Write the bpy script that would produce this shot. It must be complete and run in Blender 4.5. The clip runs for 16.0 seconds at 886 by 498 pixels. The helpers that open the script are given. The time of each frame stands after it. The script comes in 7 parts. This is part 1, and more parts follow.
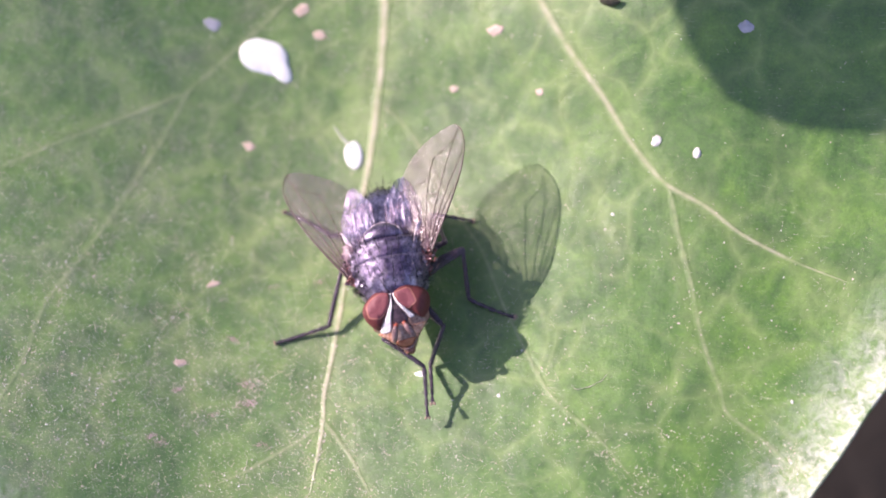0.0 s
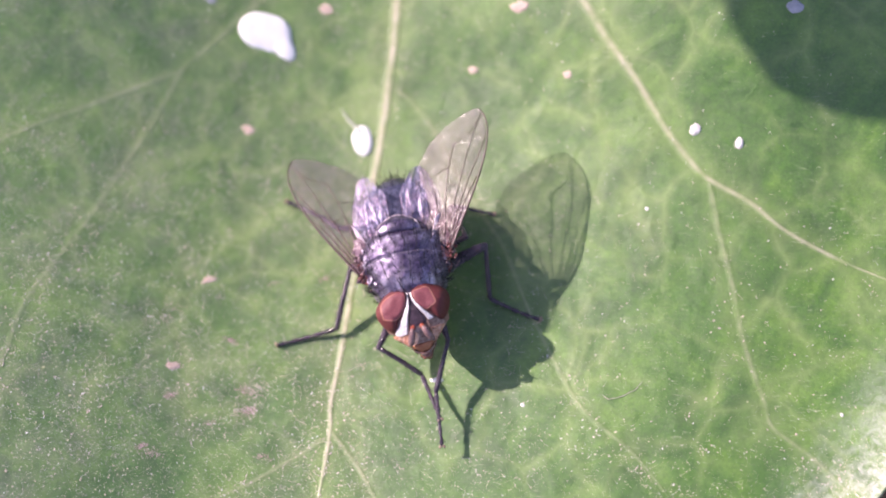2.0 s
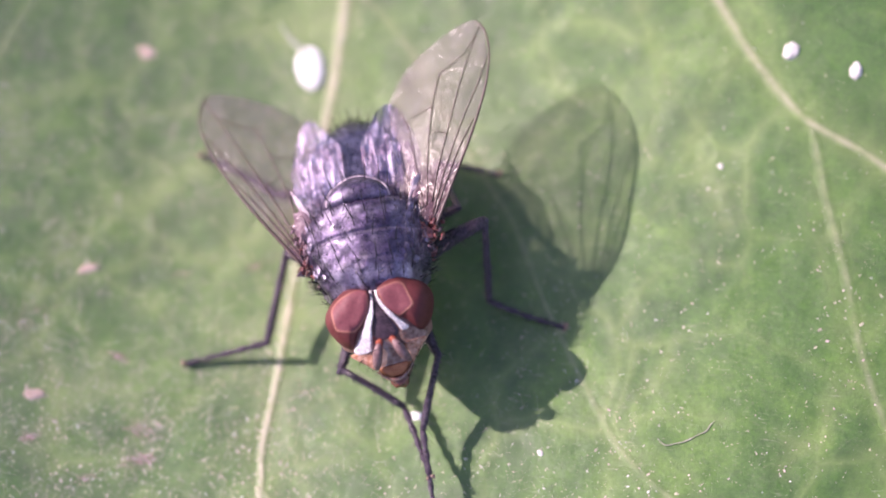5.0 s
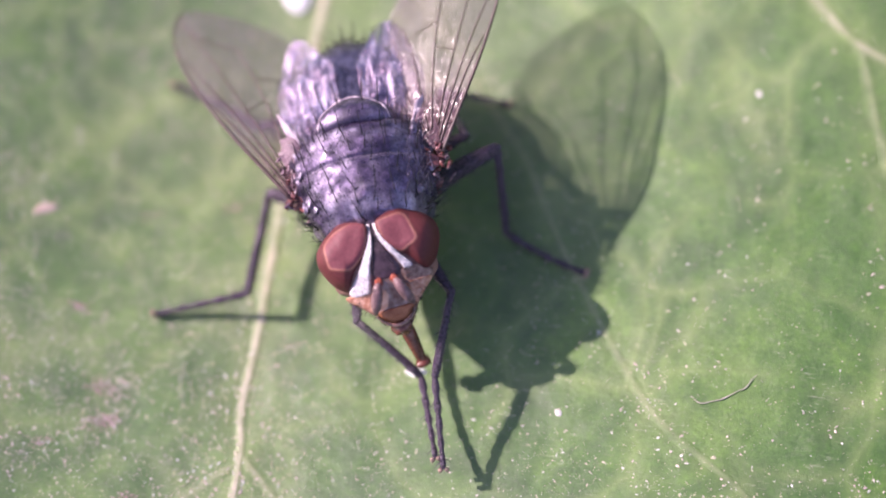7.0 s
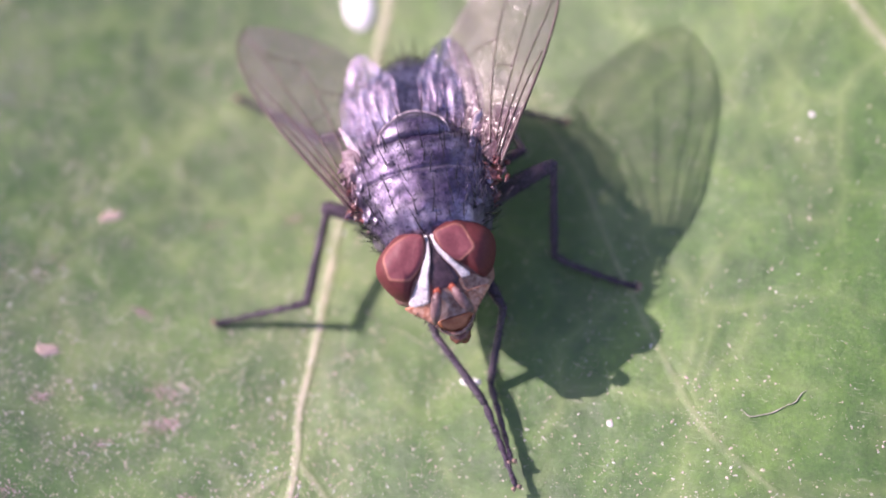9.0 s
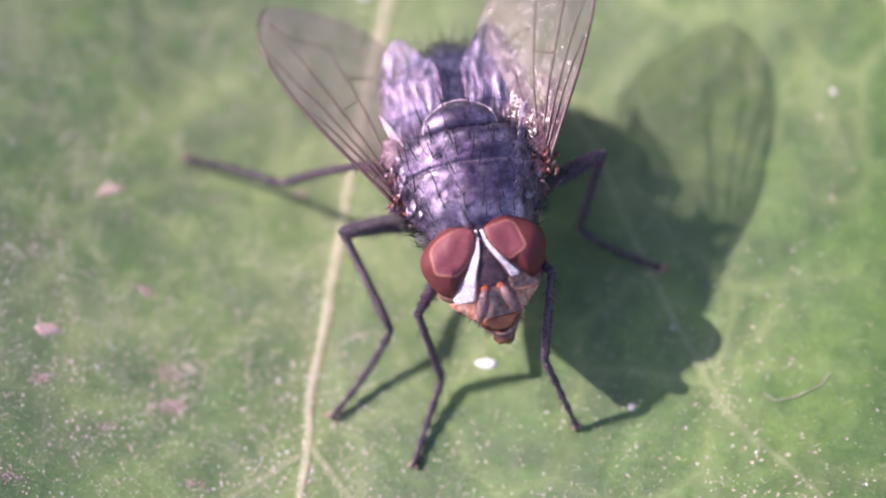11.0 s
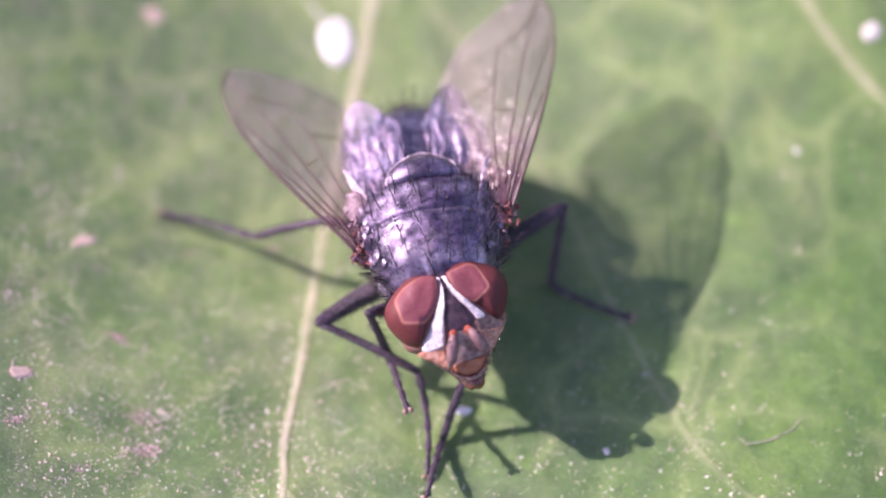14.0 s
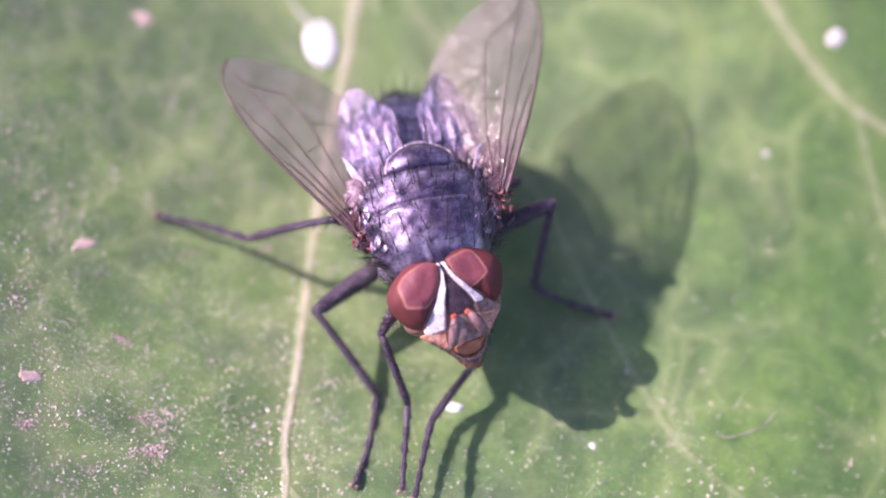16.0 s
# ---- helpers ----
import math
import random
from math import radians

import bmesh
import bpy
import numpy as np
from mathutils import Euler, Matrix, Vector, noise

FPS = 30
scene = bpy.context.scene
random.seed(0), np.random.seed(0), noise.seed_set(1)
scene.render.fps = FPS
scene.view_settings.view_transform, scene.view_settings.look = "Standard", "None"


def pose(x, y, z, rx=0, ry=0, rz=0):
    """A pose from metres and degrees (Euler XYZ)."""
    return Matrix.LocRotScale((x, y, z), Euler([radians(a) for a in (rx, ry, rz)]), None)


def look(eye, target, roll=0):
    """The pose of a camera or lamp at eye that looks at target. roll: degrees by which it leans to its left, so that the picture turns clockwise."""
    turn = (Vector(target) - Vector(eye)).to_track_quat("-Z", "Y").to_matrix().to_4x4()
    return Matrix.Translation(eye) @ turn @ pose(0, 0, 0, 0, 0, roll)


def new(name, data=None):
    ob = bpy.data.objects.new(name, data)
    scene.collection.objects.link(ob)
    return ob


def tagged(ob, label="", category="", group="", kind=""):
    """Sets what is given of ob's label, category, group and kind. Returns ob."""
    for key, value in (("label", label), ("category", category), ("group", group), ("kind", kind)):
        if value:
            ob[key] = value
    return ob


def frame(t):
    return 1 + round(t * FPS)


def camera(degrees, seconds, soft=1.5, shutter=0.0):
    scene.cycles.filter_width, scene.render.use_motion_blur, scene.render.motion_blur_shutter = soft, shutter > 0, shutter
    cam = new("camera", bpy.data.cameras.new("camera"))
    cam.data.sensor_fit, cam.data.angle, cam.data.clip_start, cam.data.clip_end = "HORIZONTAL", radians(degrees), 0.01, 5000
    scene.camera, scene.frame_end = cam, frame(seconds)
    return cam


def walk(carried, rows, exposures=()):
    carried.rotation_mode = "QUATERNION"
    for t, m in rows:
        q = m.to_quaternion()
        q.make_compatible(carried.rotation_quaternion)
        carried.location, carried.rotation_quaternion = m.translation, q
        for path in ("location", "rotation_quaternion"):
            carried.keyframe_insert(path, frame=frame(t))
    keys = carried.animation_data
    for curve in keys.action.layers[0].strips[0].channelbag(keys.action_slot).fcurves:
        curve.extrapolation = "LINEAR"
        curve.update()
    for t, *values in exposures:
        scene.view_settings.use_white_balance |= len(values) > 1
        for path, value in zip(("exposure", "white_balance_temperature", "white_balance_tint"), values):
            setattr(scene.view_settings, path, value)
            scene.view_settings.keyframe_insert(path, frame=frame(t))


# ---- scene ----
cam = camera(22.00, 16.0, soft=1.9)
cam.data.dof.use_dof = True
cam.data.dof.aperture_fstop = 19.0
PATH = [
    (0.0, pose(0.029549, -0.039142, 0.114526, 22.322, 11.089, 7.844)),
    (0.5, pose(0.029924, -0.037414, 0.111797, 22.199, 11.616, 8.232)),
    (1.0, pose(0.027959, -0.038338, 0.112100, 22.473, 10.990, 8.100)),
    (1.5, pose(0.025145, -0.037634, 0.109330, 22.369, 10.133, 7.869)),
    (2.0, pose(0.022241, -0.035418, 0.106399, 21.742, 8.954, 7.629)),
    (2.5, pose(0.018169, -0.034629, 0.100637, 21.601, 7.544, 7.260)),
    (3.0, pose(0.016090, -0.028527, 0.087627, 20.693, 7.605, 7.308)),
    (3.5, pose(0.015642, -0.024414, 0.078996, 20.114, 8.065, 7.290)),
    (3.7, pose(0.016256, -0.023883, 0.077089, 20.214, 8.533, 7.396)),
    (5.8, pose(0.015523, -0.021497, 0.071122, 20.286, 9.071, 7.705)),
    (6.0, pose(0.014180, -0.024242, 0.068412, 22.776, 8.074, 7.486)),
    (6.5, pose(0.012686, -0.023657, 0.064851, 22.848, 7.388, 7.408)),
    (7.0, pose(0.012845, -0.023521, 0.064548, 22.402, 7.611, 7.374)),
    (7.5, pose(0.012813, -0.024985, 0.065053, 23.151, 7.351, 7.536)),
    (8.0, pose(0.013455, -0.025177, 0.065328, 23.547, 7.951, 8.149)),
    (8.5, pose(0.012587, -0.025404, 0.064712, 23.767, 7.807, 8.474)),
    (8.7, pose(0.013074, -0.025196, 0.065567, 23.760, 8.430, 8.725)),
    (10.8, pose(0.007343, -0.023408, 0.065080, 21.573, 4.846, 7.301)),
    (11.0, pose(0.007135, -0.023973, 0.064635, 22.100, 4.458, 7.429)),
    (11.5, pose(0.005799, -0.025652, 0.064122, 23.285, 3.013, 7.439)),
    (12.0, pose(0.006556, -0.026157, 0.064113, 24.640, 2.859, 7.375)),
    (12.5, pose(0.005413, -0.026959, 0.062974, 25.387, 2.354, 7.151)),
    (13.0, pose(0.004613, -0.028815, 0.062160, 26.825, 1.856, 7.034)),
    (13.5, pose(0.005275, -0.030353, 0.061453, 28.242, 1.740, 6.607)),
    (14.0, pose(0.005310, -0.030973, 0.062336, 29.183, 1.892, 6.441)),
    (14.5, pose(0.003280, -0.030400, 0.063637, 28.474, 0.918, 5.840)),
    (15.0, pose(0.001187, -0.029406, 0.065549, 26.694, -0.738, 5.044)),
    (15.5, pose(0.000685, -0.029092, 0.066352, 26.301, -1.432, 4.601)),
    (16.0, pose(0.000187, -0.029441, 0.066577, 26.230, -1.796, 4.350)),
]
walk(cam, PATH, exposures=[(0.0, 0.73, 6850, 33), (3.5, 0.66, 6850, 36), (6.0, 0.59, 6700, 41), (11.0, 0.59, 6700, 43), (13.0, 0.68, 6700, 47), (16.0, 0.72, 6500, 51)])

# world, sun and exposure -------------------------------------------------
SUN = Vector((-0.776, 0.134, 0.616)).normalized()
world = bpy.data.worlds.new("sky")
scene.world = world
world.use_nodes = True
wn, wl = world.node_tree.nodes, world.node_tree.links
sky = wn.new("ShaderNodeTexSky")
sky.sky_type = "NISHITA"
sky.sun_disc = False
sky.sun_elevation = math.asin(SUN.z)
sky.sun_rotation = math.atan2(SUN.x, SUN.y)
wl.new(sky.outputs[0], wn["Background"].inputs[0])
wn["Background"].inputs[1].default_value = 0.124
sun_data = bpy.data.lights.new("sun", "SUN")
sun_data.energy = 4.5
sun_data.angle = radians(0.9)
sun_data.color = (1.0, 0.95, 0.88)
sun = new("sun", sun_data)
sun.matrix_basis = look(SUN, (0, 0, 0))

MM = 0.001


# materials ---------------------------------------------------------------
class Nodes:
    """Short hand for building one node material."""

    def __init__(self, name):
        self.mat = bpy.data.materials.new(name)
        self.mat.use_nodes = True
        self.tree = self.mat.node_tree
        self.bsdf = self.tree.nodes["Principled BSDF"]
        self.out = self.tree.nodes["Material Output"]
        self.coord = self.tree.nodes.new("ShaderNodeTexCoord").outputs["Object"]

    def link(self, a, b):
        self.tree.links.new(a, b)

    def put(self, **values):
        for key, value in values.items():
            self.bsdf.inputs[key.replace("_", " ")].default_value = value
        return self

    def noise(self, size, detail=4.0, rough=0.55, distort=0.0):
        """Noise whose features are about size millimetres wide."""
        n = self.tree.nodes.new("ShaderNodeTexNoise")
        n.inputs["Scale"].default_value = 1.0 / (size * MM)
        n.inputs["Detail"].default_value = detail
        n.inputs["Roughness"].default_value = rough
        n.inputs["Distortion"].default_value = distort
        self.link(self.coord, n.inputs["Vector"])
        return n.outputs["Fac"]

    def streaks(self, size, stretch, turn, detail=5.0, rough=0.65, lengthwise=False):
        """Noise drawn out along one direction of the blade."""
        mp = self.tree.nodes.new("ShaderNodeMapping")
        mp.inputs["Rotation"].default_value = (0, 0, radians(turn))
        mp.inputs["Scale"].default_value = (1.0, 1.0 / stretch, 1.0) if lengthwise else (1.0 / stretch, 1.0, 1.0)
        self.link(self.coord, mp.inputs["Vector"])
        n = self.tree.nodes.new("ShaderNodeTexNoise")
        n.inputs["Scale"].default_value = 1.0 / (size * MM)
        n.inputs["Detail"].default_value = detail
        n.inputs["Roughness"].default_value = rough
        self.link(mp.outputs[0], n.inputs["Vector"])
        return n.outputs["Fac"]

    def network(self, size, wander):
        """Distance to the edges of uneven cells, in cell sizes."""
        shift = self.tree.nodes.new("ShaderNodeTexNoise")
        shift.inputs["Scale"].default_value = 0.6 / (size * MM)
        shift.inputs["Detail"].default_value = 4.0
        self.link(self.coord, shift.inputs["Vector"])
        add = self.tree.nodes.new("ShaderNodeVectorMath")
        add.operation = "MULTIPLY_ADD"
        add.inputs[1].default_value = (wander * size * MM,) * 3
        self.link(shift.outputs["Color"], add.inputs[0])
        self.link(self.coord, add.inputs[2])
        n = self.tree.nodes.new("ShaderNodeTexVoronoi")
        n.feature = "DISTANCE_TO_EDGE"
        n.inputs["Scale"].default_value = 1.0 / (size * MM)
        self.link(add.outputs[0], n.inputs["Vector"])
        return n.outputs["Distance"]

    def cells(self, size):
        n = self.tree.nodes.new("ShaderNodeTexVoronoi")
        n.inputs["Scale"].default_value = 1.0 / (size * MM)
        self.link(self.coord, n.inputs["Vector"])
        return n.outputs["Distance"]

    def attr(self, name):
        n = self.tree.nodes.new("ShaderNodeAttribute")
        n.attribute_name = name
        return n.outputs["Fac"]

    def island(self):
        return self.tree.nodes.new("ShaderNodeNewGeometry").outputs["Random Per Island"]

    def ramp(self, fac, *stops):
        n = self.tree.nodes.new("ShaderNodeValToRGB")
        el = n.color_ramp.elements
        while len(el) < len(stops):
            el.new(0.5)
        for e, (pos, col) in zip(el, stops):
            e.position, e.color = pos, (*col, 1) if len(col) == 3 else col
        self.link(fac, n.inputs[0])
        return n.outputs[0]

    def mix(self, fac, a, b, blend="MIX"):
        n = self.tree.nodes.new("ShaderNodeMix")
        n.data_type, n.blend_type = "RGBA", blend
        for sock, v in ((n.inputs[0], fac), (n.inputs[6], a), (n.inputs[7], b)):
            if hasattr(v, "links"):
                self.link(v, sock)
            else:
                sock.default_value = v if not isinstance(v, tuple) else (*v, 1)
        return n.outputs[2]

    def maths(self, op, a, b):
        n = self.tree.nodes.new("ShaderNodeMath")
        n.operation = op
        for sock, v in zip(n.inputs, (a, b)):
            if hasattr(v, "links"):
                self.link(v, sock)
            else:
                sock.default_value = v
        return n.outputs[0]

    def bump(self, height, depth, strength=1.0):
        n = self.tree.nodes.new("ShaderNodeBump")
        n.inputs["Strength"].default_value = strength
        n.inputs["Distance"].default_value = depth * MM
        self.link(height, n.inputs["Height"])
        self.link(n.outputs[0], self.bsdf.inputs["Normal"])
        return self

    def color(self, sock):
        self.link(sock, self.bsdf.inputs["Base Color"])
        return self

    def rough(self, sock):
        self.link(sock, self.bsdf.inputs["Roughness"])
        return self


GREY = ((0.0, (0, 0, 0)), (1.0, (1, 1, 1)))


def leaf_green(m):
    """The mottled green of the blade, shared by blade and vein edges."""
    blotch = m.ramp(m.noise(3.4, 6, 0.62, 0.8), (0.34, (0.050, 0.140, 0.022)), (0.50, (0.080, 0.200, 0.032)), (0.66, (0.145, 0.285, 0.052)))
    fine = m.ramp(m.noise(0.5, 8, 0.74), (0.3, (0.66, 0.72, 0.66)), (0.7, (1.26, 1.20, 1.28)))
    g = m.mix(1.0, blotch, fine, "MULTIPLY")
    g = m.mix(1.0, g, m.ramp(m.noise(0.14, 6, 0.75), (0.32, (0.72, 0.74, 0.72)), (0.68, (1.28, 1.24, 1.30))), "MULTIPLY")
    side = m.ramp(m.attr("blade_side"), (0.0, (1.18, 1.16, 1.20)), (0.20, (0.90, 0.94, 0.91)), (0.45, (0.72, 0.82, 0.60)), (0.68, (0.66, 0.80, 0.46)), (1.0, (0.74, 0.88, 0.42)))
    g = m.mix(1.0, g, side, "MULTIPLY")
    # faint net of the smallest veins
    net = m.maths("MULTIPLY", m.ramp(m.network(3.4, 1.3), (0.0, (0.42, 0.42, 0.42)), (0.05, (0.22, 0.22, 0.22)), (0.16, (0, 0, 0))), m.ramp(m.noise(5.0, 3), (0.38, (0.1, 0.1, 0.1)), (0.60, (1, 1, 1))))
    g = m.mix(net, g, (0.30, 0.42, 0.13))
    # thin waxy film, patchy; its pale colour also stands in for grey sheen
    film = m.maths("MULTIPLY", m.ramp(m.noise(2.6, 8, 0.75, 0.4), (0.42, (0.02, 0.02, 0.02)), (0.70, (0.27, 0.27, 0.27))), m.ramp(m.attr("blade_side"), (0.06, (1, 1, 1)), (0.30, (0.40, 0.40, 0.40)), (0.70, (0.25, 0.25, 0.25))))
    g = m.mix(film, g, m.ramp(m.attr("blade_side"), (0.1, (0.42, 0.38, 0.31)), (0.6, (0.32, 0.38, 0.23))))
    # pinkish scratches and scurf in drifts
    drift = m.ramp(m.noise(2.2, 5, 0.7), (0.43, (0.08, 0.08, 0.08)), (0.58, (1, 1, 1)))
    scurf = m.maths("MULTIPLY", m.ramp(m.streaks(0.10, 1.5, 35), (0.54, (0, 0, 0)), (0.66, (0.62, 0.62, 0.62))), drift)
    worn = m.ramp(m.attr("blade_side"), (0.32, (1, 1, 1)), (0.62, (0.15, 0.15, 0.15)))
    scurf = m.maths("MULTIPLY", scurf, worn)
    g = m.mix(scurf, g, (0.62, 0.48, 0.49))
    line = m.maths("MULTIPLY", m.ramp(m.streaks(0.10, 9.0, -40, 3), (0.62, (0, 0, 0)), (0.70, (0.5, 0.5, 0.5))), m.ramp(m.noise(3.0, 3), (0.45, (0, 0, 0)), (0.62, (1, 1, 1))))
    g = m.mix(line, g, (0.50, 0.52, 0.36))
    fleck = m.maths("MULTIPLY", m.ramp(m.noise(0.075, 2, 0.5), (0.66, (0, 0, 0)), (0.72, (0.9, 0.9, 0.9))), m.ramp(m.noise(1.6, 6, 0.75), (0.40, (0.05, 0.05, 0.05)), (0.64, (1, 1, 1))))
    fleck = m.maths("MULTIPLY", fleck, worn)
    g = m.mix(fleck, g, (0.72, 0.64, 0.52))
    # pale crust along the rim, with the curl's sun glare painted in
    crust_glare = m.maths("MULTIPLY", m.attr("rim"), m.ramp(m.noise(0.55, 6, 0.7, 0.8), (0.38, (0, 0, 0)), (0.64, (0.72, 0.72, 0.72))))
    return m.mix(crust_glare, g, (0.78, 0.75, 0.74))


def with_vein(m, g):
    vein = m.maths("MULTIPLY", m.attr("vein"), m.ramp(m.noise(1.1, 5, 0.65), (0.25, (0.40, 0.40, 0.40)), (0.75, (1, 1, 1))))
    return m.mix(vein, g, (0.33, 0.44, 0.13))


def leaf_bump(m):
    m.rough(m.ramp(m.noise(0.6, 5), (0.3, (0.34, 0.34, 0.34)), (0.7, (0.62, 0.62, 0.62)))).put(Specular_IOR_Level=0.9, Coat_Weight=0.5, Coat_Roughness=0.42)
    h = m.mix(0.5, m.noise(0.34, 8, 0.76), m.noise(1.8, 3))
    return m.bump(h, 0.11, 0.75).mat


def leaf_material():
    m = Nodes("leaf blade")
    m.color(with_vein(m, leaf_green(m)))
    return leaf_bump(m)


def vein_material():
    m = Nodes("leaf vein")
    core = m.ramp(m.noise(0.55, 6, 0.7), (0.25, (0.42, 0.42, 0.23)), (0.5, (0.58, 0.53, 0.37)), (0.75, (0.78, 0.69, 0.57)))
    m.color(m.mix(m.attr("core"), with_vein(m, leaf_green(m)), core))
    return leaf_bump(m)


def plain(name, low, high, size, rough, bump=0.0, bsize=0.0, **more):
    m = Nodes(name)
    m.color(m.ramp(m.noise(size, 5), (0.3, low), (0.7, high))).put(Roughness=rough, **more)
    if bump:
        m.bump(m.noise(bsize or size, 5, 0.65), bump, 0.8)
    return m.mat


def thorax_material():
    m = Nodes("thorax cuticle")
    base = m.ramp(m.noise(0.34, 6, 0.74), (0.36, (0.013, 0.009, 0.030)), (0.53, (0.068, 0.045, 0.105)), (0.67, (0.230, 0.165, 0.300)))
    dust = m.maths("MULTIPLY", m.attr("stripe"), m.ramp(m.noise(0.15, 5, 0.75), (0.34, (0.20, 0.20, 0.20)), (0.62, (0.90, 0.90, 0.90))))
    m.color(m.mix(dust, base, (0.64, 0.56, 0.71))).put(Metallic=0.62, Specular_IOR_Level=0.9, Coat_Weight=0.5, Coat_Roughness=0.17)
    m.rough(m.ramp(m.noise(0.2, 4), (0.3, (0.24, 0.24, 0.24)), (0.7, (0.42, 0.42, 0.42))))
    return m.bump(m.mix(0.50, m.noise(0.085, 5, 0.75), m.noise(0.55, 3)), 0.045, 0.85).mat


def abdomen_material():
    m = Nodes("abdomen cuticle")
    base = m.ramp(m.noise(0.5, 5, 0.65), (0.3, (0.040, 0.044, 0.090)), (0.7, (0.13, 0.125, 0.21)))
    m.color(base).put(Metallic=0.5, Specular_IOR_Level=0.9)
    m.rough(m.ramp(m.noise(0.25, 4), (0.3, (0.18, 0.18, 0.18)), (0.7, (0.42, 0.42, 0.42))))
    return m.bump(m.noise(0.13, 4, 0.65), 0.035, 0.7).mat


def fold_material():
    m = Nodes("folded wing membrane")
    silk = m.streaks(0.16, 7.0, 0, 5, 0.65, lengthwise=True)
    # pale pink and blue streak colours stand in for glints on the pleats
    g = m.ramp(silk, (0.34, (0.085, 0.070, 0.150)), (0.52, (0.34, 0.27, 0.42)), (0.66, (0.86, 0.74, 0.90)))
    m.color(m.mix(m.ramp(m.noise(0.5, 4), (0.4, (0, 0, 0)), (0.65, (0.55, 0.55, 0.55))), g, (0.30, 0.34, 0.55))).put(Roughness=0.20, Specular_IOR_Level=1.0, Metallic=0.45)
    m.bsdf.inputs["Thin Film Thickness"].default_value = 420.0
    m.bsdf.inputs["Thin Film IOR"].default_value = 1.55
    m.bump(m.mix(0.35, silk, m.noise(0.11, 3, 0.6)), 0.15, 1.0)
    clear = m.tree.nodes.new("ShaderNodeBsdfTransparent")
    both = m.tree.nodes.new("ShaderNodeMixShader")
    m.link(m.ramp(silk, (0.30, (0.35, 0.35, 0.35)), (0.60, (0.85, 0.85, 0.85))), both.inputs[0])
    m.link(clear.outputs[0], both.inputs[1])
    m.link(m.bsdf.outputs[0], both.inputs[2])
    m.link(both.outputs[0], m.out.inputs[0])
    return m.mat


def eye_material():
    m = Nodes("compound eye")
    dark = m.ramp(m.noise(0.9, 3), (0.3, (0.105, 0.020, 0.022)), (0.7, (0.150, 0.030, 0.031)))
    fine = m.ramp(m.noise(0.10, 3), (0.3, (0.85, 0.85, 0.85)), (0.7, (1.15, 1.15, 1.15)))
    # paler pinkish field colour stands in for the lavender sheen
    g = m.mix(m.attr("field_sheen"), dark, (0.205, 0.054, 0.066))
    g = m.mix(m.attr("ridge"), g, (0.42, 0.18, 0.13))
    m.color(m.mix(1.0, g, fine, "MULTIPLY")).put(Roughness=0.60, Specular_IOR_Level=0.45)
    return m.bump(m.cells(0.045), 0.008, 0.8).mat


def wing_material():
    m = Nodes("wing membrane")
    m.color(m.ramp(m.noise(0.8, 4), (0.3, (0.40, 0.29, 0.35)), (0.7, (0.62, 0.50, 0.57)))).put(Roughness=0.17, Specular_IOR_Level=1.0)
    film = m.bsdf.inputs["Base Color"].links[0].from_socket
    m.color(m.mix(m.ramp(m.attr("base"), (0.05, (0, 0, 0)), (0.6, (0.9, 0.9, 0.9))), film, (0.17, 0.075, 0.085)))
    m.bump(m.noise(0.7, 4, 0.6), 0.20, 1.0)
    clear = m.tree.nodes.new("ShaderNodeBsdfTransparent")
    clear.inputs[0].default_value = (0.72, 0.69, 0.69, 1)
    both = m.tree.nodes.new("ShaderNodeMixShader")
    cover = m.ramp(m.attr("base"), (0.0, (0.19, 0.19, 0.19)), (1.0, (0.66, 0.66, 0.66)))
    m.link(cover, both.inputs[0])
    m.link(clear.outputs[0], both.inputs[1])
    m.link(m.bsdf.outputs[0], both.inputs[2])
    m.link(both.outputs[0], m.out.inputs[0])
    return m.mat


def scurf_material():
    m = Nodes("scurf")
    m.color(m.ramp(m.island(), (0.0, (0.34, 0.31, 0.22)), (0.4, (0.52, 0.34, 0.33)), (0.75, (0.66, 0.42, 0.43)), (1.0, (0.80, 0.70, 0.68)))).put(Roughness=0.6)
    return m.mat


def dust_material():
    m = Nodes("dust")
    m.color(m.ramp(m.island(), (0.0, (0.46, 0.46, 0.26)), (0.3, (0.70, 0.64, 0.48)), (0.6, (0.80, 0.58, 0.56)), (0.85, (0.74, 0.69, 0.62)), (1.0, (0.88, 0.86, 0.84)))).put(Roughness=0.38, Specular_IOR_Level=0.8)
    return m.mat


M_LEAF, M_VEIN = leaf_material(), vein_material()
M_THORAX, M_ABDOMEN, M_EYE, M_WING, M_DUST = thorax_material(), abdomen_material(), eye_material(), wing_material(), dust_material()
M_FOLD, M_SCURF = fold_material(), scurf_material()
# lilac speckle in the leg colour stands in for glints on black cuticle
M_LEG = plain("leg cuticle", (0.005, 0.004, 0.006), (0.115, 0.070, 0.125), 0.08, 0.20, 0.10, 0.06, Specular_IOR_Level=0.9, Sheen_Weight=0.12, Sheen_Roughness=0.35, Sheen_Tint=(0.85, 0.75, 0.95, 1))
M_HAIR = plain("bristle", (0.008, 0.007, 0.009), (0.022, 0.020, 0.024), 0.4, 0.22, Specular_IOR_Level=1.0)
# pale lavender stands in for sun glints on dark bristles
M_GLINT = plain("glinting hair", (0.10, 0.085, 0.12), (0.34, 0.29, 0.38), 0.3, 0.16, Specular_IOR_Level=1.0, Metallic=0.5)
M_PAD = plain("foot pad", (0.30, 0.18, 0.14), (0.50, 0.34, 0.28), 0.1, 0.6)
M_WVEIN = plain("wing vein", (0.060, 0.036, 0.034), (0.14, 0.090, 0.085), 0.4, 0.4)
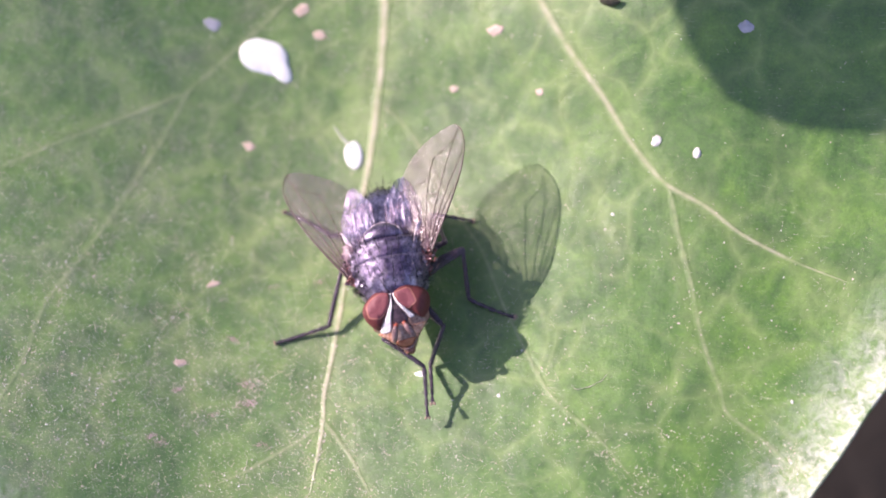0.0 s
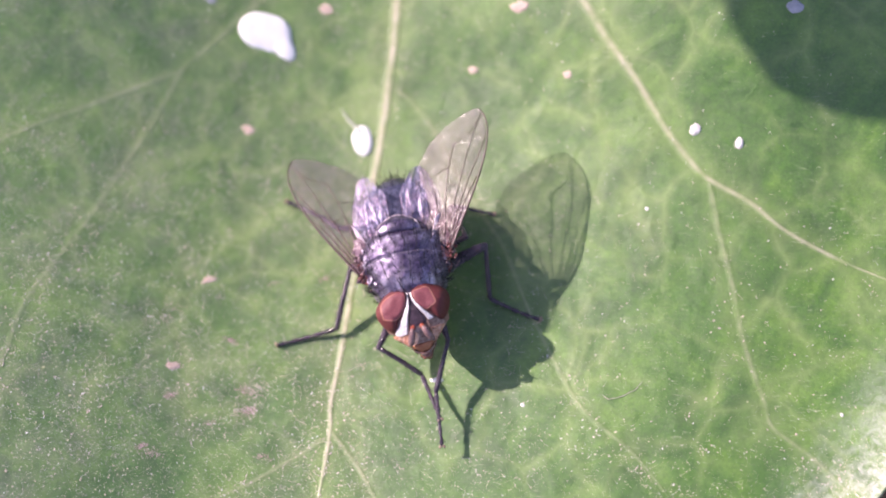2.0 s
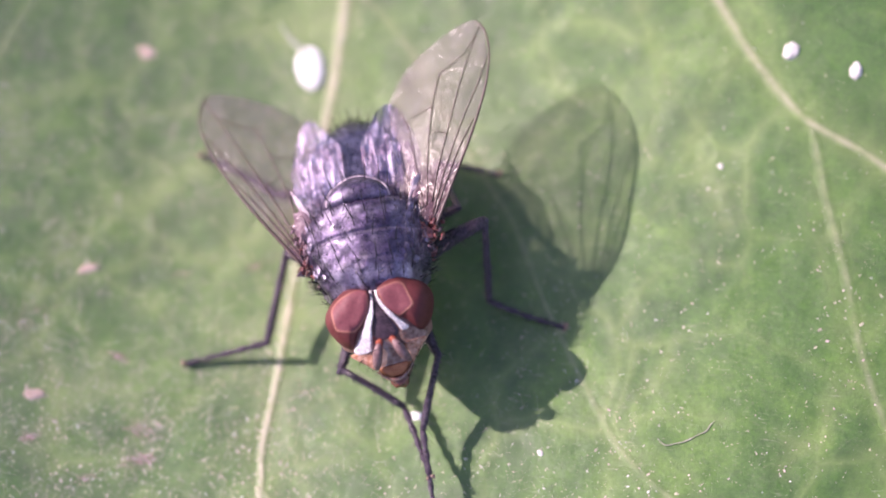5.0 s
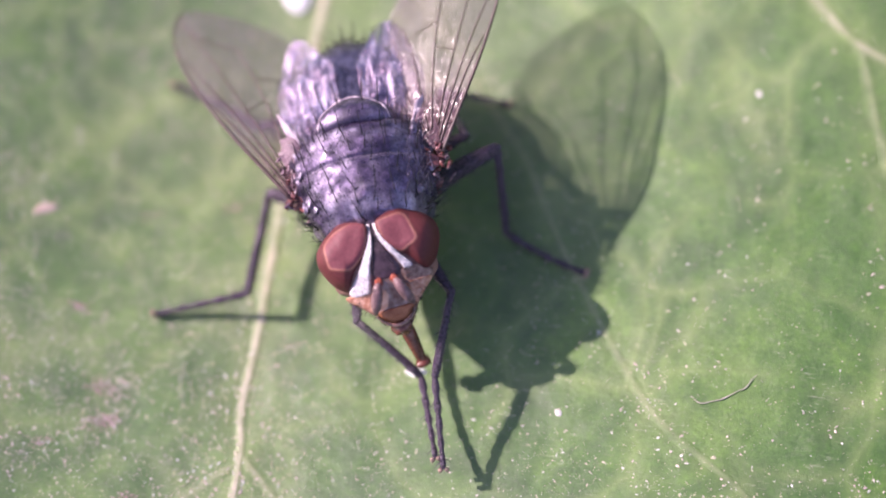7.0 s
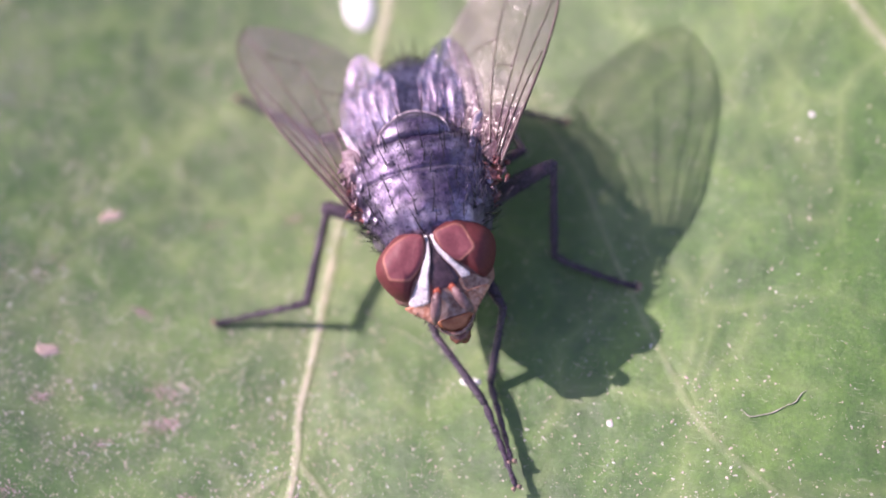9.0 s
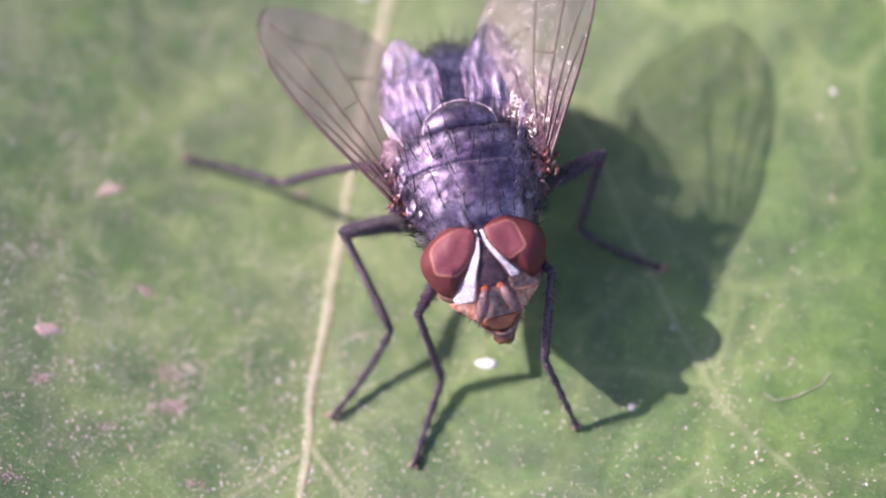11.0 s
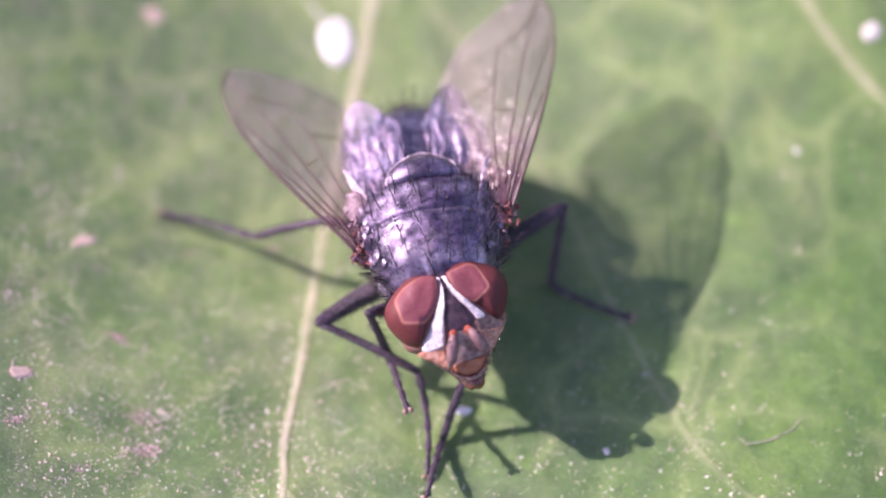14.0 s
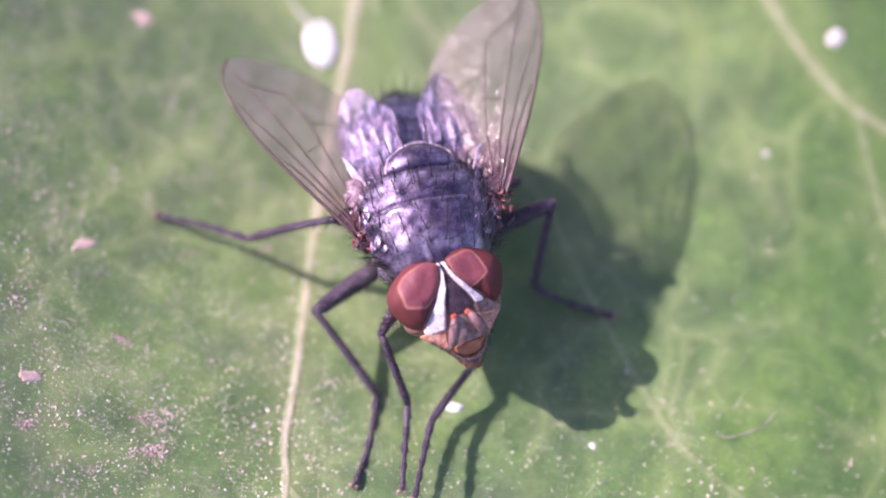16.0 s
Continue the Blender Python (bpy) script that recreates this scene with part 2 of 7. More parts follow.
M_SILVER = plain("silver dusting", (0.42, 0.38, 0.41), (0.94, 0.91, 0.93), 0.07, 0.45, 0.04, 0.05)
M_FRONS = plain("dark frons", (0.030, 0.016, 0.026), (0.105, 0.062, 0.085), 0.15, 0.5, 0.02, 0.06)
M_HEAD = plain("head capsule", (0.14, 0.060, 0.048), (0.34, 0.18, 0.15), 0.2, 0.45, 0.02, 0.06)
M_FACE = plain("orange face", (0.34, 0.095, 0.040), (0.58, 0.24, 0.12), 0.25, 0.42, 0.02, 0.08)
M_CHEEK = plain("pale cheek", (0.44, 0.13, 0.06), (0.78, 0.48, 0.36), 0.14, 0.45, 0.03, 0.07)
# darker than the silver dusting, partly to paint the right side's shade
M_FACESHADE = plain("shade-browned face", (0.15, 0.060, 0.040), (0.46, 0.30, 0.25), 0.12, 0.32, 0.03, 0.06)
M_PLATE = plain("face plate", (0.20, 0.10, 0.075), (0.52, 0.40, 0.36), 0.22, 0.40, 0.02, 0.07)
M_ANT = plain("antenna", (0.13, 0.070, 0.072), (0.33, 0.20, 0.20), 0.15, 0.45, 0.01, 0.05)
M_ANTB = plain("antenna base", (0.30, 0.040, 0.022), (0.52, 0.13, 0.07), 0.1, 0.4, 0.04, 0.06)
M_MOUTH = plain("mouthparts", (0.10, 0.022, 0.015), (0.26, 0.075, 0.045), 0.2, 0.15, 0.03, 0.1, Specular_IOR_Level=1.0)
M_LIP = plain("wet lip", (0.16, 0.060, 0.045), (0.40, 0.22, 0.17), 0.12, 0.10, 0.04, 0.12, Specular_IOR_Level=1.0, Coat_Weight=1.0, Coat_Roughness=0.05)
M_CALYP = plain("calypter membrane", (0.36, 0.25, 0.32), (0.76, 0.66, 0.72), 0.22, 0.25, 0.06, 0.15, Specular_IOR_Level=0.9)
M_RUST = plain("wing root sclerite", (0.075, 0.020, 0.026), (0.34, 0.115, 0.105), 0.12, 0.20, 0.05, 0.1, Specular_IOR_Level=0.9)
M_ROOT = plain("wing root membrane", (0.085, 0.038, 0.050), (0.32, 0.20, 0.25), 0.12, 0.20, 0.05, 0.1, Specular_IOR_Level=0.9)
M_WHITE = plain("white dropping", (0.90, 0.90, 0.90), (0.96, 0.96, 0.96), 0.3, 0.6, 0.01, 0.2)
M_SMEAR = plain("dried smear", (0.40, 0.45, 0.36), (0.60, 0.62, 0.54), 0.3, 0.6, 0.02, 0.1)
M_PINK = plain("pink scale", (0.50, 0.36, 0.28), (0.74, 0.60, 0.52), 0.18, 0.7, 0.04, 0.1)
M_PALE = plain("pale grain", (0.70, 0.66, 0.60), (0.86, 0.83, 0.80), 0.15, 0.6, 0.03, 0.1)
M_FIBRE = plain("dry fibre", (0.42, 0.40, 0.30), (0.70, 0.62, 0.56), 0.25, 0.6, 0.02, 0.1)
M_GREYSPOT = plain("grey smear", (0.34, 0.35, 0.40), (0.50, 0.50, 0.56), 0.4, 0.7, 0.02, 0.2)
M_TWIG = plain("dry bract", (0.030, 0.028, 0.018), (0.10, 0.10, 0.06), 0.4, 0.7, 0.05, 0.2)
# near-black soil colour carries part of the shade under the foliage
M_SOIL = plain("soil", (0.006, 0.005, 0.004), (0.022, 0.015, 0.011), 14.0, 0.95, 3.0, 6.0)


# building helpers --------------------------------------------------------
def mesh_of(name, bm, material, smooth=True):
    for f in bm.faces:
        f.smooth = smooth
    bmesh.ops.recalc_face_normals(bm, faces=bm.faces[:])
    me = bpy.data.meshes.new(name)
    bm.to_mesh(me)
    bm.free()
    me.materials.append(material)
    return me


def part(name, bm, material, parent, label="", m=None, smooth=True):
    ob = new(name, mesh_of(name, bm, material, smooth))
    ob.parent = parent
    if m is not None:
        ob.matrix_basis = m
    return tagged(ob, label)


def V(x, y, z):
    return Vector((x, y, z)) * MM


def at(x, y, z, rx=0, ry=0, rz=0):
    return pose(x * MM, y * MM, z * MM, rx, ry, rz)


def loft(bm, rings, n=32):
    """Skin of rings (y, z, half width, up, down) in millimetres, closed at both ends."""
    loops = []
    for y, z, w, up, dn in rings:
        loop = []
        for i in range(n):
            a = 2 * math.pi * i / n
            c, s = math.cos(a), math.sin(a)
            loop.append(bm.verts.new(V(w * c, y, z + (up if s > 0 else dn) * s)))
        loops.append(loop)
    for a, b in zip(loops, loops[1:]):
        for i in range(n):
            bm.faces.new((a[i], a[(i + 1) % n], b[(i + 1) % n], b[i]))
    for loop, (y, z, *_) in ((loops[0], rings[0]), (loops[-1], rings[-1])):
        tip = bm.verts.new(V(0, y, z))
        for i in range(n):
            bm.faces.new((loop[i], loop[(i + 1) % n], tip))
    return bm


def spline(points, steps=6):
    """Catmull-Rom through points of any dimension."""
    p = [np.array(q, float) for q in points]
    p = [2 * p[0] - p[1]] + p + [2 * p[-1] - p[-2]]
    out = []
    for i in range(1, len(p) - 2):
        for k in range(steps):
            t = k / steps
            a, b, c, d = p[i - 1 : i + 3]
            out.append(0.5 * (2 * b + (c - a) * t + (2 * a - 5 * b + 4 * c - d) * t * t + (3 * b - a - 3 * c + d) * t**3))
    out.append(p[-2])
    return out


def tube(bm, points, radii, n=8):
    """A closed tube through points (millimetres) with a radius at each."""
    pts = [Vector(tuple(p)) for p in points]
    up, loops = Vector((0.13, 0.21, 0.97)), []
    for i, p in enumerate(pts):
        d = (pts[min(i + 1, len(pts) - 1)] - pts[max(i - 1, 0)]).normalized()
        if abs(d.dot(up)) > 0.97:
            up = Vector((0.97, 0.13, 0.21))
        x = d.cross(up).normalized()
        y = x.cross(d)
        r = radii[i] if hasattr(radii, "__len__") else radii
        loops.append([bm.verts.new((p + r * (math.cos(a) * x + math.sin(a) * y)) * MM) for a in (2 * math.pi * k / n for k in range(n))])
    for a, b in zip(loops, loops[1:]):
        for k in range(n):
            bm.faces.new((a[k], a[(k + 1) % n], b[(k + 1) % n], b[k]))
    bm.faces.new(loops[0])
    bm.faces.new(loops[-1])
    return bm


def hair(bm, root, way, length, radius, droop=0.15):
    """One curved, pointed bristle, millimetres."""
    root, way = Vector(root), Vector(way).normalized()
    side = way.cross(Vector((0.31, 0.17, 0.9))).normalized()
    other = way.cross(side)
    mid = root + way * length * 0.55 + Vector((0, 0, droop * length * 0.25))
    tip = root + way * length + Vector((0, 0, -droop * length * 0.2))
    a = [bm.verts.new((root + radius * (math.cos(k) * side + math.sin(k) * other)) * MM) for k in (0, 2.1, 4.2)]
    b = [bm.verts.new((mid + 0.62 * radius * (math.cos(k) * side + math.sin(k) * other)) * MM) for k in (0, 2.1, 4.2)]
    t = bm.verts.new(tip * MM)
    for k in range(3):
        bm.faces.new((a[k], a[(k + 1) % 3], b[(k + 1) % 3], b[k]))
        bm.faces.new((b[k], b[(k + 1) % 3], t))


def ball(bm, centre, semi, turn=None, seg=20, ring=14, wobble=0.0):
    """An ellipsoid in millimetres, turned by an Euler in degrees."""
    made = bmesh.ops.create_uvsphere(bm, u_segments=seg, v_segments=ring, radius=1.0)["verts"]
    rot = Euler([radians(a) for a in (turn or (0, 0, 0))]).to_matrix()
    for v in made:
        k = 1 + wobble * noise.noise(v.co * 1.7 + Vector(centre) * 3)
        v.co = (rot @ Vector([v.co[i] * semi[i] * k for i in range(3)]) + Vector(centre)) * MM
    return bm


# the leaf ----------------------------------------------------------------
CURVE = (0.0056421, 0.0044951, 0.0017644, -0.0004743, 0.0001762, -0.0001176, 0.0006828)


def eased(v, low, high, w=6.0, lw=6.0):
    v = np.asarray(v, float)
    return np.where(v > high, high + w * np.tanh((v - high) / w), np.where(v < low, low + lw * np.tanh((v - low) / lw), v))


def leaf_height(x, y):
    """Height of the blade over the plane under the fly, millimetres."""
    curl = rim_curl(x, y)
    x, y = eased(x, -10, 15, 6.0, 14.0), eased(y, -9, 13)
    c = CURVE
    return curl + c[0] * x * x + c[1] * x * y + c[2] * y * y + c[3] * x**3 + c[4] * x * x * y + c[5] * x * y * y + c[6] * y**3


VEINS = {
    "main": ((-3.72, 19.37), (-3.58, 17.63), (-3.62, 15.13), (-3.81, 12.33), (-4.01, 9.36), (-4.31, 5.94), (-4.43, 3.07), (-4.48, 0.84), (-4.51, -1.69), (-4.61, -3.72), (-4.41, -5.23), (-4.47, -7.48), (-4.58, -9.24)),
    "long": ((-3.39, 12.98), (-2.41, 12.26), (-1.23, 11.01), (-0.08, 9.28), (1.65, 6.92), (3.07, 5.13), (4.63, 2.12), (6.81, -1.4), (8.15, -3.09), (10.62, -4.89), (12.78, -7.04)),
    "right": ((4.99, 19.18), (5.85, 17.75), (7.5, 15.57), (9.11, 13.72), (10.58, 11.71), (11.86, 10.22), (13.11, 9.15), (15.21, 8.17), (17.16, 6.93), (19.95, 5.81), (22.84, 4.95)),
    "rbranch": ((13.11, 9.15), (13.72, 6.89), (14.67, 4.04), (15.47, 1.19), (16.67, -1.56), (17.19, -2.77), (19.23, -4.04), (21.3, -5.71)),
    "leftv": ((-8.51, 18.94), (-10.01, 17.0), (-11.81, 15.04), (-13.32, 13.38), (-14.25, 12.33), (-15.18, 9.93), (-16.28, 7.38), (-17.48, 4.25), (-18.84, 1.04), (-19.73, -1.39), (-20.18, -4.62), (-21.17, -7.85)),
    "leftb": ((-14.25, 12.33), (-17.44, 10.27), (-20.51, 8.17), (-23.26, 6.15), (-24.75, 5.06)),
    "jr": ((-4.43, -5.14), (-3.15, -6.45), (-2.27, -7.54), (-1.36, -8.9)),
    "jl": ((-4.47, -5.45), (-6.03, -6.77), (-7.84, -8.2), (-9.66, -9.41)),
    "faint1": ((-9.7, 5.29), (-11.74, 3.33), (-13.0, 1.47), (-13.68, -0.28), (-15.06, -1.86), (-16.11, -4.29), (-16.09, -6.73), (-16.02, -9.67)),
    "faint2": ((-13.68, -0.28), (-12.85, -1.06), (-12.2, -2.04), (-11.53, -3.32)),
    "topr": ((1.33, 18.91), (3.35, 16.38), (4.82, 14.77), (5.36, 13.42)),
    "faint3": ((-11.61, -3.34), (-11.59, -4.58), (-11.38, -5.16)),
    "faint4": ((-19.0, 1.96), (-19.07, -0.6), (-19.64, -3.26), (-20.16, -6.14), (-21.08, -8.42)),
    "faint5": ((-6.16, -1.25), (-7.31, -2.34), (-7.79, -2.97)),
    "faint6": ((15.47, 1.19), (14.12, -1.31), (13.1, -2.6)),
    "faint7": ((20.48, 6.29), (21.75, 4.27), (22.97, 2.96)),
    "faint8": ((-3.81, 12.33), (-5.59, 11.48), (-8.04, 11.52), (-10.75, 11.86)),
    "faint9": ((7.02, 16.11), (6.88, 13.43), (7.82, 10.66), (7.57, 8.32)),
    "faint10": ((10.73, 11.58), (9.53, 9.85), (9.4, 7.8), (10.49, 5.48)),
    "faint11": ((14.67, 4.04), (16.73, 3.1), (18.55, 1.59), (20.86, 0.72)),
}
WIDTHS = {"main": (0.25, 0.088), "long": (0.14, 0.11), "right": (0.25, 0.10), "rbranch": (0.16, 0.12), "leftv": (0.18, 0.13), "leftb": (0.15, 0.12),
          "jr": (0.12, 0.08), "jl": (0.13, 0.09)}
PALE = {"main": 1.0, "long": 0.24, "right": 0.66, "rbranch": 0.26, "leftv": 0.28, "leftb": 0.28, "jr": 0.42, "jl": 0.28}
THIN = (0.06, 0.05)
VEIN_LINES = {k: np.array(spline(v, 8)) for k, v in VEINS.items()}


def vein_share(x, y):
    """How close each place lies to a vein, 0 to 1."""
    share = np.zeros_like(x)
    for key, line in VEIN_LINES.items():
        d2 = np.full_like(x, 1e9)
        for px, py in line[::2]:
            d2 = np.minimum(d2, (x - px) ** 2 + (y - py) ** 2)
        share = np.maximum(share, (0.30 + 0.32 * PALE.get(key, 0.3)) * np.exp(-np.sqrt(d2) / (1.3 * WIDTHS.get(key, THIN)[0] + 0.24)))
    return share


RIM = ((-50, 24.8), (-35, 24.3), (-25.6, 24.3), (-20, 24.7), (-15.2, 25.1), (-10.3, 25.7), (0, 28.0), (15, 33), (40, 41), (70, 33), (95, 27), (125, 30), (150, 31), (180, 30), (210, 29), (240, 27), (270, 23), (290, 23.5), (310, 24.8))
RIM_ANGLES = np.radians([p[0] for p in RIM])
RIM_REACH = np.array([p[1] for p in RIM])


def leaf_reach(a):
    """Distance from the blade's middle to its rim in the direction a (radians)."""
    a = (np.asarray(a, float) - RIM_ANGLES[0]) % (2 * math.pi) + RIM_ANGLES[0]
    return np.mean([np.interp(a + d, RIM_ANGLES, RIM_REACH, period=2 * math.pi) for d in np.radians((-4, -2, 0, 2, 4))], axis=0) + 0.03 * np.sin(31 * a)


MIDDLE = (0.0, 4.0)


def rim_curl(x, y):
    """The rim turns up along the sunny lower corner."""
    dx, dy = np.asarray(x, float) - MIDDLE[0], np.asarray(y, float) - MIDDLE[1]
    a, r = np.arctan2(dy, dx), np.hypot(dx, dy)
    near = np.clip(8.0 - (leaf_reach(a) - r), 0, 8.0)
    return 0.0022 * near**3 * np.exp(-(((a + 0.45) / 0.6) ** 2))


UNDER_RINGS = [1 - 0.04 * k for k in range(1, 25)]


def build_leaf():
    na, nr = 640, 170
    cx, cy = MIDDLE
    ang = np.linspace(0, 2 * math.pi, na, endpoint=False)
    reach = leaf_reach(ang)
    s = (np.arange(1, nr + 1) / nr) ** 0.8
    X = np.concatenate([[cx], (cx + s[:, None] * reach * np.cos(ang)).ravel()])
    Y = np.concatenate([[cy], (cy + s[:, None] * reach * np.sin(ang)).ravel()])
    share = vein_share(X, Y)
    Z = leaf_height(X, Y)
    bumps = np.array([noise.noise((x * 0.45, y * 0.45, 0.3)) * 0.05 + noise.noise((x * 1.6, y * 1.6, 2.3)) * 0.02 for x, y in zip(X, Y)])
    Z = Z + bumps - 0.06 * share - 0.03
    top = [(x * MM, y * MM, z * MM) for x, y, z in zip(X, Y, Z)]
    n = len(top)
    thick = 0.32
    ring0 = n - na
    under = [(x, y, z - thick * MM) for x, y, z in top[ring0:]] + [(cx * MM, cy * MM, (Z[0] - 1.2) * MM)]
    mids = []
    for k in UNDER_RINGS:
        for a, r in zip(ang, reach):
            x, y = cx + k * r * math.cos(a), cy + k * r * math.sin(a)
            mids.append((x * MM, y * MM, (float(leaf_height(x, y)) - thick) * MM))
    verts = top + under[:-1] + mids + [(cx * MM, cy * MM, (Z[0] - thick) * MM)]
    faces = [(0, 1 + i, 1 + (i + 1) % na) for i in range(na)]
    for r in range(nr - 1):
        a, b = 1 + r * na, 1 + (r + 1) * na
        faces += [(a + i, b + i, b + (i + 1) % na, a + (i + 1) % na) for i in range(na)]
    rows = [ring0] + [n + k * na for k in range(1 + len(UNDER_RINGS))]
    for a, b in zip(rows, rows[1:]):
        faces += [(a + i, b + i, b + (i + 1) % na, a + (i + 1) % na) for i in range(na)]
    faces += [(rows[-1] + i, len(verts) - 1, rows[-1] + (i + 1) % na) for i in range(na)]
    me = bpy.data.meshes.new("leaf")
    me.from_pydata(verts, [], faces)
    me.polygons.foreach_set("use_smooth", [True] * len(faces))
    full = np.zeros(len(verts))
    full[:n] = share
    me.attributes.new("vein", "FLOAT", "POINT").data.foreach_set("value", full)
    co = np.array(verts) / MM
    me.attributes.new("blade_side", "FLOAT", "POINT").data.foreach_set("value", blade_side_of(co[:, 0], co[:, 1]))
    me.attributes.new("rim", "FLOAT", "POINT").data.foreach_set("value", rim_of(co[:, 0], co[:, 1]))
    me.materials.append(M_LEAF)
    return tagged(new("leaf", me), "broad green leaf with pale veins and a dusty, sunlit blade", "leaf")


def blade_side_of(x, y):
    """Runs 0 to 1 across the midrib: paler on one side, yellower green on the other."""
    return np.clip(0.5 + 0.030 * (x + 2.0) - 0.004 * y, 0, 1)


def rim_of(x, y):
    """1 along the rim, fading inwards; weights the pale crust and painted glare."""
    dx, dy = x - MIDDLE[0], y - MIDDLE[1]
    gap = leaf_reach(np.arctan2(dy, dx)) - np.hypot(dx, dy)
    return np.clip(1 - gap / 5.0, 0, 1) ** 1.3


def on_leaf(x, y):
    """Height of the uneven skin of the blade."""
    return float(leaf_height(x, y)) + noise.noise((x * 0.45, y * 0.45, 0.3)) * 0.05 + noise.noise((x * 1.6, y * 1.6, 2.3)) * 0.02 - 0.03


def build_vein(key, parent):
    line, (w0, w1), pale = VEIN_LINES[key], WIDTHS.get(key, THIN), PALE.get(key, 0.25)
    n, across = len(line), 11
    verts, core, faces = [], [], []
    for i, p in enumerate(line):
        d = line[min(i + 1, n - 1)] - line[max(i - 1, 0)]
        d /= np.linalg.norm(d)
        side = np.array([-d[1], d[0]])
        t = i / (n - 1)
        w = (w0 + (w1 - w0) * t) * (1 + 0.25 * noise.noise((p[0] * 0.8, p[1] * 0.8, 5.1))) * min(1, 0.25 + 6 * (1 - t), 0.4 + 12 * t)
        for k in range(across):
            u = 2 * k / (across - 1) - 1
            q = p + side * w * 1.7 * u
            lift = 0.035 * (1 - u * u) ** 2 * (w / 0.3) ** 0.5 * pale - 0.012 * u * u + 0.008
            z = on_leaf(*q) - 0.06 * float(vein_share(q[:1], q[1:])[0]) + lift
            verts.append((q[0] * MM, q[1] * MM, z * MM))
            core.append(pale * math.exp(-((u / 0.48) ** 2)) * max(0.2, min(1.0, 0.75 + 0.8 * noise.noise((q[0] * 1.3, q[1] * 1.3, 3.0)))) * (1 - u * u))
    for i in range(n - 1):
        a, b = i * across, (i + 1) * across
        faces += [(a + k, a + k + 1, b + k + 1, b + k) for k in range(across - 1)]
    me = bpy.data.meshes.new("vein")
    me.from_pydata(verts, [], faces)
    me.polygons.foreach_set("use_smooth", [True] * len(faces))
    me.attributes.new("core", "FLOAT", "POINT").data.foreach_set("value", core)
    co = np.array(verts) / MM
    me.attributes.new("vein", "FLOAT", "POINT").data.foreach_set("value", vein_share(co[:, 0], co[:, 1]))
    me.attributes.new("blade_side", "FLOAT", "POINT").data.foreach_set("value", blade_side_of(co[:, 0], co[:, 1]))
    me.attributes.new("rim", "FLOAT", "POINT").data.foreach_set("value", rim_of(co[:, 0], co[:, 1]))
    me.materials.append(M_VEIN)
    ob = new("vein", me)
    ob.parent = parent
    return ob


leaf = build_leaf()
for vein_key in WIDTHS:
    build_vein(vein_key, leaf)

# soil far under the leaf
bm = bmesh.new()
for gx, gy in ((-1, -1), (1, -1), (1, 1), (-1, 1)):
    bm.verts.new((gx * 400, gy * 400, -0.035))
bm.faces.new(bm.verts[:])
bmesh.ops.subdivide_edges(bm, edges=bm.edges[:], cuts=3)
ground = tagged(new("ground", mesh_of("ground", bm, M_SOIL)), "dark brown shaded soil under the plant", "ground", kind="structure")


# a second leaf higher on the plant, that shades a corner of the first
def build_shading_leaf():
    high = 22.0
    rim = [(12.30, 20.29), (12.89, 18.50), (13.93, 16.53), (15.40, 14.68), (16.67, 13.53), (18.81, 12.86), (20.93, 12.55), (24.45, 12.68), (28.32, 13.13)]
    inner = spline(rim, 6)
    back = [(34, 19), (38, 30), (30, 44), (14, 46), (5, 34), (9, 25)]
    outline = inner + spline([tuple(inner[-1])] + back + [tuple(inner[0])], 6)[1:-1]
    mid = np.mean(outline, axis=0)
    bm = bmesh.new()
    shift = SUN / SUN.z * high
    layers = []
    for dz in (0.0, -0.3):
        loops = []
        for s in (1.0, 0.8, 0.55, 0.3):
            loop = []
            for q in outline:
                x, y = mid + s * (np.array(q) - mid)
                z = float(leaf_height(*q)) * s + float(leaf_height(*mid)) * (1 - s) + 1.0 * (1 - s)
                loop.append(bm.verts.new(V(x + shift.x, y + shift.y, z + shift.z + dz)))
            loops.append(loop)
        tip = bm.verts.new(V(mid[0] + shift.x, mid[1] + shift.y, float(leaf_height(*mid)) + 1.2 + shift.z + dz))
        k = len(outline)
        for a, b in zip(loops, loops[1:]):
            for i in range(k):
                bm.faces.new((a[i], a[(i + 1) % k], b[(i + 1) % k], b[i]))
        for i in range(k):
            bm.faces.new((loops[-1][i], loops[-1][(i + 1) % k], tip))
        layers.append(loops[0])
    for i in range(len(outline)):
        j = (i + 1) % len(outline)
        bm.faces.new((layers[0][i], layers[0][j], layers[1][j], layers[1][i]))
    return tagged(new("leaf", mesh_of("leaf", bm, M_LEAF)), "green leaf higher on the plant that casts a shadow", "leaf")


build_shading_leaf()


# what lies on the leaf ---------------------------------------------------
def speck(name, x, y, rx, ry, h, turn, material, label, category, seed=1, rough=0.25, group=""):
    """A low, uneven lump stuck to the leaf."""
    bm = bmesh.new()
    bmesh.ops.create_icosphere(bm, subdivisions=4, radius=1.0)
    c, s = math.cos(radians(turn)), math.sin(radians(turn))
    for v in bm.verts:
        k = 1 + rough * noise.noise(v.co * 1.3 + Vector((seed * 7.1, 0, 0))) + 0.5 * rough * noise.noise(v.co * 3.1 + Vector((0, seed * 3.3, 0)))
        px, py = v.co.x * rx * k, v.co.y * ry * k
        qx, qy = c * px - s * py, s * px + c * py
        v.co = V(qx, qy, max(v.co.z, -0.25) * h * k + on_leaf(x + qx, y + qy) - on_leaf(x, y))
    ob = new(name, mesh_of(name, bm, material))
    ob.matrix_basis = at(x, y, on_leaf(x, y) + 0.02 * h)
    return tagged(ob, label, category, group)


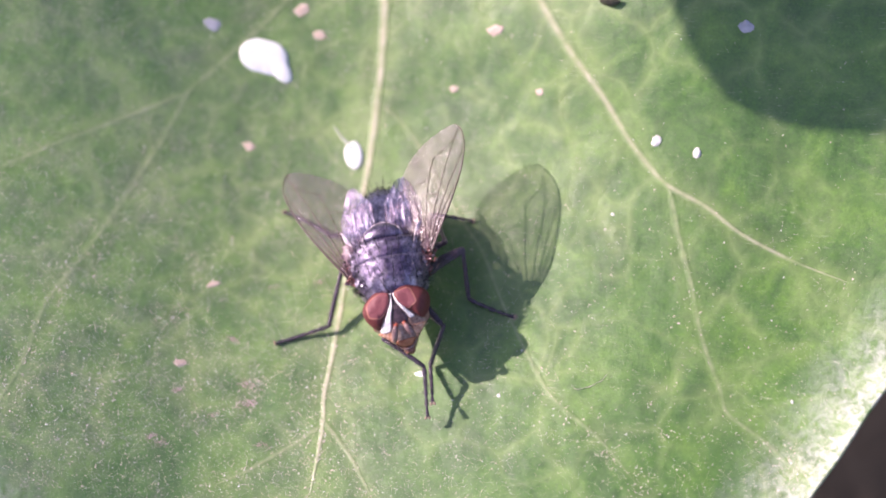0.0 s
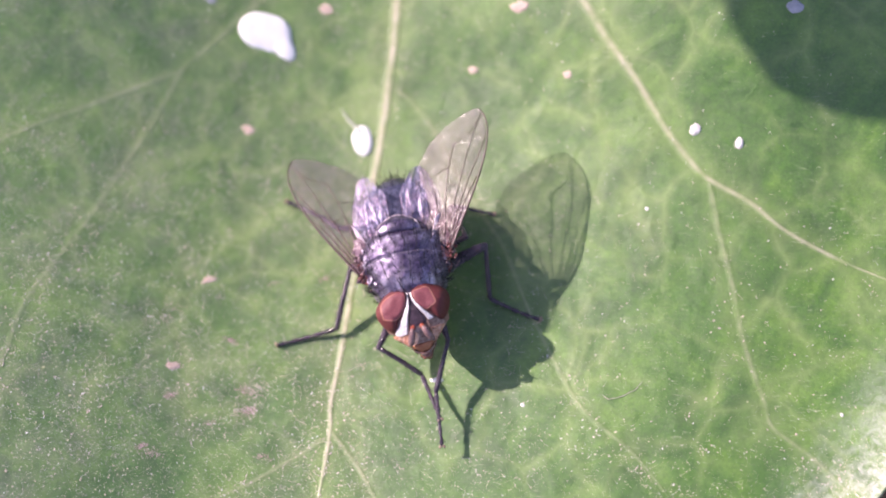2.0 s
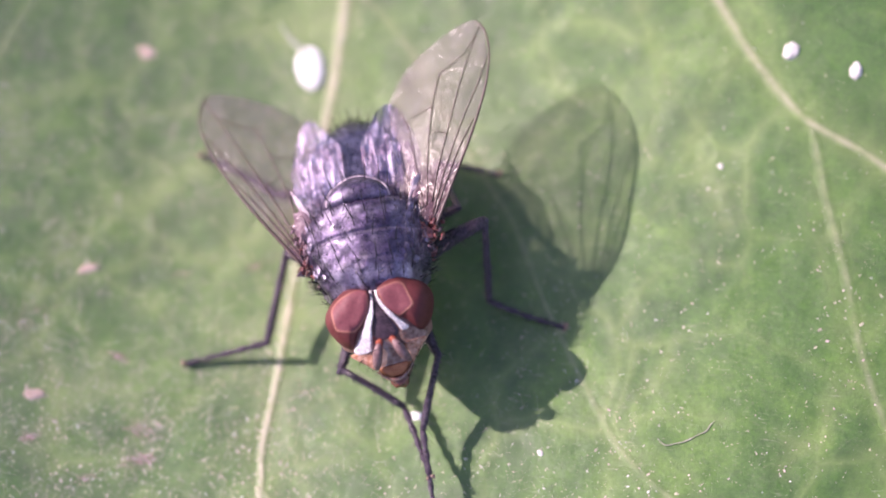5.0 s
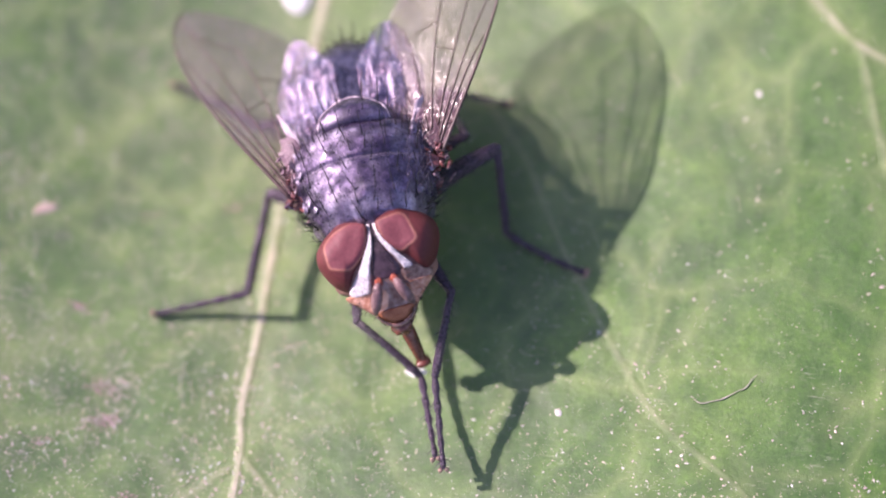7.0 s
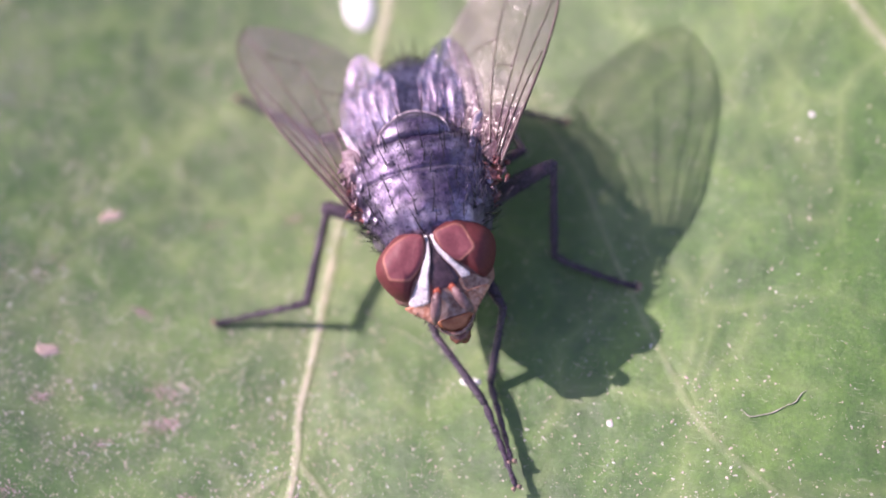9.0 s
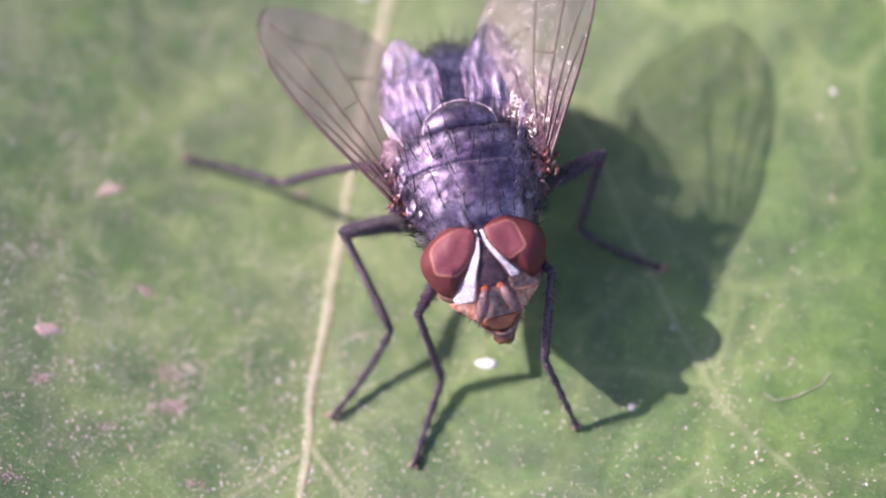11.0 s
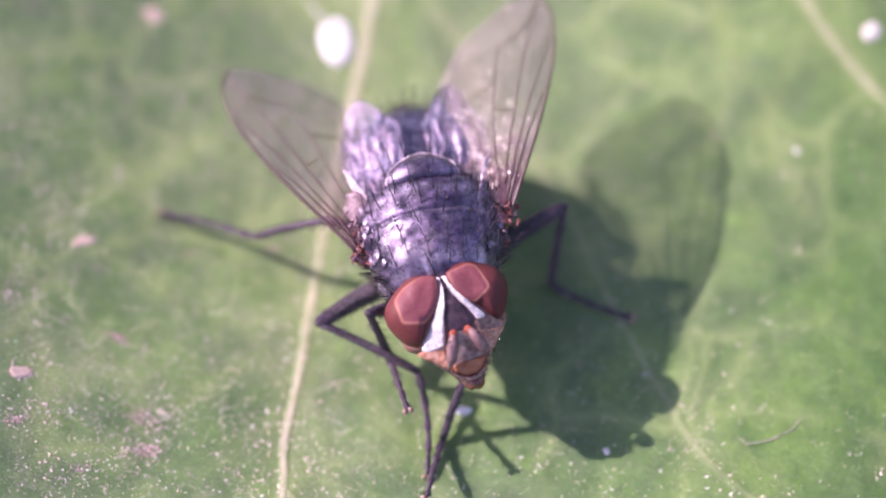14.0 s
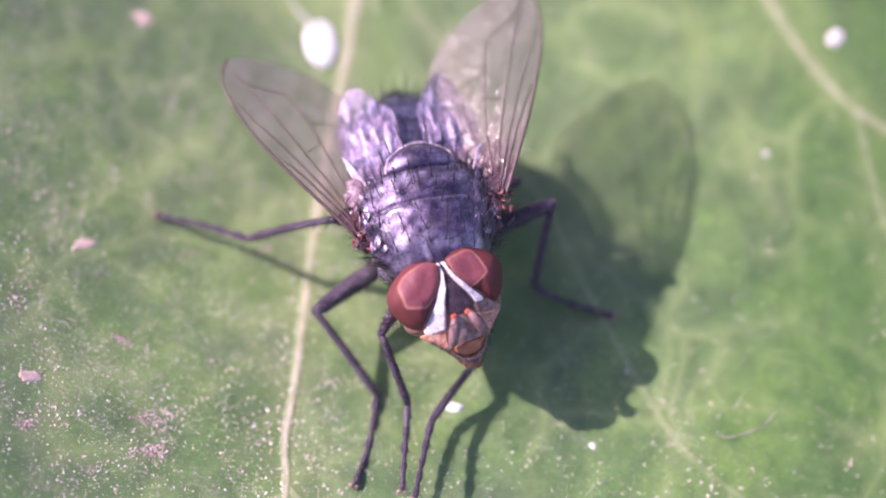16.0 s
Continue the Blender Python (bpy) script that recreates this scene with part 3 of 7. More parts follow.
def two_lobes(name, lobes, h, material, label, category):
    """A dried splash whose outline is that of merged ellipses (x, y, rx, ry, turn)."""
    bm = bmesh.new()
    x0, y0 = lobes[0][:2]

    def reach(a):
        far = 0.0
        for x, y, rx, ry, turn in lobes:
            c, s = math.cos(radians(turn)), math.sin(radians(turn))
            for k in range(1, 90):
                px, py = x0 + 0.03 * k * math.cos(a) - x, y0 + 0.03 * k * math.sin(a) - y
                if ((c * px + s * py) / rx) ** 2 + ((c * py - s * px) / ry) ** 2 < 1:
                    far = max(far, 0.03 * k)
        return far

    table = [reach(2 * math.pi * k / 72) for k in range(72)]
    table = [sum(table[(k + d) % 72] for d in (-2, -1, 0, 1, 2)) / 5 for k in range(72)]
    bmesh.ops.create_icosphere(bm, subdivisions=5, radius=1.0)
    for v in bm.verts:
        a = math.atan2(v.co.y, v.co.x) % (2 * math.pi)
        r = float(np.interp(a, [2 * math.pi * k / 72 for k in range(73)], table + table[:1]))
        lump = 1 + 0.12 * noise.noise(v.co * 1.6 + Vector((x0, y0, 0)))
        qx, qy = v.co.x * r, v.co.y * r
        v.co = V(qx, qy, max(v.co.z, -0.25) * h * lump + on_leaf(x0 + qx, y0 + qy) - on_leaf(x0, y0))
    ob = new(name, mesh_of(name, bm, material))
    ob.matrix_basis = at(x0, y0, on_leaf(x0, y0) + 0.02)
    return tagged(ob, label, category)


two_lobes("dropping", ((-9.95, 14.9, 1.05, 0.88, 0), (-10.5, 14.95, 1.12, 0.85, 8), (-9.08, 14.15, 0.52, 0.44, -50)), 0.20, M_WHITE, "large smooth white dropping on the leaf", "dropping")
speck("dropping", -4.88, 10.25, 0.52, 0.78, 0.15, 12, M_WHITE, "small white drop-shaped dropping with a thin tail", "dropping", 2, 0.12)
for px, py, rx, ry, turn, seed in ((-12.48, -2.97, 0.34, 0.22, 20, 3), (-11.6, 1.86, 0.36, 0.18, 25, 4), (-10.74, 10.05, 0.38, 0.26, -20, 5), 
                                   (-7.23, 16.4, 0.4, 0.3, 0, 7), (2.92, 17.0, 0.5, 0.3, 10, 8), (-8.25, 17.6, 0.5, 0.3, 30, 9), (0.63, 14.0, 0.28, 0.2, 0, 10), (5.58, 13.87, 0.24, 0.2, 0, 11)):
    speck("scale", px, py, rx * 0.85, ry * 0.85, 0.03, turn, M_PINK, "small pinkish scale stuck to the leaf", "scale", seed, 0.45, "pinkish scales on the leaf")
for px, py, r, seed in ((12.23, 11.49, 0.30, 12), (14.5, 10.96, 0.25, 13), (20.44, -1.74, 0.10, 14), (10.13, 7.5, 0.10, 15), (4.98, -2.97, 0.11, 16)):
    speck("grain", px, py, r, r * 0.8, r * 0.32, 20 * seed, M_PALE, "pale grain stuck to the leaf", "grain", seed, 0.32, "pale grains on the leaf")
speck("crumb", 0.53, -2.05, 0.30, 0.13, 0.07, 4, M_WHITE, "flat white crumb under the fly", "crumb", 19, 0.5)
speck("spot", -13.1, 16.1, 0.42, 0.3, 0.03, 0, M_GREYSPOT, "pale grey dried spot on the leaf", "spot", 20, 0.4, "grey spots on the leaf")
speck("spot", 16.78, 17.3, 0.38, 0.26, 0.06, 0, M_GREYSPOT, "pale grey dried spot on the leaf", "spot", 21, 0.4, "grey spots on the leaf")


def strand(name, points, radii, material, label, category, lift=0.03):
    """A thin strand that lies along the leaf."""
    pts = [(x, y, on_leaf(x, y) + lift) for x, y in spline(points, 6)]
    n = len(pts)
    rr = [float(np.interp(i / (n - 1), np.linspace(0, 1, len(radii)), radii)) for i in range(n)]
    return tagged(new(name, mesh_of(name, tube(bmesh.new(), pts, rr, 8), material)), label, category)


strand("smear", ((-6.15, 11.75), (-5.75, 11.25), (-5.35, 10.9), (-5.05, 10.6)), (0.02, 0.06, 0.09, 0.18), M_SMEAR, "thin dried tail of the white dropping", "smear", 0.02)
strand("fibre", ((8.9, -2.15), (9.15, -2.32), (9.5, -2.22), (9.8, -2.12), (10.2, -1.86), (10.45, -1.72), (10.6, -1.45), (10.75, -1.3)), (0.006, 0.020, 0.010, 0.022, 0.009, 0.018, 0.012, 0.006), M_FIBRE, "curled pale fibre lying on the leaf", "fibre")
strand("fibre", ((-2.3, -0.55), (-1.73, -0.7), (-1.2, -0.95), (-0.95, -1.1)), (0.005, 0.010, 0.014, 0.006), M_FIBRE, "short pale fibre lying on the leaf", "fibre")
strand("bract", ((8.6, 18.8), (9.0, 18.5), (9.5, 18.3), (9.9, 18.35)), (0.10, 0.34, 0.26, 0.06), M_TWIG, "dark dry scrap of plant on the leaf", "plant scrap", 0.2)



def scatter_dust():
    """Fine grit over the blade, thickest towards the stalkless corner."""
    rng = np.random.default_rng(5)
    verts, faces = [], []

    def grain(x, y, r, flat, turn, stretch):
        z, b = on_leaf(x, y), len(verts)
        c, s = math.cos(turn), math.sin(turn)
        for k in range(5):
            a = 2 * math.pi * k / 5
            j = rng.uniform(0.55, 1.3)
            px, py = j * r * stretch * math.cos(a), j * r * math.sin(a)
            verts.append(((x + c * px - s * py) * MM, (y + s * px + c * py) * MM, (z - 0.01) * MM))
        verts.append(((x + rng.uniform(-0.5, 0.5) * r) * MM, (y + rng.uniform(-0.5, 0.5) * r) * MM, (z + r * flat + 0.01) * MM))
        faces.extend([(b + k, b + (k + 1) % 5, b + 5) for k in range(5)])

    made = 0
    while made < 36000:
        x, y = rng.uniform(-24, 24), rng.uniform(-11, 17)
        p = 0.30 + 0.5 * max(0, -(y - 3) / 12) + 0.28 * max(0, -x / 20) * (y < 8) - 0.2 * (y > 8)
        p *= 0.45 + 1.1 * max(0.0, 0.5 + noise.noise((x * 0.35, y * 0.35, 9.0)))
        p *= 0.25 + 1.5 * max(0.0, 0.5 + noise.noise((x * 1.1, y * 1.1, 4.0))) ** 1.5
        p *= 0.4 if x > 9 and y > -4 else 0.7 if x > 3 and y > -4 else 1.6 if x < 2 and y < 9 else 1.0
        # more grains on the curled corner stand in for its whitish glare
        p += 0.3 * math.exp(-((x - 21.5) ** 2 + (y + 4.5) ** 2) / 12)
        if rng.random() > p:
            continue
        if math.hypot(x - MIDDLE[0], y - MIDDLE[1]) > leaf_reach(math.atan2(y - MIDDLE[1], x - MIDDLE[0])) - 0.3:
            continue
        big = rng.random()
        r = min(0.044, 0.010 + rng.exponential(0.0095) + (0.025 * rng.random() if big > 0.965 else 0))
        grain(x, y, r, rng.uniform(0.1, 0.4), rng.uniform(0, 6.28), rng.uniform(1.0, 1.9))
        made += 1
    # the clusters near (22, -4.3) and (20.6, -6.0) add to that glare
    for cx, cy, n, spread in ((-8.5, -3.7, 60, 0.8), (-12.3, -4.5, 40, 0.6), (-13.6, 3.0, 50, 0.9), (-17, 2, 60, 1.4), (-19, -7, 90, 1.8), (-14.5, 5.5, 40, 0.9), (22, -4.3, 120, 1.8), (20.6, -6.0, 90, 1.5), (-16.0, -5.5, 120, 1.2), (-13.0, -0.5, 60, 0.7), (-10.5, -6.0, 70, 0.9), (-17.5, -2.0, 90, 1.0), (6.5, -4.6, 60, 0.9), (10.0, -3.4, 50, 1.0), (13.5, 1.5, 40, 1.2), (-3.5, -1.65, 26, 0.2), (-2.55, -1.67, 12, 0.1), (-12.48, -2.97, 24, 0.3), (-8.57, -4.53, 90, 0.4), (-8.4, -3.5, 70, 0.5), (-11.6, 1.86, 20, 0.3), (2.5, -3.6, 30, 0.7), (-6, -3.2, 40, 0.9)):
        for _ in range(n):
            along, off = rng.normal(0, spread), rng.normal(0, spread * 0.35)
            x, y = cx + 0.87 * along - 0.5 * off, cy + 0.5 * along + 0.87 * off
            if math.hypot(x - MIDDLE[0], y - MIDDLE[1]) > leaf_reach(math.atan2(y - MIDDLE[1], x - MIDDLE[0])) - 0.3:
                continue
            grain(x, y, min(0.05, 0.009 + rng.exponential(0.011)), 0.25, rng.normal(0.5, 0.5), rng.uniform(1, 3.0))
    me = bpy.data.meshes.new("dust")
    me.from_pydata(verts, [], faces)
    me.materials.append(M_DUST)
    return tagged(new("dust", me), "fine white and pinkish dust grains on the leaf", "dust", kind="stuff")


scatter_dust()


def scatter_scurf():
    """Thin pinkish flakes of old skin, in small drifts."""
    rng = np.random.default_rng(11)
    verts, faces = [], []
    for cx, cy, spread, count in ((-10.06, -1.14, 0.32, 32), (-12.54, -2.96, 0.25, 28), (-12.37, -4.49, 0.31, 32), (-8.81, -3.67, 0.48, 48), (-8.59, -4.67, 0.44, 64), (-13.23, -7.30, 0.26, 32), (-10.31, -5.58, 0.28, 20), (-12.80, -7.60, 0.45, 40), (-5.88, 2.79, 0.30, 20), (-8.44, 2.12, 0.37, 16), (-7.48, -6.89, 0.32, 24), (-12.90, 0.13, 0.51, 20)):
        lean = rng.uniform(-0.3, 0.5)
        for _ in range(int(2.6 * count)):
            along, off = rng.normal(0, spread * 0.62), rng.normal(0, spread * 0.28)
            x, y = cx + math.cos(lean) * along - math.sin(lean) * off, cy + math.sin(lean) * along + math.cos(lean) * off
            r, turn, stretch, b = rng.uniform(0.008, 0.028), rng.uniform(0, 6.28), rng.uniform(1.0, 2.2), len(verts)
            tilt = rng.uniform(-0.5, 0.5)
            for k in range(6):
                a = 2 * math.pi * k / 6
                px, py = rng.uniform(0.6, 1.2) * r * stretch * math.cos(a), rng.uniform(0.6, 1.2) * r * math.sin(a)
                qx, qy = x + math.cos(turn) * px - math.sin(turn) * py, y + math.sin(turn) * px + math.cos(turn) * py
                verts.append((qx * MM, qy * MM, (on_leaf(qx, qy) + 0.016 + max(-0.012, tilt * px)) * MM))
            verts.append((x * MM, y * MM, (on_leaf(x, y) + 0.03) * MM))
            faces.extend([(b + k, b + (k + 1) % 6, b + 6) for k in range(6)])
    me = bpy.data.meshes.new("scurf")
    me.from_pydata(verts, [], faces)
    me.materials.append(M_SCURF)
    return tagged(new("scurf", me), "drifts of thin pinkish flakes on the leaf", "scurf", kind="stuff")


scatter_scurf()

# the fly -----------------------------------------------------------------
fly = tagged(new("fly"), "dark blue blowfly with red eyes standing on the leaf", "fly")


def thorax_top(x, y):
    """Height of the thorax skin over (x, y), and its outward normal, fly space."""
    rings = THORAX
    ys = [r[0] for r in rings]
    z, w, up = (float(np.interp(y, ys, [r[i] for r in rings])) for i in (1, 2, 3))
    k = min(0.98, abs(x) / w)
    return z + up * math.sqrt(1 - k * k)


THORAX = [(-2.18, 2.9, 0.75, 0.55, 0.5), (-2.10, 2.92, 1.15, 0.85, 0.8), (-1.85, 3.0, 1.52, 1.13, 1.1), (-1.3, 3.1, 1.82, 1.33, 1.4), (-0.8, 3.1, 2.02, 1.45, 1.5),
          (-0.22, 3.12, 2.16, 1.5, 1.55), (-0.08, 3.12, 2.14, 1.43, 1.55), (0.06, 3.12, 2.18, 1.5, 1.55), (0.4, 3.15, 2.2, 1.5, 1.5), (0.8, 3.15, 2.1, 1.44, 1.4),
          (1.02, 3.2, 1.95, 1.30, 1.3), (1.12, 3.2, 1.85, 1.18, 1.3), (1.32, 3.2, 1.5, 1.05, 1.1), (1.45, 3.2, 0.9, 0.7, 0.8)]


# pale dusted patches on the back: x, y, radius, strength
PATCHES = ((-0.62, 0.80, 0.24, 0.9), (0.66, 0.80, 0.26, 0.9), (-1.25, 0.72, 0.22, 0.8), (1.30, 0.70, 0.24, 0.7), (0.0, 0.72, 0.16, 0.7), (-0.62, -0.32, 0.26, 0.7), (0.55, -0.36, 0.22, 0.5),
           (-0.85, -1.30, 0.36, 1.0), (0.28, -1.40, 0.26, 0.7), (-0.20, -1.62, 0.22, 0.7), (1.10, -1.20, 0.26, 0.5), (-1.45, -0.60, 0.24, 0.5), (1.50, -0.20, 0.24, 0.5),
           (-0.30, -1.80, 0.30, 0.7), (0.60, -1.72, 0.30, 0.7), (1.20, -1.55, 0.34, 0.8), (-1.20, -1.60, 0.30, 0.6), (0.0, -1.15, 0.24, 0.4), (1.55, 0.35, 0.24, 0.6))


def stripe_of(co):
    """Paler dusted bands and patches along the back."""
    x, y = co.x / MM, co.y / MM
    s = 0.30 * math.exp(-((abs(x) - 0.40) / 0.10) ** 2) + 0.25 * math.exp(-((abs(x) - 1.15) / 0.14) ** 2)
    for px, py, r, k in PATCHES:
        s += k * math.exp(-((x - px) ** 2 + (y - py) ** 2) / (r * r))
    s *= max(0.1, 0.65 + 1.1 * noise.noise((x * 3.0, y * 3.0, 1.0)))
    return min(1.0, s + 0.5 * math.exp(-((y + 0.12) / 0.06) ** 2) * max(0.0, 0.6 + noise.noise((x * 2.0, 0.0, 3.0))))


def with_attr(ob, name, fn):
    me = ob.data
    me.attributes.new(name, "FLOAT", "POINT").data.foreach_set("value", [fn(v.co) for v in me.vertices])
    return ob


def smooth_rings(rings, steps=4):
    return [tuple(max(v, 0.02) if i > 1 else v for i, v in enumerate(r)) for r in spline(rings, steps)]


RAISED = at(0, -0.33, 0.5)
REAR = at(0, -0.2, 0.3)


def build_body():
    rng = random.Random(3)
    bm = loft(bmesh.new(), smooth_rings(THORAX, 6), 72)
    bm.normal_update()
    for v in bm.verts:
        q = v.co / MM
        k = 0.05 * noise.noise(q * 1.5) + 0.03 * noise.noise(q * 3.4 + Vector((4, 0, 0)))
        k -= 0.05 * math.exp(-((abs(q.x) - 0.85 - 0.1 * q.y) / 0.10) ** 2) + 0.03 * math.exp(-((q.x / 0.09) ** 2))
        k += 0.10 * max(0.0, noise.noise(q * 2.3 + Vector((0, 7, 0)))) * min(1.0, max(0.0, abs(q.x) - 1.3) * 2)
        v.co += v.normal * k * MM
    thorax = part("thorax", bm, M_THORAX, fly, "bluish black thorax with grey dusted stripes", RAISED)
    with_attr(thorax, "stripe", stripe_of)
    scut = [(0.98, 3.8, 1.2, 0.60, 0.5), (1.15, 3.85, 1.3, 0.80, 0.5), (1.55, 3.88, 1.15, 0.80, 0.45), (1.9, 3.82, 0.75, 0.62, 0.4), (2.12, 3.8, 0.42, 0.42, 0.3), (2.2, 3.8, 0.15, 0.2, 0.15)]
    s = part("scutellum", loft(bmesh.new(), smooth_rings(scut), 36), M_THORAX, fly, "", RAISED)
    with_attr(s, "stripe", lambda co: 0.06 + 0.4 * math.exp(-((abs(co.x / MM) - 0.62) / 0.22) ** 2 - ((co.y / MM - 1.25) / 0.16) ** 2))
    # pale tube paints the white highlights along the scutellum's rear edge
    rim = []
    for k in range(-10, 11):
        a = math.pi / 2 * k / 10
        x, y = 1.08 * math.sin(a), 1.12 + 0.86 * math.cos(a)
        z, w, up = (float(np.interp(y, [r[0] for r in scut], [r[n] for r in scut])) for n in (1, 2, 3))
        rim.append((x, y, z + up * math.sqrt(max(0.12, 1 - (x / w) ** 2)) + 0.01))
    part("scutellum_glint", tube(bmesh.new(), rim, [0.030 + 0.012 * math.sin(1.9 * k) for k in range(21)], 8), M_CALYP, fly, "pale strip that paints the highlight on the scutellum edge", RAISED)
    for sx in (-1, 1):
        bm = bmesh.new()
        ball(bm, (sx * 1.45, -1.25, 2.75), (0.40, 0.55, 0.75), wobble=0.25)
        lobe = part("shoulder", bm, M_THORAX, fly, "", RAISED)
        with_attr(lobe, "stripe", lambda co: 0.5)
        bm = bmesh.new()
        ball(bm, (sx * 1.98, -0.35, 3.05), (0.17, 0.42, 0.30), (0, 0, sx * 14), wobble=0.9, seg=18, ring=14)
        ball(bm, (sx * 2.10, 0.2, 3.3), (0.18, 0.45, 0.20), (20, 0, sx * -10), wobble=1.0, seg=18, ring=14)
        for _ in range(26):
            turn = [rng.uniform(-60, 60) for _ in range(3)]
            ball(bm, (sx * (1.98 + rng.uniform(-0.10, 0.22)), rng.uniform(-0.95, 0.8), rng.uniform(2.75, 3.55)), (rng.uniform(0.03, 0.07), rng.uniform(0.07, 0.20), rng.uniform(0.03, 0.09)), turn, wobble=0.9, seg=8, ring=6)
        hx, hy, hz = (2.42, -0.15, 3.88) if sx > 0 else (-2.32, -0.42, 3.48)
        ball(bm, (hx * 0.86, hy - 0.05, hz - 0.25), (0.28, 0.24, 0.13), (0, sx * 25, 0), wobble=1.0, seg=20, ring=16)
        for _ in range(16):
            turn = [rng.uniform(-60, 60) for _ in range(3)]
            ball(bm, (hx + rng.gauss(-0.1 * sx, 0.13), hy + rng.gauss(0, 0.22), hz + rng.gauss(-0.08, 0.12)), (rng.uniform(0.03, 0.06), rng.uniform(0.08, 0.2), rng.uniform(0.03, 0.07)), turn, wobble=0.9, seg=8, ring=6)
        part("wing_root", bm, M_RUST, fly, "rusty orange wing root", RAISED)
        bm = bmesh.new()
        for _ in range(24):
            turn = [rng.uniform(-60, 60) for _ in range(3)]
            ball(bm, (sx * (2.08 + rng.uniform(-0.2, 0.45)), rng.uniform(-1.2, 0.9), rng.uniform(2.9, 4.0)), (rng.uniform(0.02, 0.07), rng.uniform(0.06, 0.24), rng.uniform(0.02, 0.08)), turn, wobble=0.8, seg=8, ring=6)
        part("root_membrane", bm, M_ROOT, fly, "pale shiny membrane at the wing root", RAISED)
        bm = bmesh.new()
        ball(bm, (sx * 1.80, 1.1, 3.84), (0.11, 0.66, 0.035), (12, sx * 34, sx * -20), wobble=1.1, seg=28, ring=22)
        part("calypter", bm, M_CALYP, fly, "whitish membrane lobe behind the wing root", RAISED)
        bm = bmesh.new()
        ball(bm, (sx * 2.00, 0.72, 3.72), (0.36, 0.64, 0.06), (14, sx * 22, sx * -16), wobble=0.45, seg=32, ring=24)
        part("calypter", bm, M_ROOT, fly, "reddish membrane lobe behind the wing root", RAISED)
    # abdomen: four plates that overlap backwards
    core = [(1.2, 2.85, 1.2, 0.8, 0.9), (2.0, 2.8, 1.85, 1.1, 1.1), (3.0, 2.7, 1.95, 1.1, 1.1), (3.9, 2.6, 1.45, 0.9, 0.9), (4.55, 2.5, 0.6, 0.45, 0.4), (4.7, 2.5, 0.1, 0.1, 0.1)]
    abdomen = part("abdomen", loft(bmesh.new(), smooth_rings(core), 36), M_ABDOMEN, fly, "metallic blue abdomen", REAR)
    ys = [r[0] for r in core]
    for y0, y1, g in ((1.35, 2.2, 0.02), (2.1, 3.05, 0.05), (2.95, 3.85, 0.05), (3.75, 4.6, 0.05)):
        rows = []
        for k in range(7):
            y = y0 + (y1 - y0) * k / 6
            z, w, up, dn = (float(np.interp(y, ys, [r[i] for r in core])) for i in (1, 2, 3, 4))
            swell = g + 0.07 * math.sin(math.pi * (0.15 + 0.75 * k / 6))
            rows.append((y, z, w + swell, up + swell, dn + swell))
        bm = loft(bmesh.new(), smooth_rings(rows, 2), 36)
        part("abdominal_plate", bm, M_ABDOMEN, abdomen)
    # pleated wing lobes that lie over the sides of the abdomen
    for sx in (-1, 1):
        bm, grid = bmesh.new(), []
        for i in range(41):
            v = i / 40
            row = []
            for j in range(41):
                u = j / 40
                inner = 0.34 + 0.5 * max(0.0, v - 0.7) ** 2 * 11
                x = inner + (1.95 + 0.95 * v - 0.75 * v * v - inner) * u
                y = 1.15 + (3.55 - 1.0 * (2 * u - 0.9) ** 2) * v
                z, w, up = (float(np.interp(min(y, 3.9), ys, [r[k] for r in core])) for k in (1, 2, 3))
                top = z + (up + 0.25) * math.sqrt(max(0.12, 1 - min(0.94, x / (w + 0.75)) ** 2))
                pleat = 0.035 * (0.3 + v) * math.sin(u * 22 + 3.0 * v + 5 * noise.noise((u * 3, v * 3, sx))) + 0.10 * noise.noise((u * 8, v * 3, 2 + sx)) + 0.05 * noise.noise((u * 19, v * 7, 5 + sx))
                row.append(bm.verts.new(V(sx * x, y, top + 0.14 + pleat)))
            grid.append(row)
        for a, b in zip(grid, grid[1:]):
            for j in range(40):
                bm.faces.new((a[j], a[j + 1], b[j + 1], b[j]))
        part("wing_lobe", bm, M_FOLD, fly, "pleated shiny wing lobe over the abdomen", REAR)
    # bristles
    bm = bmesh.new()
    for row, xs in ((-1.9, (0.25, 0.7, 1.1)), (-1.45, (0.3, 0.85, 1.3)), (-1.0, (0.3, 0.9, 1.5)), (-0.45, (0.32, 0.95, 1.6)), (0.05, (0.3, 0.9, 1.65)), (0.5, (0.3, 0.9, 1.5, 1.85)), (0.95, (0.3, 0.85, 1.35, 1.65))):
        for x in xs:
            for sx in (-1, 1):
                px, py = sx * x + rng.uniform(-0.10, 0.10), row + rng.uniform(-0.16, 0.16)
                hair(bm, (px, py, thorax_top(px, py) - 0.02), (0.15 * sx + rng.uniform(-0.25, 0.25), 0.75, 0.8), rng.uniform(0.65, 1.0), 0.027)
    for x, y in ((0.35, 2.0), (0.8, 1.7), (1.05, 1.35), (0.3, 1.5)):
        for sx in (-1, 1):
            hair(bm, (sx * x, y, 4.25), (0.2 * sx, 0.9, 0.45), 0.95, 0.030)
    for sx in (-1, 1):
        for _ in range(90):
            y = rng.uniform(-1.8, 0.9)
            z = rng.uniform(2.4, 3.6)
            w = float(np.interp(y, [r[0] for r in THORAX], [r[2] for r in THORAX]))
            hair(bm, (sx * (w - 0.03), y, z), (sx, rng.uniform(-0.3, 0.7), rng.uniform(0.0, 0.8)), rng.uniform(0.3, 0.7), 0.018)
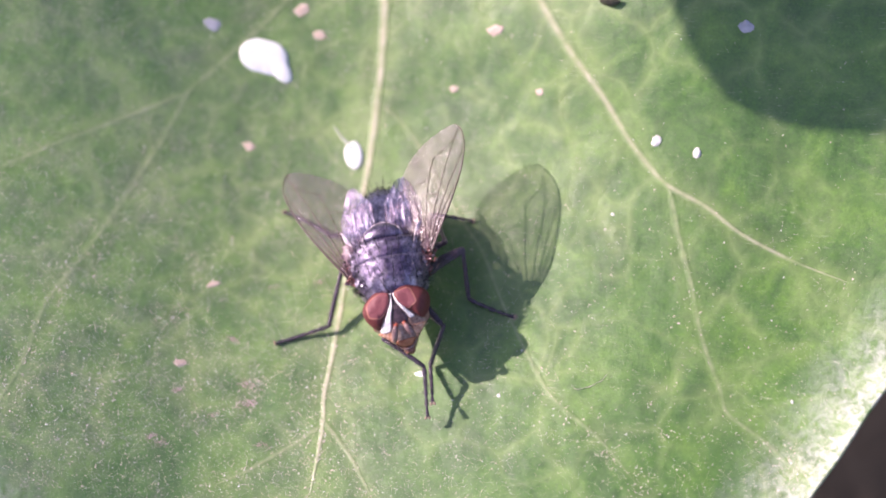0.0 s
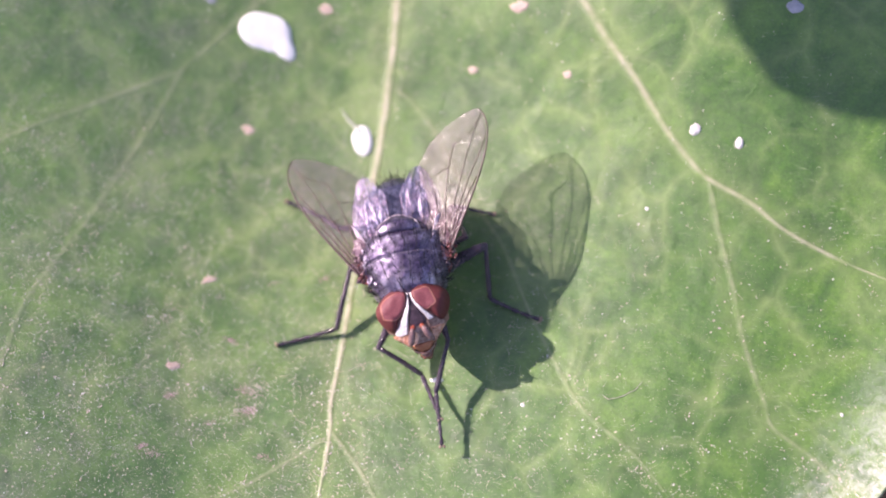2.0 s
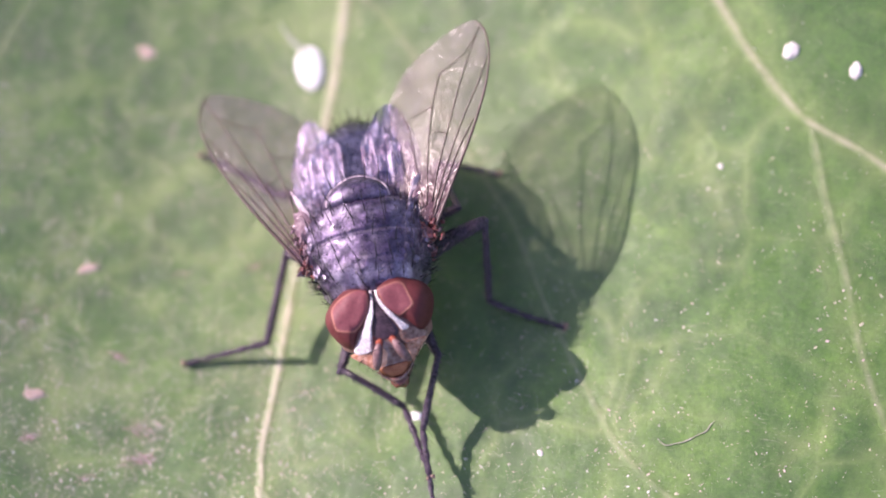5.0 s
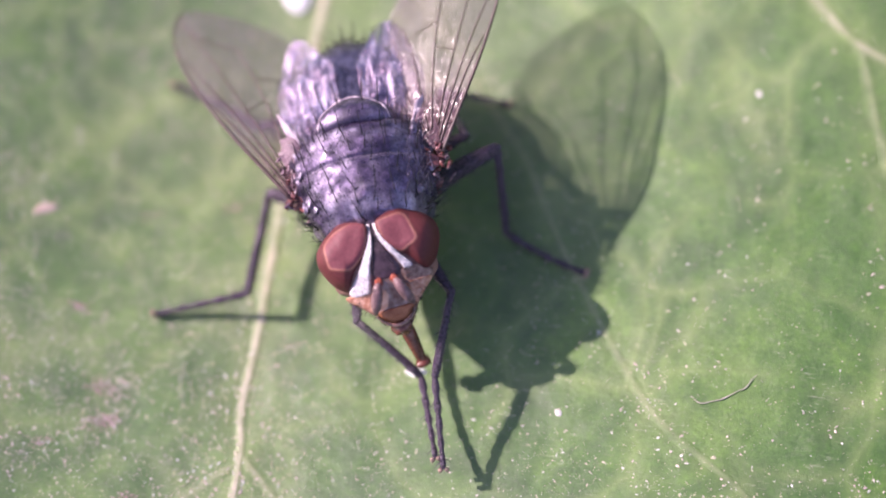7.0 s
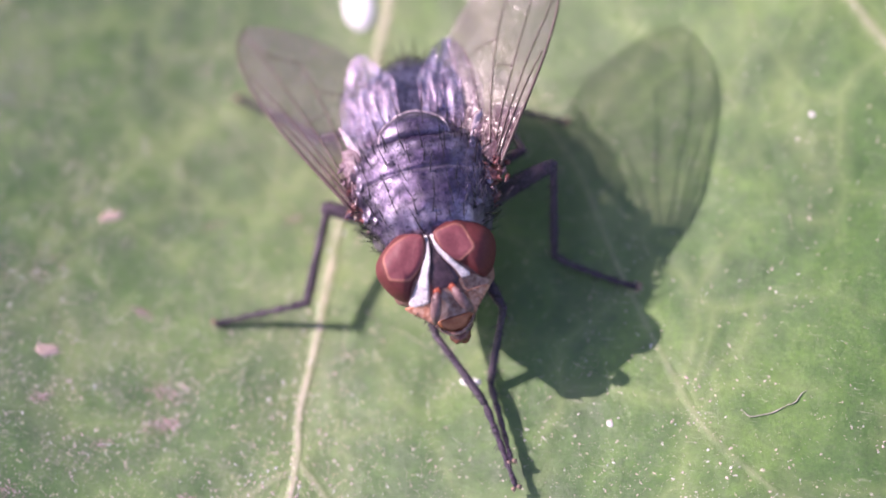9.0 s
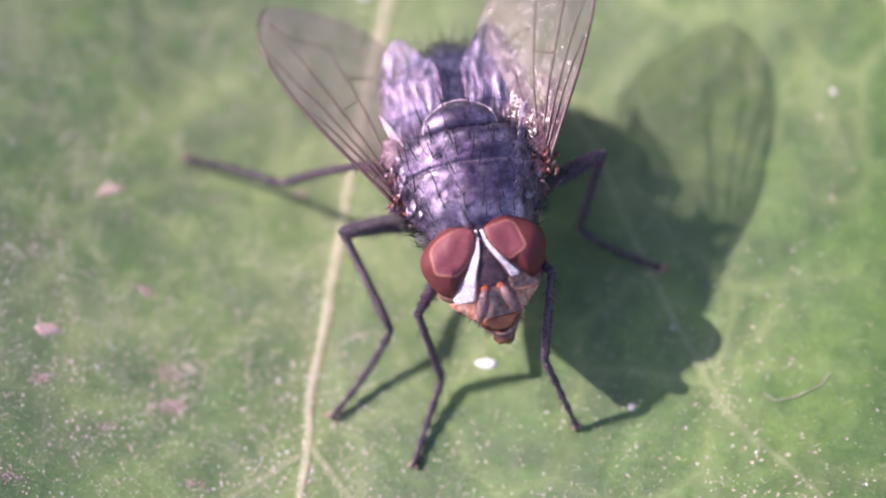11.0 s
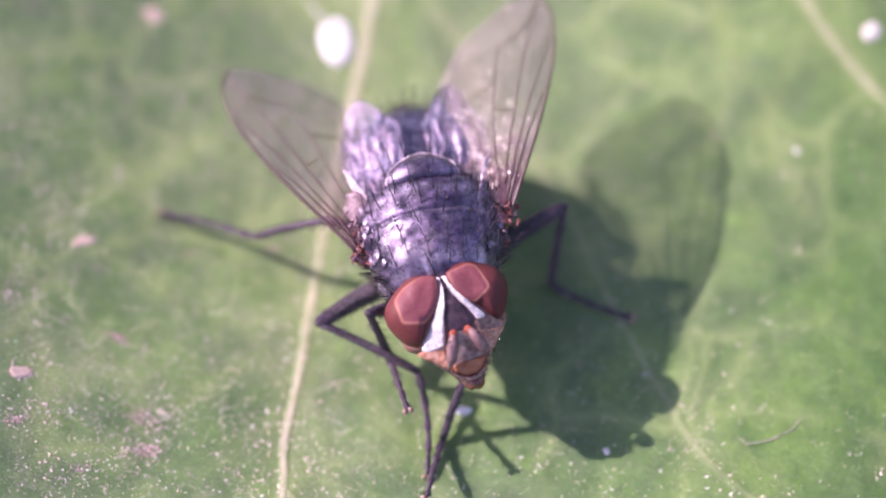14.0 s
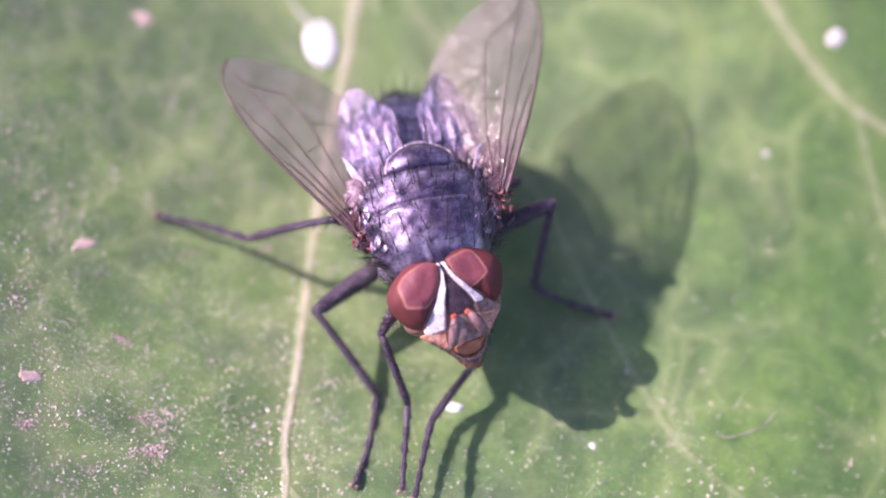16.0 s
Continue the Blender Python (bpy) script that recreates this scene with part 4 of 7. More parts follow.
    for _ in range(420):
        x, y = rng.uniform(-1.9, 1.9), rng.uniform(-1.9, 1.2)
        hair(bm, (x, y, thorax_top(x, y) - 0.01), (rng.uniform(-0.7, 0.7), rng.uniform(0.2, 1.0), 0.8), rng.uniform(0.14, 0.32), 0.009)
    tagged(part("bristles", bm, M_HAIR, thorax, "black bristles"), kind="stuff")
    # shiny hairs, coloured pale to paint bristle glints, and knobs along both flanks
    bm = bmesh.new()
    for k in range(170):
        sx = -1 if k % 3 == 0 else 1
        y = rng.uniform(-1.7, 1.3)
        w = float(np.interp(y, [r[0] for r in THORAX], [r[2] for r in THORAX]))
        x = sx * w * rng.uniform(0.62, 0.99)
        hair(bm, (x, y, thorax_top(x, y) - 0.02), (sx * rng.uniform(0.0, 0.6), rng.uniform(0.3, 1.0), rng.uniform(0.3, 0.9)), rng.uniform(0.25, 0.6), 0.016)
    tagged(part("flank_hairs", bm, M_GLINT, thorax, "flank hairs coloured pale for bristle glints"), kind="stuff")
    for k in range(14):
        sx = -1 if k % 2 else 1
        y = rng.uniform(-1.5, 1.1)
        w = float(np.interp(y, [r[0] for r in THORAX], [r[2] for r in THORAX]))
        x = sx * w * rng.uniform(0.80, 0.97)
        bm = bmesh.new()
        ball(bm, (x, y, thorax_top(x, y) - 0.02), (rng.uniform(0.08, 0.14), rng.uniform(0.14, 0.28), rng.uniform(0.05, 0.09)), (0, sx * 40, rng.uniform(-40, 40)), wobble=0.5, seg=16, ring=10)
        knob = part("flank_plate", bm, M_THORAX, thorax)
        with_attr(knob, "stripe", lambda co: 0.6)
    bm = bmesh.new()
    for _ in range(520):
        y = rng.uniform(1.9, 4.8)
        a = rng.uniform(0.1, math.pi - 0.1)
        z, w, up = (float(np.interp(y, ys, [r[i] for r in core])) for i in (1, 2, 3))
        hair(bm, (math.cos(a) * (w + 0.06), y, z + math.sin(a) * (up + 0.06)), (math.cos(a) * 0.4, 1.0, math.sin(a) * 0.4), rng.uniform(0.18, 0.32), 0.010)
    for y, n, ln in ((3.05, 6, 0.45), (3.85, 7, 0.7), (4.3, 7, 0.9), (4.55, 5, 0.8)):
        for k in range(n):
            a = math.pi * (0.12 + 0.76 * k / (n - 1)) + rng.uniform(-0.12, 0.12)
            z, w, up = (float(np.interp(y, ys, [r[i] for r in core])) for i in (1, 2, 3))
            hair(bm, (math.cos(a) * w, y, z + math.sin(a) * (up + 0.05)), (math.cos(a) * 0.5, 0.9 + rng.uniform(-0.3, 0.3), 0.35 + 0.5 * math.sin(a)), ln * rng.uniform(0.6, 1.1), 0.02)
    tagged(part("bristles", bm, M_HAIR, abdomen, "black bristles"), kind="stuff")


# the head is laid out on a face plan: u across, v downwards from the crown, in steps of 5.9 microns
def head_pose(turn):
    return at(0, -2.81, 3.70, -66, 0, turn)


STEP = 0.0059
RELIEF = ((-40, 0.30), (0, 0.54), (60, 0.76), (150, 0.86), (250, 0.82), (330, 0.70), (400, 0.55), (470, 0.38), (530, 0.10), (590, -0.30))


def face_height(u, v):
    """How far the face stands out at a place of the plan, millimetres."""
    return float(np.interp(v, [p[0] for p in RELIEF], [p[1] for p in RELIEF])) - 0.30 * (u * STEP / 1.2) ** 2


def on_face(u, v, out=0.0):
    """Place on the face, head space, millimetres."""
    return (u * STEP, -face_height(u, v) - out, (130 - v) * STEP)


def face_patch(rows, out, flip=1, cols=10, lean=0.0):
    """A raised plate of the face from rows of (v, u of one side, u of the other)."""
    bm, grid = bmesh.new(), []
    lines = spline(rows, 5)
    for i, (v, a, b) in enumerate(lines):
        row = []
        for j in range(cols + 1):
            u = flip * (a + (b - a) * j / cols)
            rim = j in (0, cols) or i in (0, len(lines) - 1)
            lift = -0.07 if rim else out + lean * j / cols + 0.018 * noise.noise((u * 0.05, v * 0.05, out * 40))
            row.append(bm.verts.new(V(*on_face(u, v, lift))))
        grid.append(row)
    for a, b in zip(grid, grid[1:]):
        for j in range(cols):
            bm.faces.new((a[j], a[j + 1], b[j + 1], b[j]))
    return bm


def reach_table(points, cu, cv):
    """Distance to a closed outline by angle round (cu, cv)."""
    ring = spline(list(points) + [points[0]], 8)
    ang = np.array([math.atan2(q[1] - cv, q[0] - cu) for q in ring])
    far = np.array([math.hypot(q[0] - cu, q[1] - cv) for q in ring])
    order = np.argsort(ang)
    return lambda a: float(np.interp(a, ang[order], far[order], period=2 * math.pi))


EYE_RIM = ((30, -6), (85, -29), (155, -37), (238, 5), (297, 60), (315, 120), (302, 182), (270, 246), (235, 285), (200, 300), (156, 258), (99, 187), (62, 130), (37, 85), (22, 30))
# the flattened, sheen-tinted field that looks at the sky differs a little from eye to eye
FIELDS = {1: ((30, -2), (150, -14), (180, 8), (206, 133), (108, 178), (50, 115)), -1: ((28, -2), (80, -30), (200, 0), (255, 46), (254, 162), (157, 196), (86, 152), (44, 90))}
HEAD_RIM = ((0, -15), (120, -10), (220, 60), (255, 160), (262, 290), (228, 335), (165, 395), (112, 452), (68, 520), (10, 578), (-50, 528), (-100, 458), (-145, 405), (-205, 330), (-262, 280), (-255, 160), (-220, 60), (-120, -10))


def field_gap(points, u, v):
    """Signed distance to the outline of a convex field, negative inside."""
    total = 0.0
    for (ax, ay), (bx, by) in zip(points, points[1:] + points[:1]):
        ex, ey = bx - ax, by - ay
        total += math.exp(min(40.0, ((u - ax) * ey - (v - ay) * ex) / math.hypot(ex, ey) / 7.0))
    return 7.0 * math.log(total)


def build_eye(head, sx):
    """A tall bulging eye whose sky-facing side is flattened into a broad field of facets, tinted paler for sheen."""
    cu, cv = 172, 125
    reach = reach_table(EYE_RIM, cu, cv)
    bm = bmesh.new()
    bmesh.ops.create_uvsphere(bm, u_segments=150, v_segments=110, radius=1.0)
    field_sheen, ridge = [], []
    for vert in bm.verts:
        p = vert.co
        r, a = math.hypot(p.x, p.y), math.atan2(p.y, p.x)
        far = reach(a)
        u, v = cu + r * far * math.cos(a), cv + r * far * math.sin(a)
        if p.z >= 0:
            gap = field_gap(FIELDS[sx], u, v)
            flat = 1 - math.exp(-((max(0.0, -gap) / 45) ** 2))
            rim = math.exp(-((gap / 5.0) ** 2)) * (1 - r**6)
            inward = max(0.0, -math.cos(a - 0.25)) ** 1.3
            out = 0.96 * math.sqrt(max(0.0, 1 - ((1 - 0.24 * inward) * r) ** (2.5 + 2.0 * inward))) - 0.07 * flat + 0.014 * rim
            field_sheen.append(min(1.0, max(0.0, 0.5 - gap / 8)))
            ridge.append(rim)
        else:
            out = -0.45 * abs(p.z)
            field_sheen.append(0.0)
            ridge.append(0.0)
        vert.co = V(sx * u * STEP, -out, (130 - v) * STEP)
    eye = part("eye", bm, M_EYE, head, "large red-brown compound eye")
    for name, values in (("field_sheen", field_sheen), ("ridge", ridge)):
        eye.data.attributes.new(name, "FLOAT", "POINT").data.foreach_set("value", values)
    return eye


def build_head():
    rng = random.Random(8)
    reach = reach_table(HEAD_RIM, 0, 240)
    bm = bmesh.new()
    bmesh.ops.create_uvsphere(bm, u_segments=96, v_segments=60, radius=1.0)
    for vert in bm.verts:
        p = vert.co
        r, a = math.hypot(p.x, p.y), math.atan2(p.y, p.x)
        u, v = r * reach(a) * math.cos(a), 240 + r * reach(a) * math.sin(a)
        edge = math.sqrt(max(0.0, 1 - r**7))
        out = (face_height(u, v) - 0.02) * edge - 0.15 * (1 - edge) if p.z >= 0 else -0.15 - 1.75 * abs(p.z)
        vert.co = V(u * STEP, -out, (130 - v) * STEP)
    head = part("head", bm, M_HEAD, fly, "head with red eyes, silver stripes and an orange face", head_pose(4))
    for sx in (-1, 1):
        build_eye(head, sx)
        band = ((0, 5, 23), (40, 9, 29), (85, 15, 42))
        band += ((130, 26, 68), (165, 40, 90), (187, 50, 104), (225, 62, 134), (256, 68, 160), (285, 74, 186), (312, 80, 200), (338, 88, 186)) if sx < 0 else ((130, 36, 68), (165, 54, 90), (187, 68, 104), (225, 84, 134), (244, 90, 146), (262, 100, 140))
        part("orbital_stripe", face_patch(band, 0.10 if sx < 0 else 0.02, sx, lean=0.07 * sx), M_SILVER, head, "silvery white stripe beside the eye")
        part("cheek", face_patch(((322, 80, 226), (345, 84, 216), (375, 92, 182), (410, 100, 146), (446, 98, 112)), 0.03, sx), M_CHEEK, head, "pale orange cheek")
        # right side only: the brown partly stands for shade over the face
        if sx > 0:
            part("parafacial", face_patch(((248, 130, 160), (262, 78, 176), (285, 74, 204), (312, 78, 235), (335, 84, 226)), 0.02, sx), M_FACESHADE, head, "right face side, brown partly for painted shade")
        bm = bmesh.new()
        ball(bm, on_face(sx * 40, 292, 0.10), (0.12, 0.11, 0.13), (0, sx * -22, 0), wobble=0.4, seg=14, ring=10)
        part("antenna_base", bm, M_ANTB, head, "red-orange antenna base")
        bm = bmesh.new()
        pts = [on_face(sx * 42, 294, 0.16), on_face(sx * 58, 335, 0.26), on_face(sx * 79, 388, 0.28), on_face(sx * 100, 440, 0.16)]
        tube(bm, spline(pts, 5), [0.07, 0.10, 0.12, 0.14, 0.15, 0.16, 0.165, 0.17, 0.17, 0.17, 0.165, 0.16, 0.145, 0.12, 0.085, 0.035], 12)
        part("antenna", bm, M_ANT, head, "grey-brown hanging antenna")
        bm = bmesh.new()
        x, y, z = on_face(sx * 52, 318, 0.34)
        hair(bm, (x, y, z), (sx * 0.9, -0.25, -0.25), 0.70, 0.018)
        for k in range(12):
            f = 0.06 + 0.05 * k
            hair(bm, (x + sx * 0.9 * f, y - 0.25 * f, z - 0.25 * f), (sx * 0.5, -0.1, 1.0 if k % 2 else -1.0), 0.14, 0.006)
        part("arista", bm, M_HAIR, head)
    part("frontal_band", face_patch(((3, -6, 6), (85, -16, 16), (130, -27, 37), (165, -41, 55), (225, -63, 85), (265, -68, 88), (286, -58, 62)), 0.02), M_FRONS, head, "dark band between the eyes")
    part("face_plate", face_patch(((274, -58, 58), (300, -64, 64), (350, -74, 74), (400, -86, 86), (446, -96, 96)), 0.01), M_PLATE, head, "grey dusted face plate")
    part("mouth_edge", face_patch(((432, -97, 97), (460, -92, 92), (488, -74, 74), (508, -46, 46)), 0.06), M_FACE, head, "glossy orange mouth edge")
    bm = bmesh.new()
    pts = [on_face(u, v, o) for u, v, o in ((-100, 452, 0.05), (-76, 486, 0.12), (-42, 512, 0.18), (0, 522, 0.20), (42, 512, 0.18), (76, 486, 0.12), (100, 452, 0.05))]
    tube(bm, spline(pts, 5), [0.035 + 0.03 * math.sin(math.pi * k / 30) + 0.015 * math.sin(k * 1.7) for k in range(31)], 12)
    part("lip", bm, M_LIP, head, "glossy dark lip")
    bm = bmesh.new()
    ball(bm, on_face(4, 535, -0.05), (0.30, 0.28, 0.26), wobble=0.3)
    ball(bm, on_face(-22, 556, 0.10), (0.12, 0.18, 0.12), wobble=0.3, seg=12, ring=8)
    ball(bm, on_face(30, 556, 0.10), (0.12, 0.18, 0.12), wobble=0.3, seg=12, ring=8)
    part("mouthparts", bm, M_MOUTH, head, "folded red-brown mouthparts")
    # feeding snout, a piece of its own that slides out of the face
    bm = bmesh.new()
    tube(bm, spline([(0, 0.0, 0.5), (0, 0, 0), (0, 0, -0.55), (0, 0.02, -0.95)], 4), [0.20, 0.21, 0.22, 0.22, 0.22, 0.21, 0.2, 0.19, 0.18, 0.17, 0.16, 0.16, 0.16], 12)
    ball(bm, (0, 0.02, -1.02), (0.24, 0.26, 0.13), wobble=0.3, seg=14, ring=10)
    global snout
    snout = part("snout", bm, M_MOUTH, fly, "red-brown feeding snout")
    # head bristles
    bm = bmesh.new()
    inner = ((0, 6), (85, 15), (130, 26), (165, 39), (225, 59), (285, 70))
    for sx in (-1, 1):
        for k in range(12):
            v = 40 + 20 * k
            u = float(np.interp(v, [p[0] for p in inner], [p[1] for p in inner]))
            hair(bm, on_face(sx * u, v, 0.02), (-sx * 0.75, -0.8, 0.25), rng.uniform(0.22, 0.34), 0.012)
        for k in range(46):
            v = rng.uniform(355, 520)
            u = rng.uniform(0.8, 1.05) * float(np.interp(v, (340, 400, 450, 520), (205, 150, 108, 62)))
            hair(bm, on_face(sx * u, v, -0.02), (sx * rng.uniform(0.2, 0.8), -0.6, -0.6), rng.uniform(0.12, 0.28), 0.009)
        for k in range(8):
            hair(bm, on_face(sx * (104 - 9 * k), 446 + 8 * k, 0.06), (sx * 0.1, -0.9, -0.45), 0.30, 0.013)
        hair(bm, on_face(sx * 88, 470, 0.08), (-sx * 0.35, -0.8, -0.5), 0.5, 0.02)
        hair(bm, on_face(sx * 16, -6, 0.0), (sx * 0.2, -0.6, 0.9), 0.45, 0.018)
        for k in range(26):
            u = 20 + 10 * k
            hair(bm, (sx * u * STEP, 0.12, (130 - float(np.interp(u, (20, 85, 155, 238, 290), (-4, -29, -37, 5, 60)))) * STEP), (sx * 0.002 * u, -0.1, 0.9), rng.uniform(0.12, 0.22), 0.010)
    tagged(part("bristles", bm, M_HAIR, head, "black bristles"), kind="stuff")
    return head


# wings: u runs from root to tip, v from the front edge backwards, both in shares of the length
def wing_edge(u):
    """Front and rear edge (v) at the share u of the length."""
    front = -0.035 * math.sin(math.pi * min(1, u * 1.1))
    rear = 0.09 + 0.36 * math.sin(math.pi * min(1.0, (u + 0.04) / 1.2) ** 0.85) ** 0.75
    rear = front + (rear - front) * min(1.0, 0.18 + u / 0.13)
    if u > 0.66:
        k = 1 - math.sqrt(max(0.0, 1 - ((u - 0.66) / 0.34) ** 2))
        front, rear = front + k * (0.15 - front), rear + k * (0.151 - rear)
    return front, max(rear, front + 0.001)


WING_LEN = 7.35
WING_LINES = [
    ((0, 0.0), (0.15, -0.015), (0.35, -0.031), (0.55, -0.033), (0.72, -0.022), (0.85, 0.008), (0.94, 0.057), (0.985, 0.105), (0.998, 0.14)),
    ((0.02, 0.02), (0.2, 0.012), (0.38, 0.0), (0.52, -0.02)),
    ((0.05, 0.03), (0.25, 0.035), (0.5, 0.03), (0.7, 0.012), (0.84, 0.01)),
    ((0.1, 0.05), (0.3, 0.075), (0.55, 0.09), (0.78, 0.10), (0.97, 0.105)),
    ((0.08, 0.07), (0.3, 0.14), (0.52, 0.19), (0.70, 0.215), (0.735, 0.19), (0.82, 0.13), (0.93, 0.105)),
    ((0.07, 0.08), (0.22, 0.17), (0.40, 0.27), (0.50, 0.36)),
    ((0.06, 0.09), (0.15, 0.18), (0.26, 0.27)),
    ((0.43, 0.083), (0.425, 0.168)),
    ((0.535, 0.195), (0.47, 0.285)),
    ((0.12, -0.005), (0.125, 0.045)),
]


def wing_point(u, v):
    """Place on the gently arched membrane, wing space, millimetres."""
    return (WING_LEN * u, WING_LEN * v, 0.35 * math.sin(math.pi * u) * 0.6 - 4.5 * v * v + 0.05 * math.sin(9 * u + 14 * v))


def wing_pose(sx, spread=0.0, lift=0.0):
    """Pose of a wing in fly space: the tip moves outwards by spread and up by lift, millimetres."""
    root = Vector((2.42, -0.48, 4.38)) if sx > 0 else Vector((-2.32, -0.75, 3.98))
    tip = Vector((5.9, 6.1, 4.35 + 0.6)) if sx > 0 else Vector((-5.72, 5.95, 4.35 - 0.25))
    tip += Vector((sx * spread, 0, lift))
    along = (tip - root).normalized()
    # rear edge lies inwards, over the abdomen
    inward = Vector((-sx, 0.35, -0.1))
    back = (inward - along * inward.dot(along)).normalized()
    upw = along.cross(back) * sx
    upw = upw if upw.z > 0 else -upw
    m = Matrix((along, back * sx, upw)).transposed().to_4x4()
    m.translation = root * MM
    return m


def build_wing(sx):
    bm = bmesh.new()
    nu, nv = 60, 22
    grid = []
    for i in range(nu + 1):
        u = i / nu
        f, r = wing_edge(u)
        row = []
        for j in range(nv + 1):
            x, y, z = wing_point(u, f + (r - f) * j / nv)
            row.append(bm.verts.new(V(x, sx * y, z)))
        grid.append(row)
    for a, b in zip(grid, grid[1:]):
        for j in range(nv):
            bm.faces.new((a[j], a[j + 1], b[j + 1], b[j]))
    m = wing_pose(sx)
    wing = part("wing", bm, M_WING, fly, "clear smoky wing with brown veins", m)
    with_attr(wing, "base", lambda co: max(0.0, 1 - co.x / MM / 3.4) ** 1.3)
    for k, line in enumerate(WING_LINES):
        pts = []
        for u, v in spline(line, 6):
            x, y, z = wing_point(u, v)
            pts.append((x, sx * y, z + 0.012))
        n = len(pts)
        r0 = (0.055, 0.036, 0.030, 0.030, 0.028, 0.024, 0.02, 0.02, 0.02, 0.026)[k]
        part("wing_vein", tube(bmesh.new(), pts, [r0 * (1 - 0.55 * i / n) for i in range(n)], 6), M_WVEIN, wing)
    bm = bmesh.new()
    rng = random.Random(4)
    for i in range(46):
        u = i / 60
        x, y, z = wing_point(u, wing_edge(u)[0])
        hair(bm, (x, sx * y, z), (0.8, -sx * 0.6, rng.uniform(-0.2, 0.3)), 0.14, 0.010)
    tagged(part("edge_bristles", bm, M_HAIR, wing), kind="stuff")
    return wing


# legs --------------------------------------------------------------------
def limb(a, b):
    """Pose of a leg piece that runs from joint a to joint b, fly space, millimetres."""
    a, b = Vector(a), Vector(b)
    m = Vector((0, 0, -1)).rotation_difference(b - a).to_matrix().to_4x4()
    m.translation = a * MM
    return m


def build_piece(name, length, radii, hairs, seed, label="", sag=0.0):
    rng = random.Random(seed)
    n = len(radii)
    bow = 0.05 * length
    pts = [(sag * math.sin(math.pi * k / (n - 1)), bow * 0.4 * math.sin(math.pi * k / (n - 1)), -length * k / (n - 1)) for k in range(n)]
    bm = bmesh.new()
    ball(bm, (0, 0, 0), (radii[0] * 1.08,) * 3, seg=10, ring=8)
    tube(bm, pts, radii, 10)
    for _ in range(hairs):
        k = rng.uniform(0.05, 0.97)
        a = rng.uniform(0, 6.28)
        r = float(np.interp(k * (n - 1), range(n), radii))
        hair(bm, (sag * math.sin(math.pi * k) + math.cos(a) * r * 0.9, math.sin(a) * r * 0.9, -length * k), (math.cos(a), math.sin(a), -0.9), rng.uniform(0.12, 0.34), 0.011)
    for _ in range(hairs * 3):
        k, a = rng.uniform(0.03, 0.98), rng.uniform(0, 6.28)
        r = float(np.interp(k * (n - 1), range(n), radii))
        hair(bm, (sag * math.sin(math.pi * k) + math.cos(a) * r * 0.95, math.sin(a) * r * 0.95, -length * k), (math.cos(a), math.sin(a), -1.6), rng.uniform(0.05, 0.12), 0.007)
    return part(name, bm, M_LEG, fly, label)


def build_leg(key, lengths, seed):
    f, t, s = lengths
    thick = 1.0 if key[0] != "F" else 0.94
    femur = build_piece("femur", f, [thick * r for r in ((0.22, 0.31, 0.33, 0.32, 0.30, 0.27, 0.24, 0.18) if key[0] == "M" else (0.17, 0.25, 0.27, 0.26, 0.235, 0.20, 0.16, 0.13))], 70, seed, "black bristly thigh")
    tibia = build_piece("tibia", t, [thick * r for r in (0.125, 0.115, 0.12, 0.125, 0.13, 0.135, 0.14, 0.11)], 60, seed + 1, "black bristly shin")
    # five beads that shrink towards the foot
    radii = []
    for k in range(5):
        r = 0.115 - 0.008 * k
        radii += [r * 0.72, r, r * 1.12]
    radii += [0.06]
    tarsus = build_piece("tarsus", s, radii, 46, seed + 2, "black jointed foot", {"ML": 0.16, "MR": -0.13, "HL": 0.1}.get(key, 0.0))
    bm = bmesh.new()
    for sx in (-1, 1):
        ball(bm, (sx * 0.09, 0.03, -s - 0.02), (0.075, 0.10, 0.06), wobble=0.4, seg=10, ring=8)
        tube(bm, spline([(sx * 0.06, 0, -s + 0.03), (sx * 0.13, 0.04, -s - 0.05), (sx * 0.12, 0.10, -s - 0.14)], 3), [0.03, 0.028, 0.024, 0.02, 0.016, 0.012, 0.006], 6)
    part("foot_pad", bm, M_PAD, tarsus, "pinkish foot pads and claws")
    return femur, tibia, tarsus


build_body()
head = build_head()
cam.data.dof.focus_object = head
wing_right = build_wing(1)
wing_left = build_wing(-1)
HIPS = {'FL': (-0.75, -1.7, 1.9), 'FR': (0.75, -1.7, 1.9), 'ML': (-1.1, -0.6, 1.7), 'MR': (1.1, -0.6, 1.7), 'HL': (-1.1, 0.5, 1.7), 'HR': (1.1, 0.5, 1.7)}
for hip in HIPS.values():
    bm = bmesh.new()
    inner = (hip[0] * 0.55, hip[1] * 0.8, hip[2] + 0.75)
    tube(bm, spline([inner, ((hip[0] + inner[0]) / 2, (hip[1] + inner[1]) / 2 - 0.05, (hip[2] + inner[2]) / 2), hip], 3), [0.34, 0.35, 0.34, 0.31, 0.27, 0.23, 0.18], 12)
    part("coxa", bm, M_LEG, fly)
LENGTHS = {'FL': (2.7, 2.6, 2.7), 'FR': (2.7, 2.6, 2.7), 'ML': (3.1, 3.3, 3.1), 'MR': (3.4, 3.25, 2.75), 'HL': (2.6, 3.2, 3.4), 'HR': (2.5, 3.0, 2.3)}
LEGS = {key: build_leg(key, LENGTHS[key], 10 * i) for i, key in enumerate(LENGTHS)}


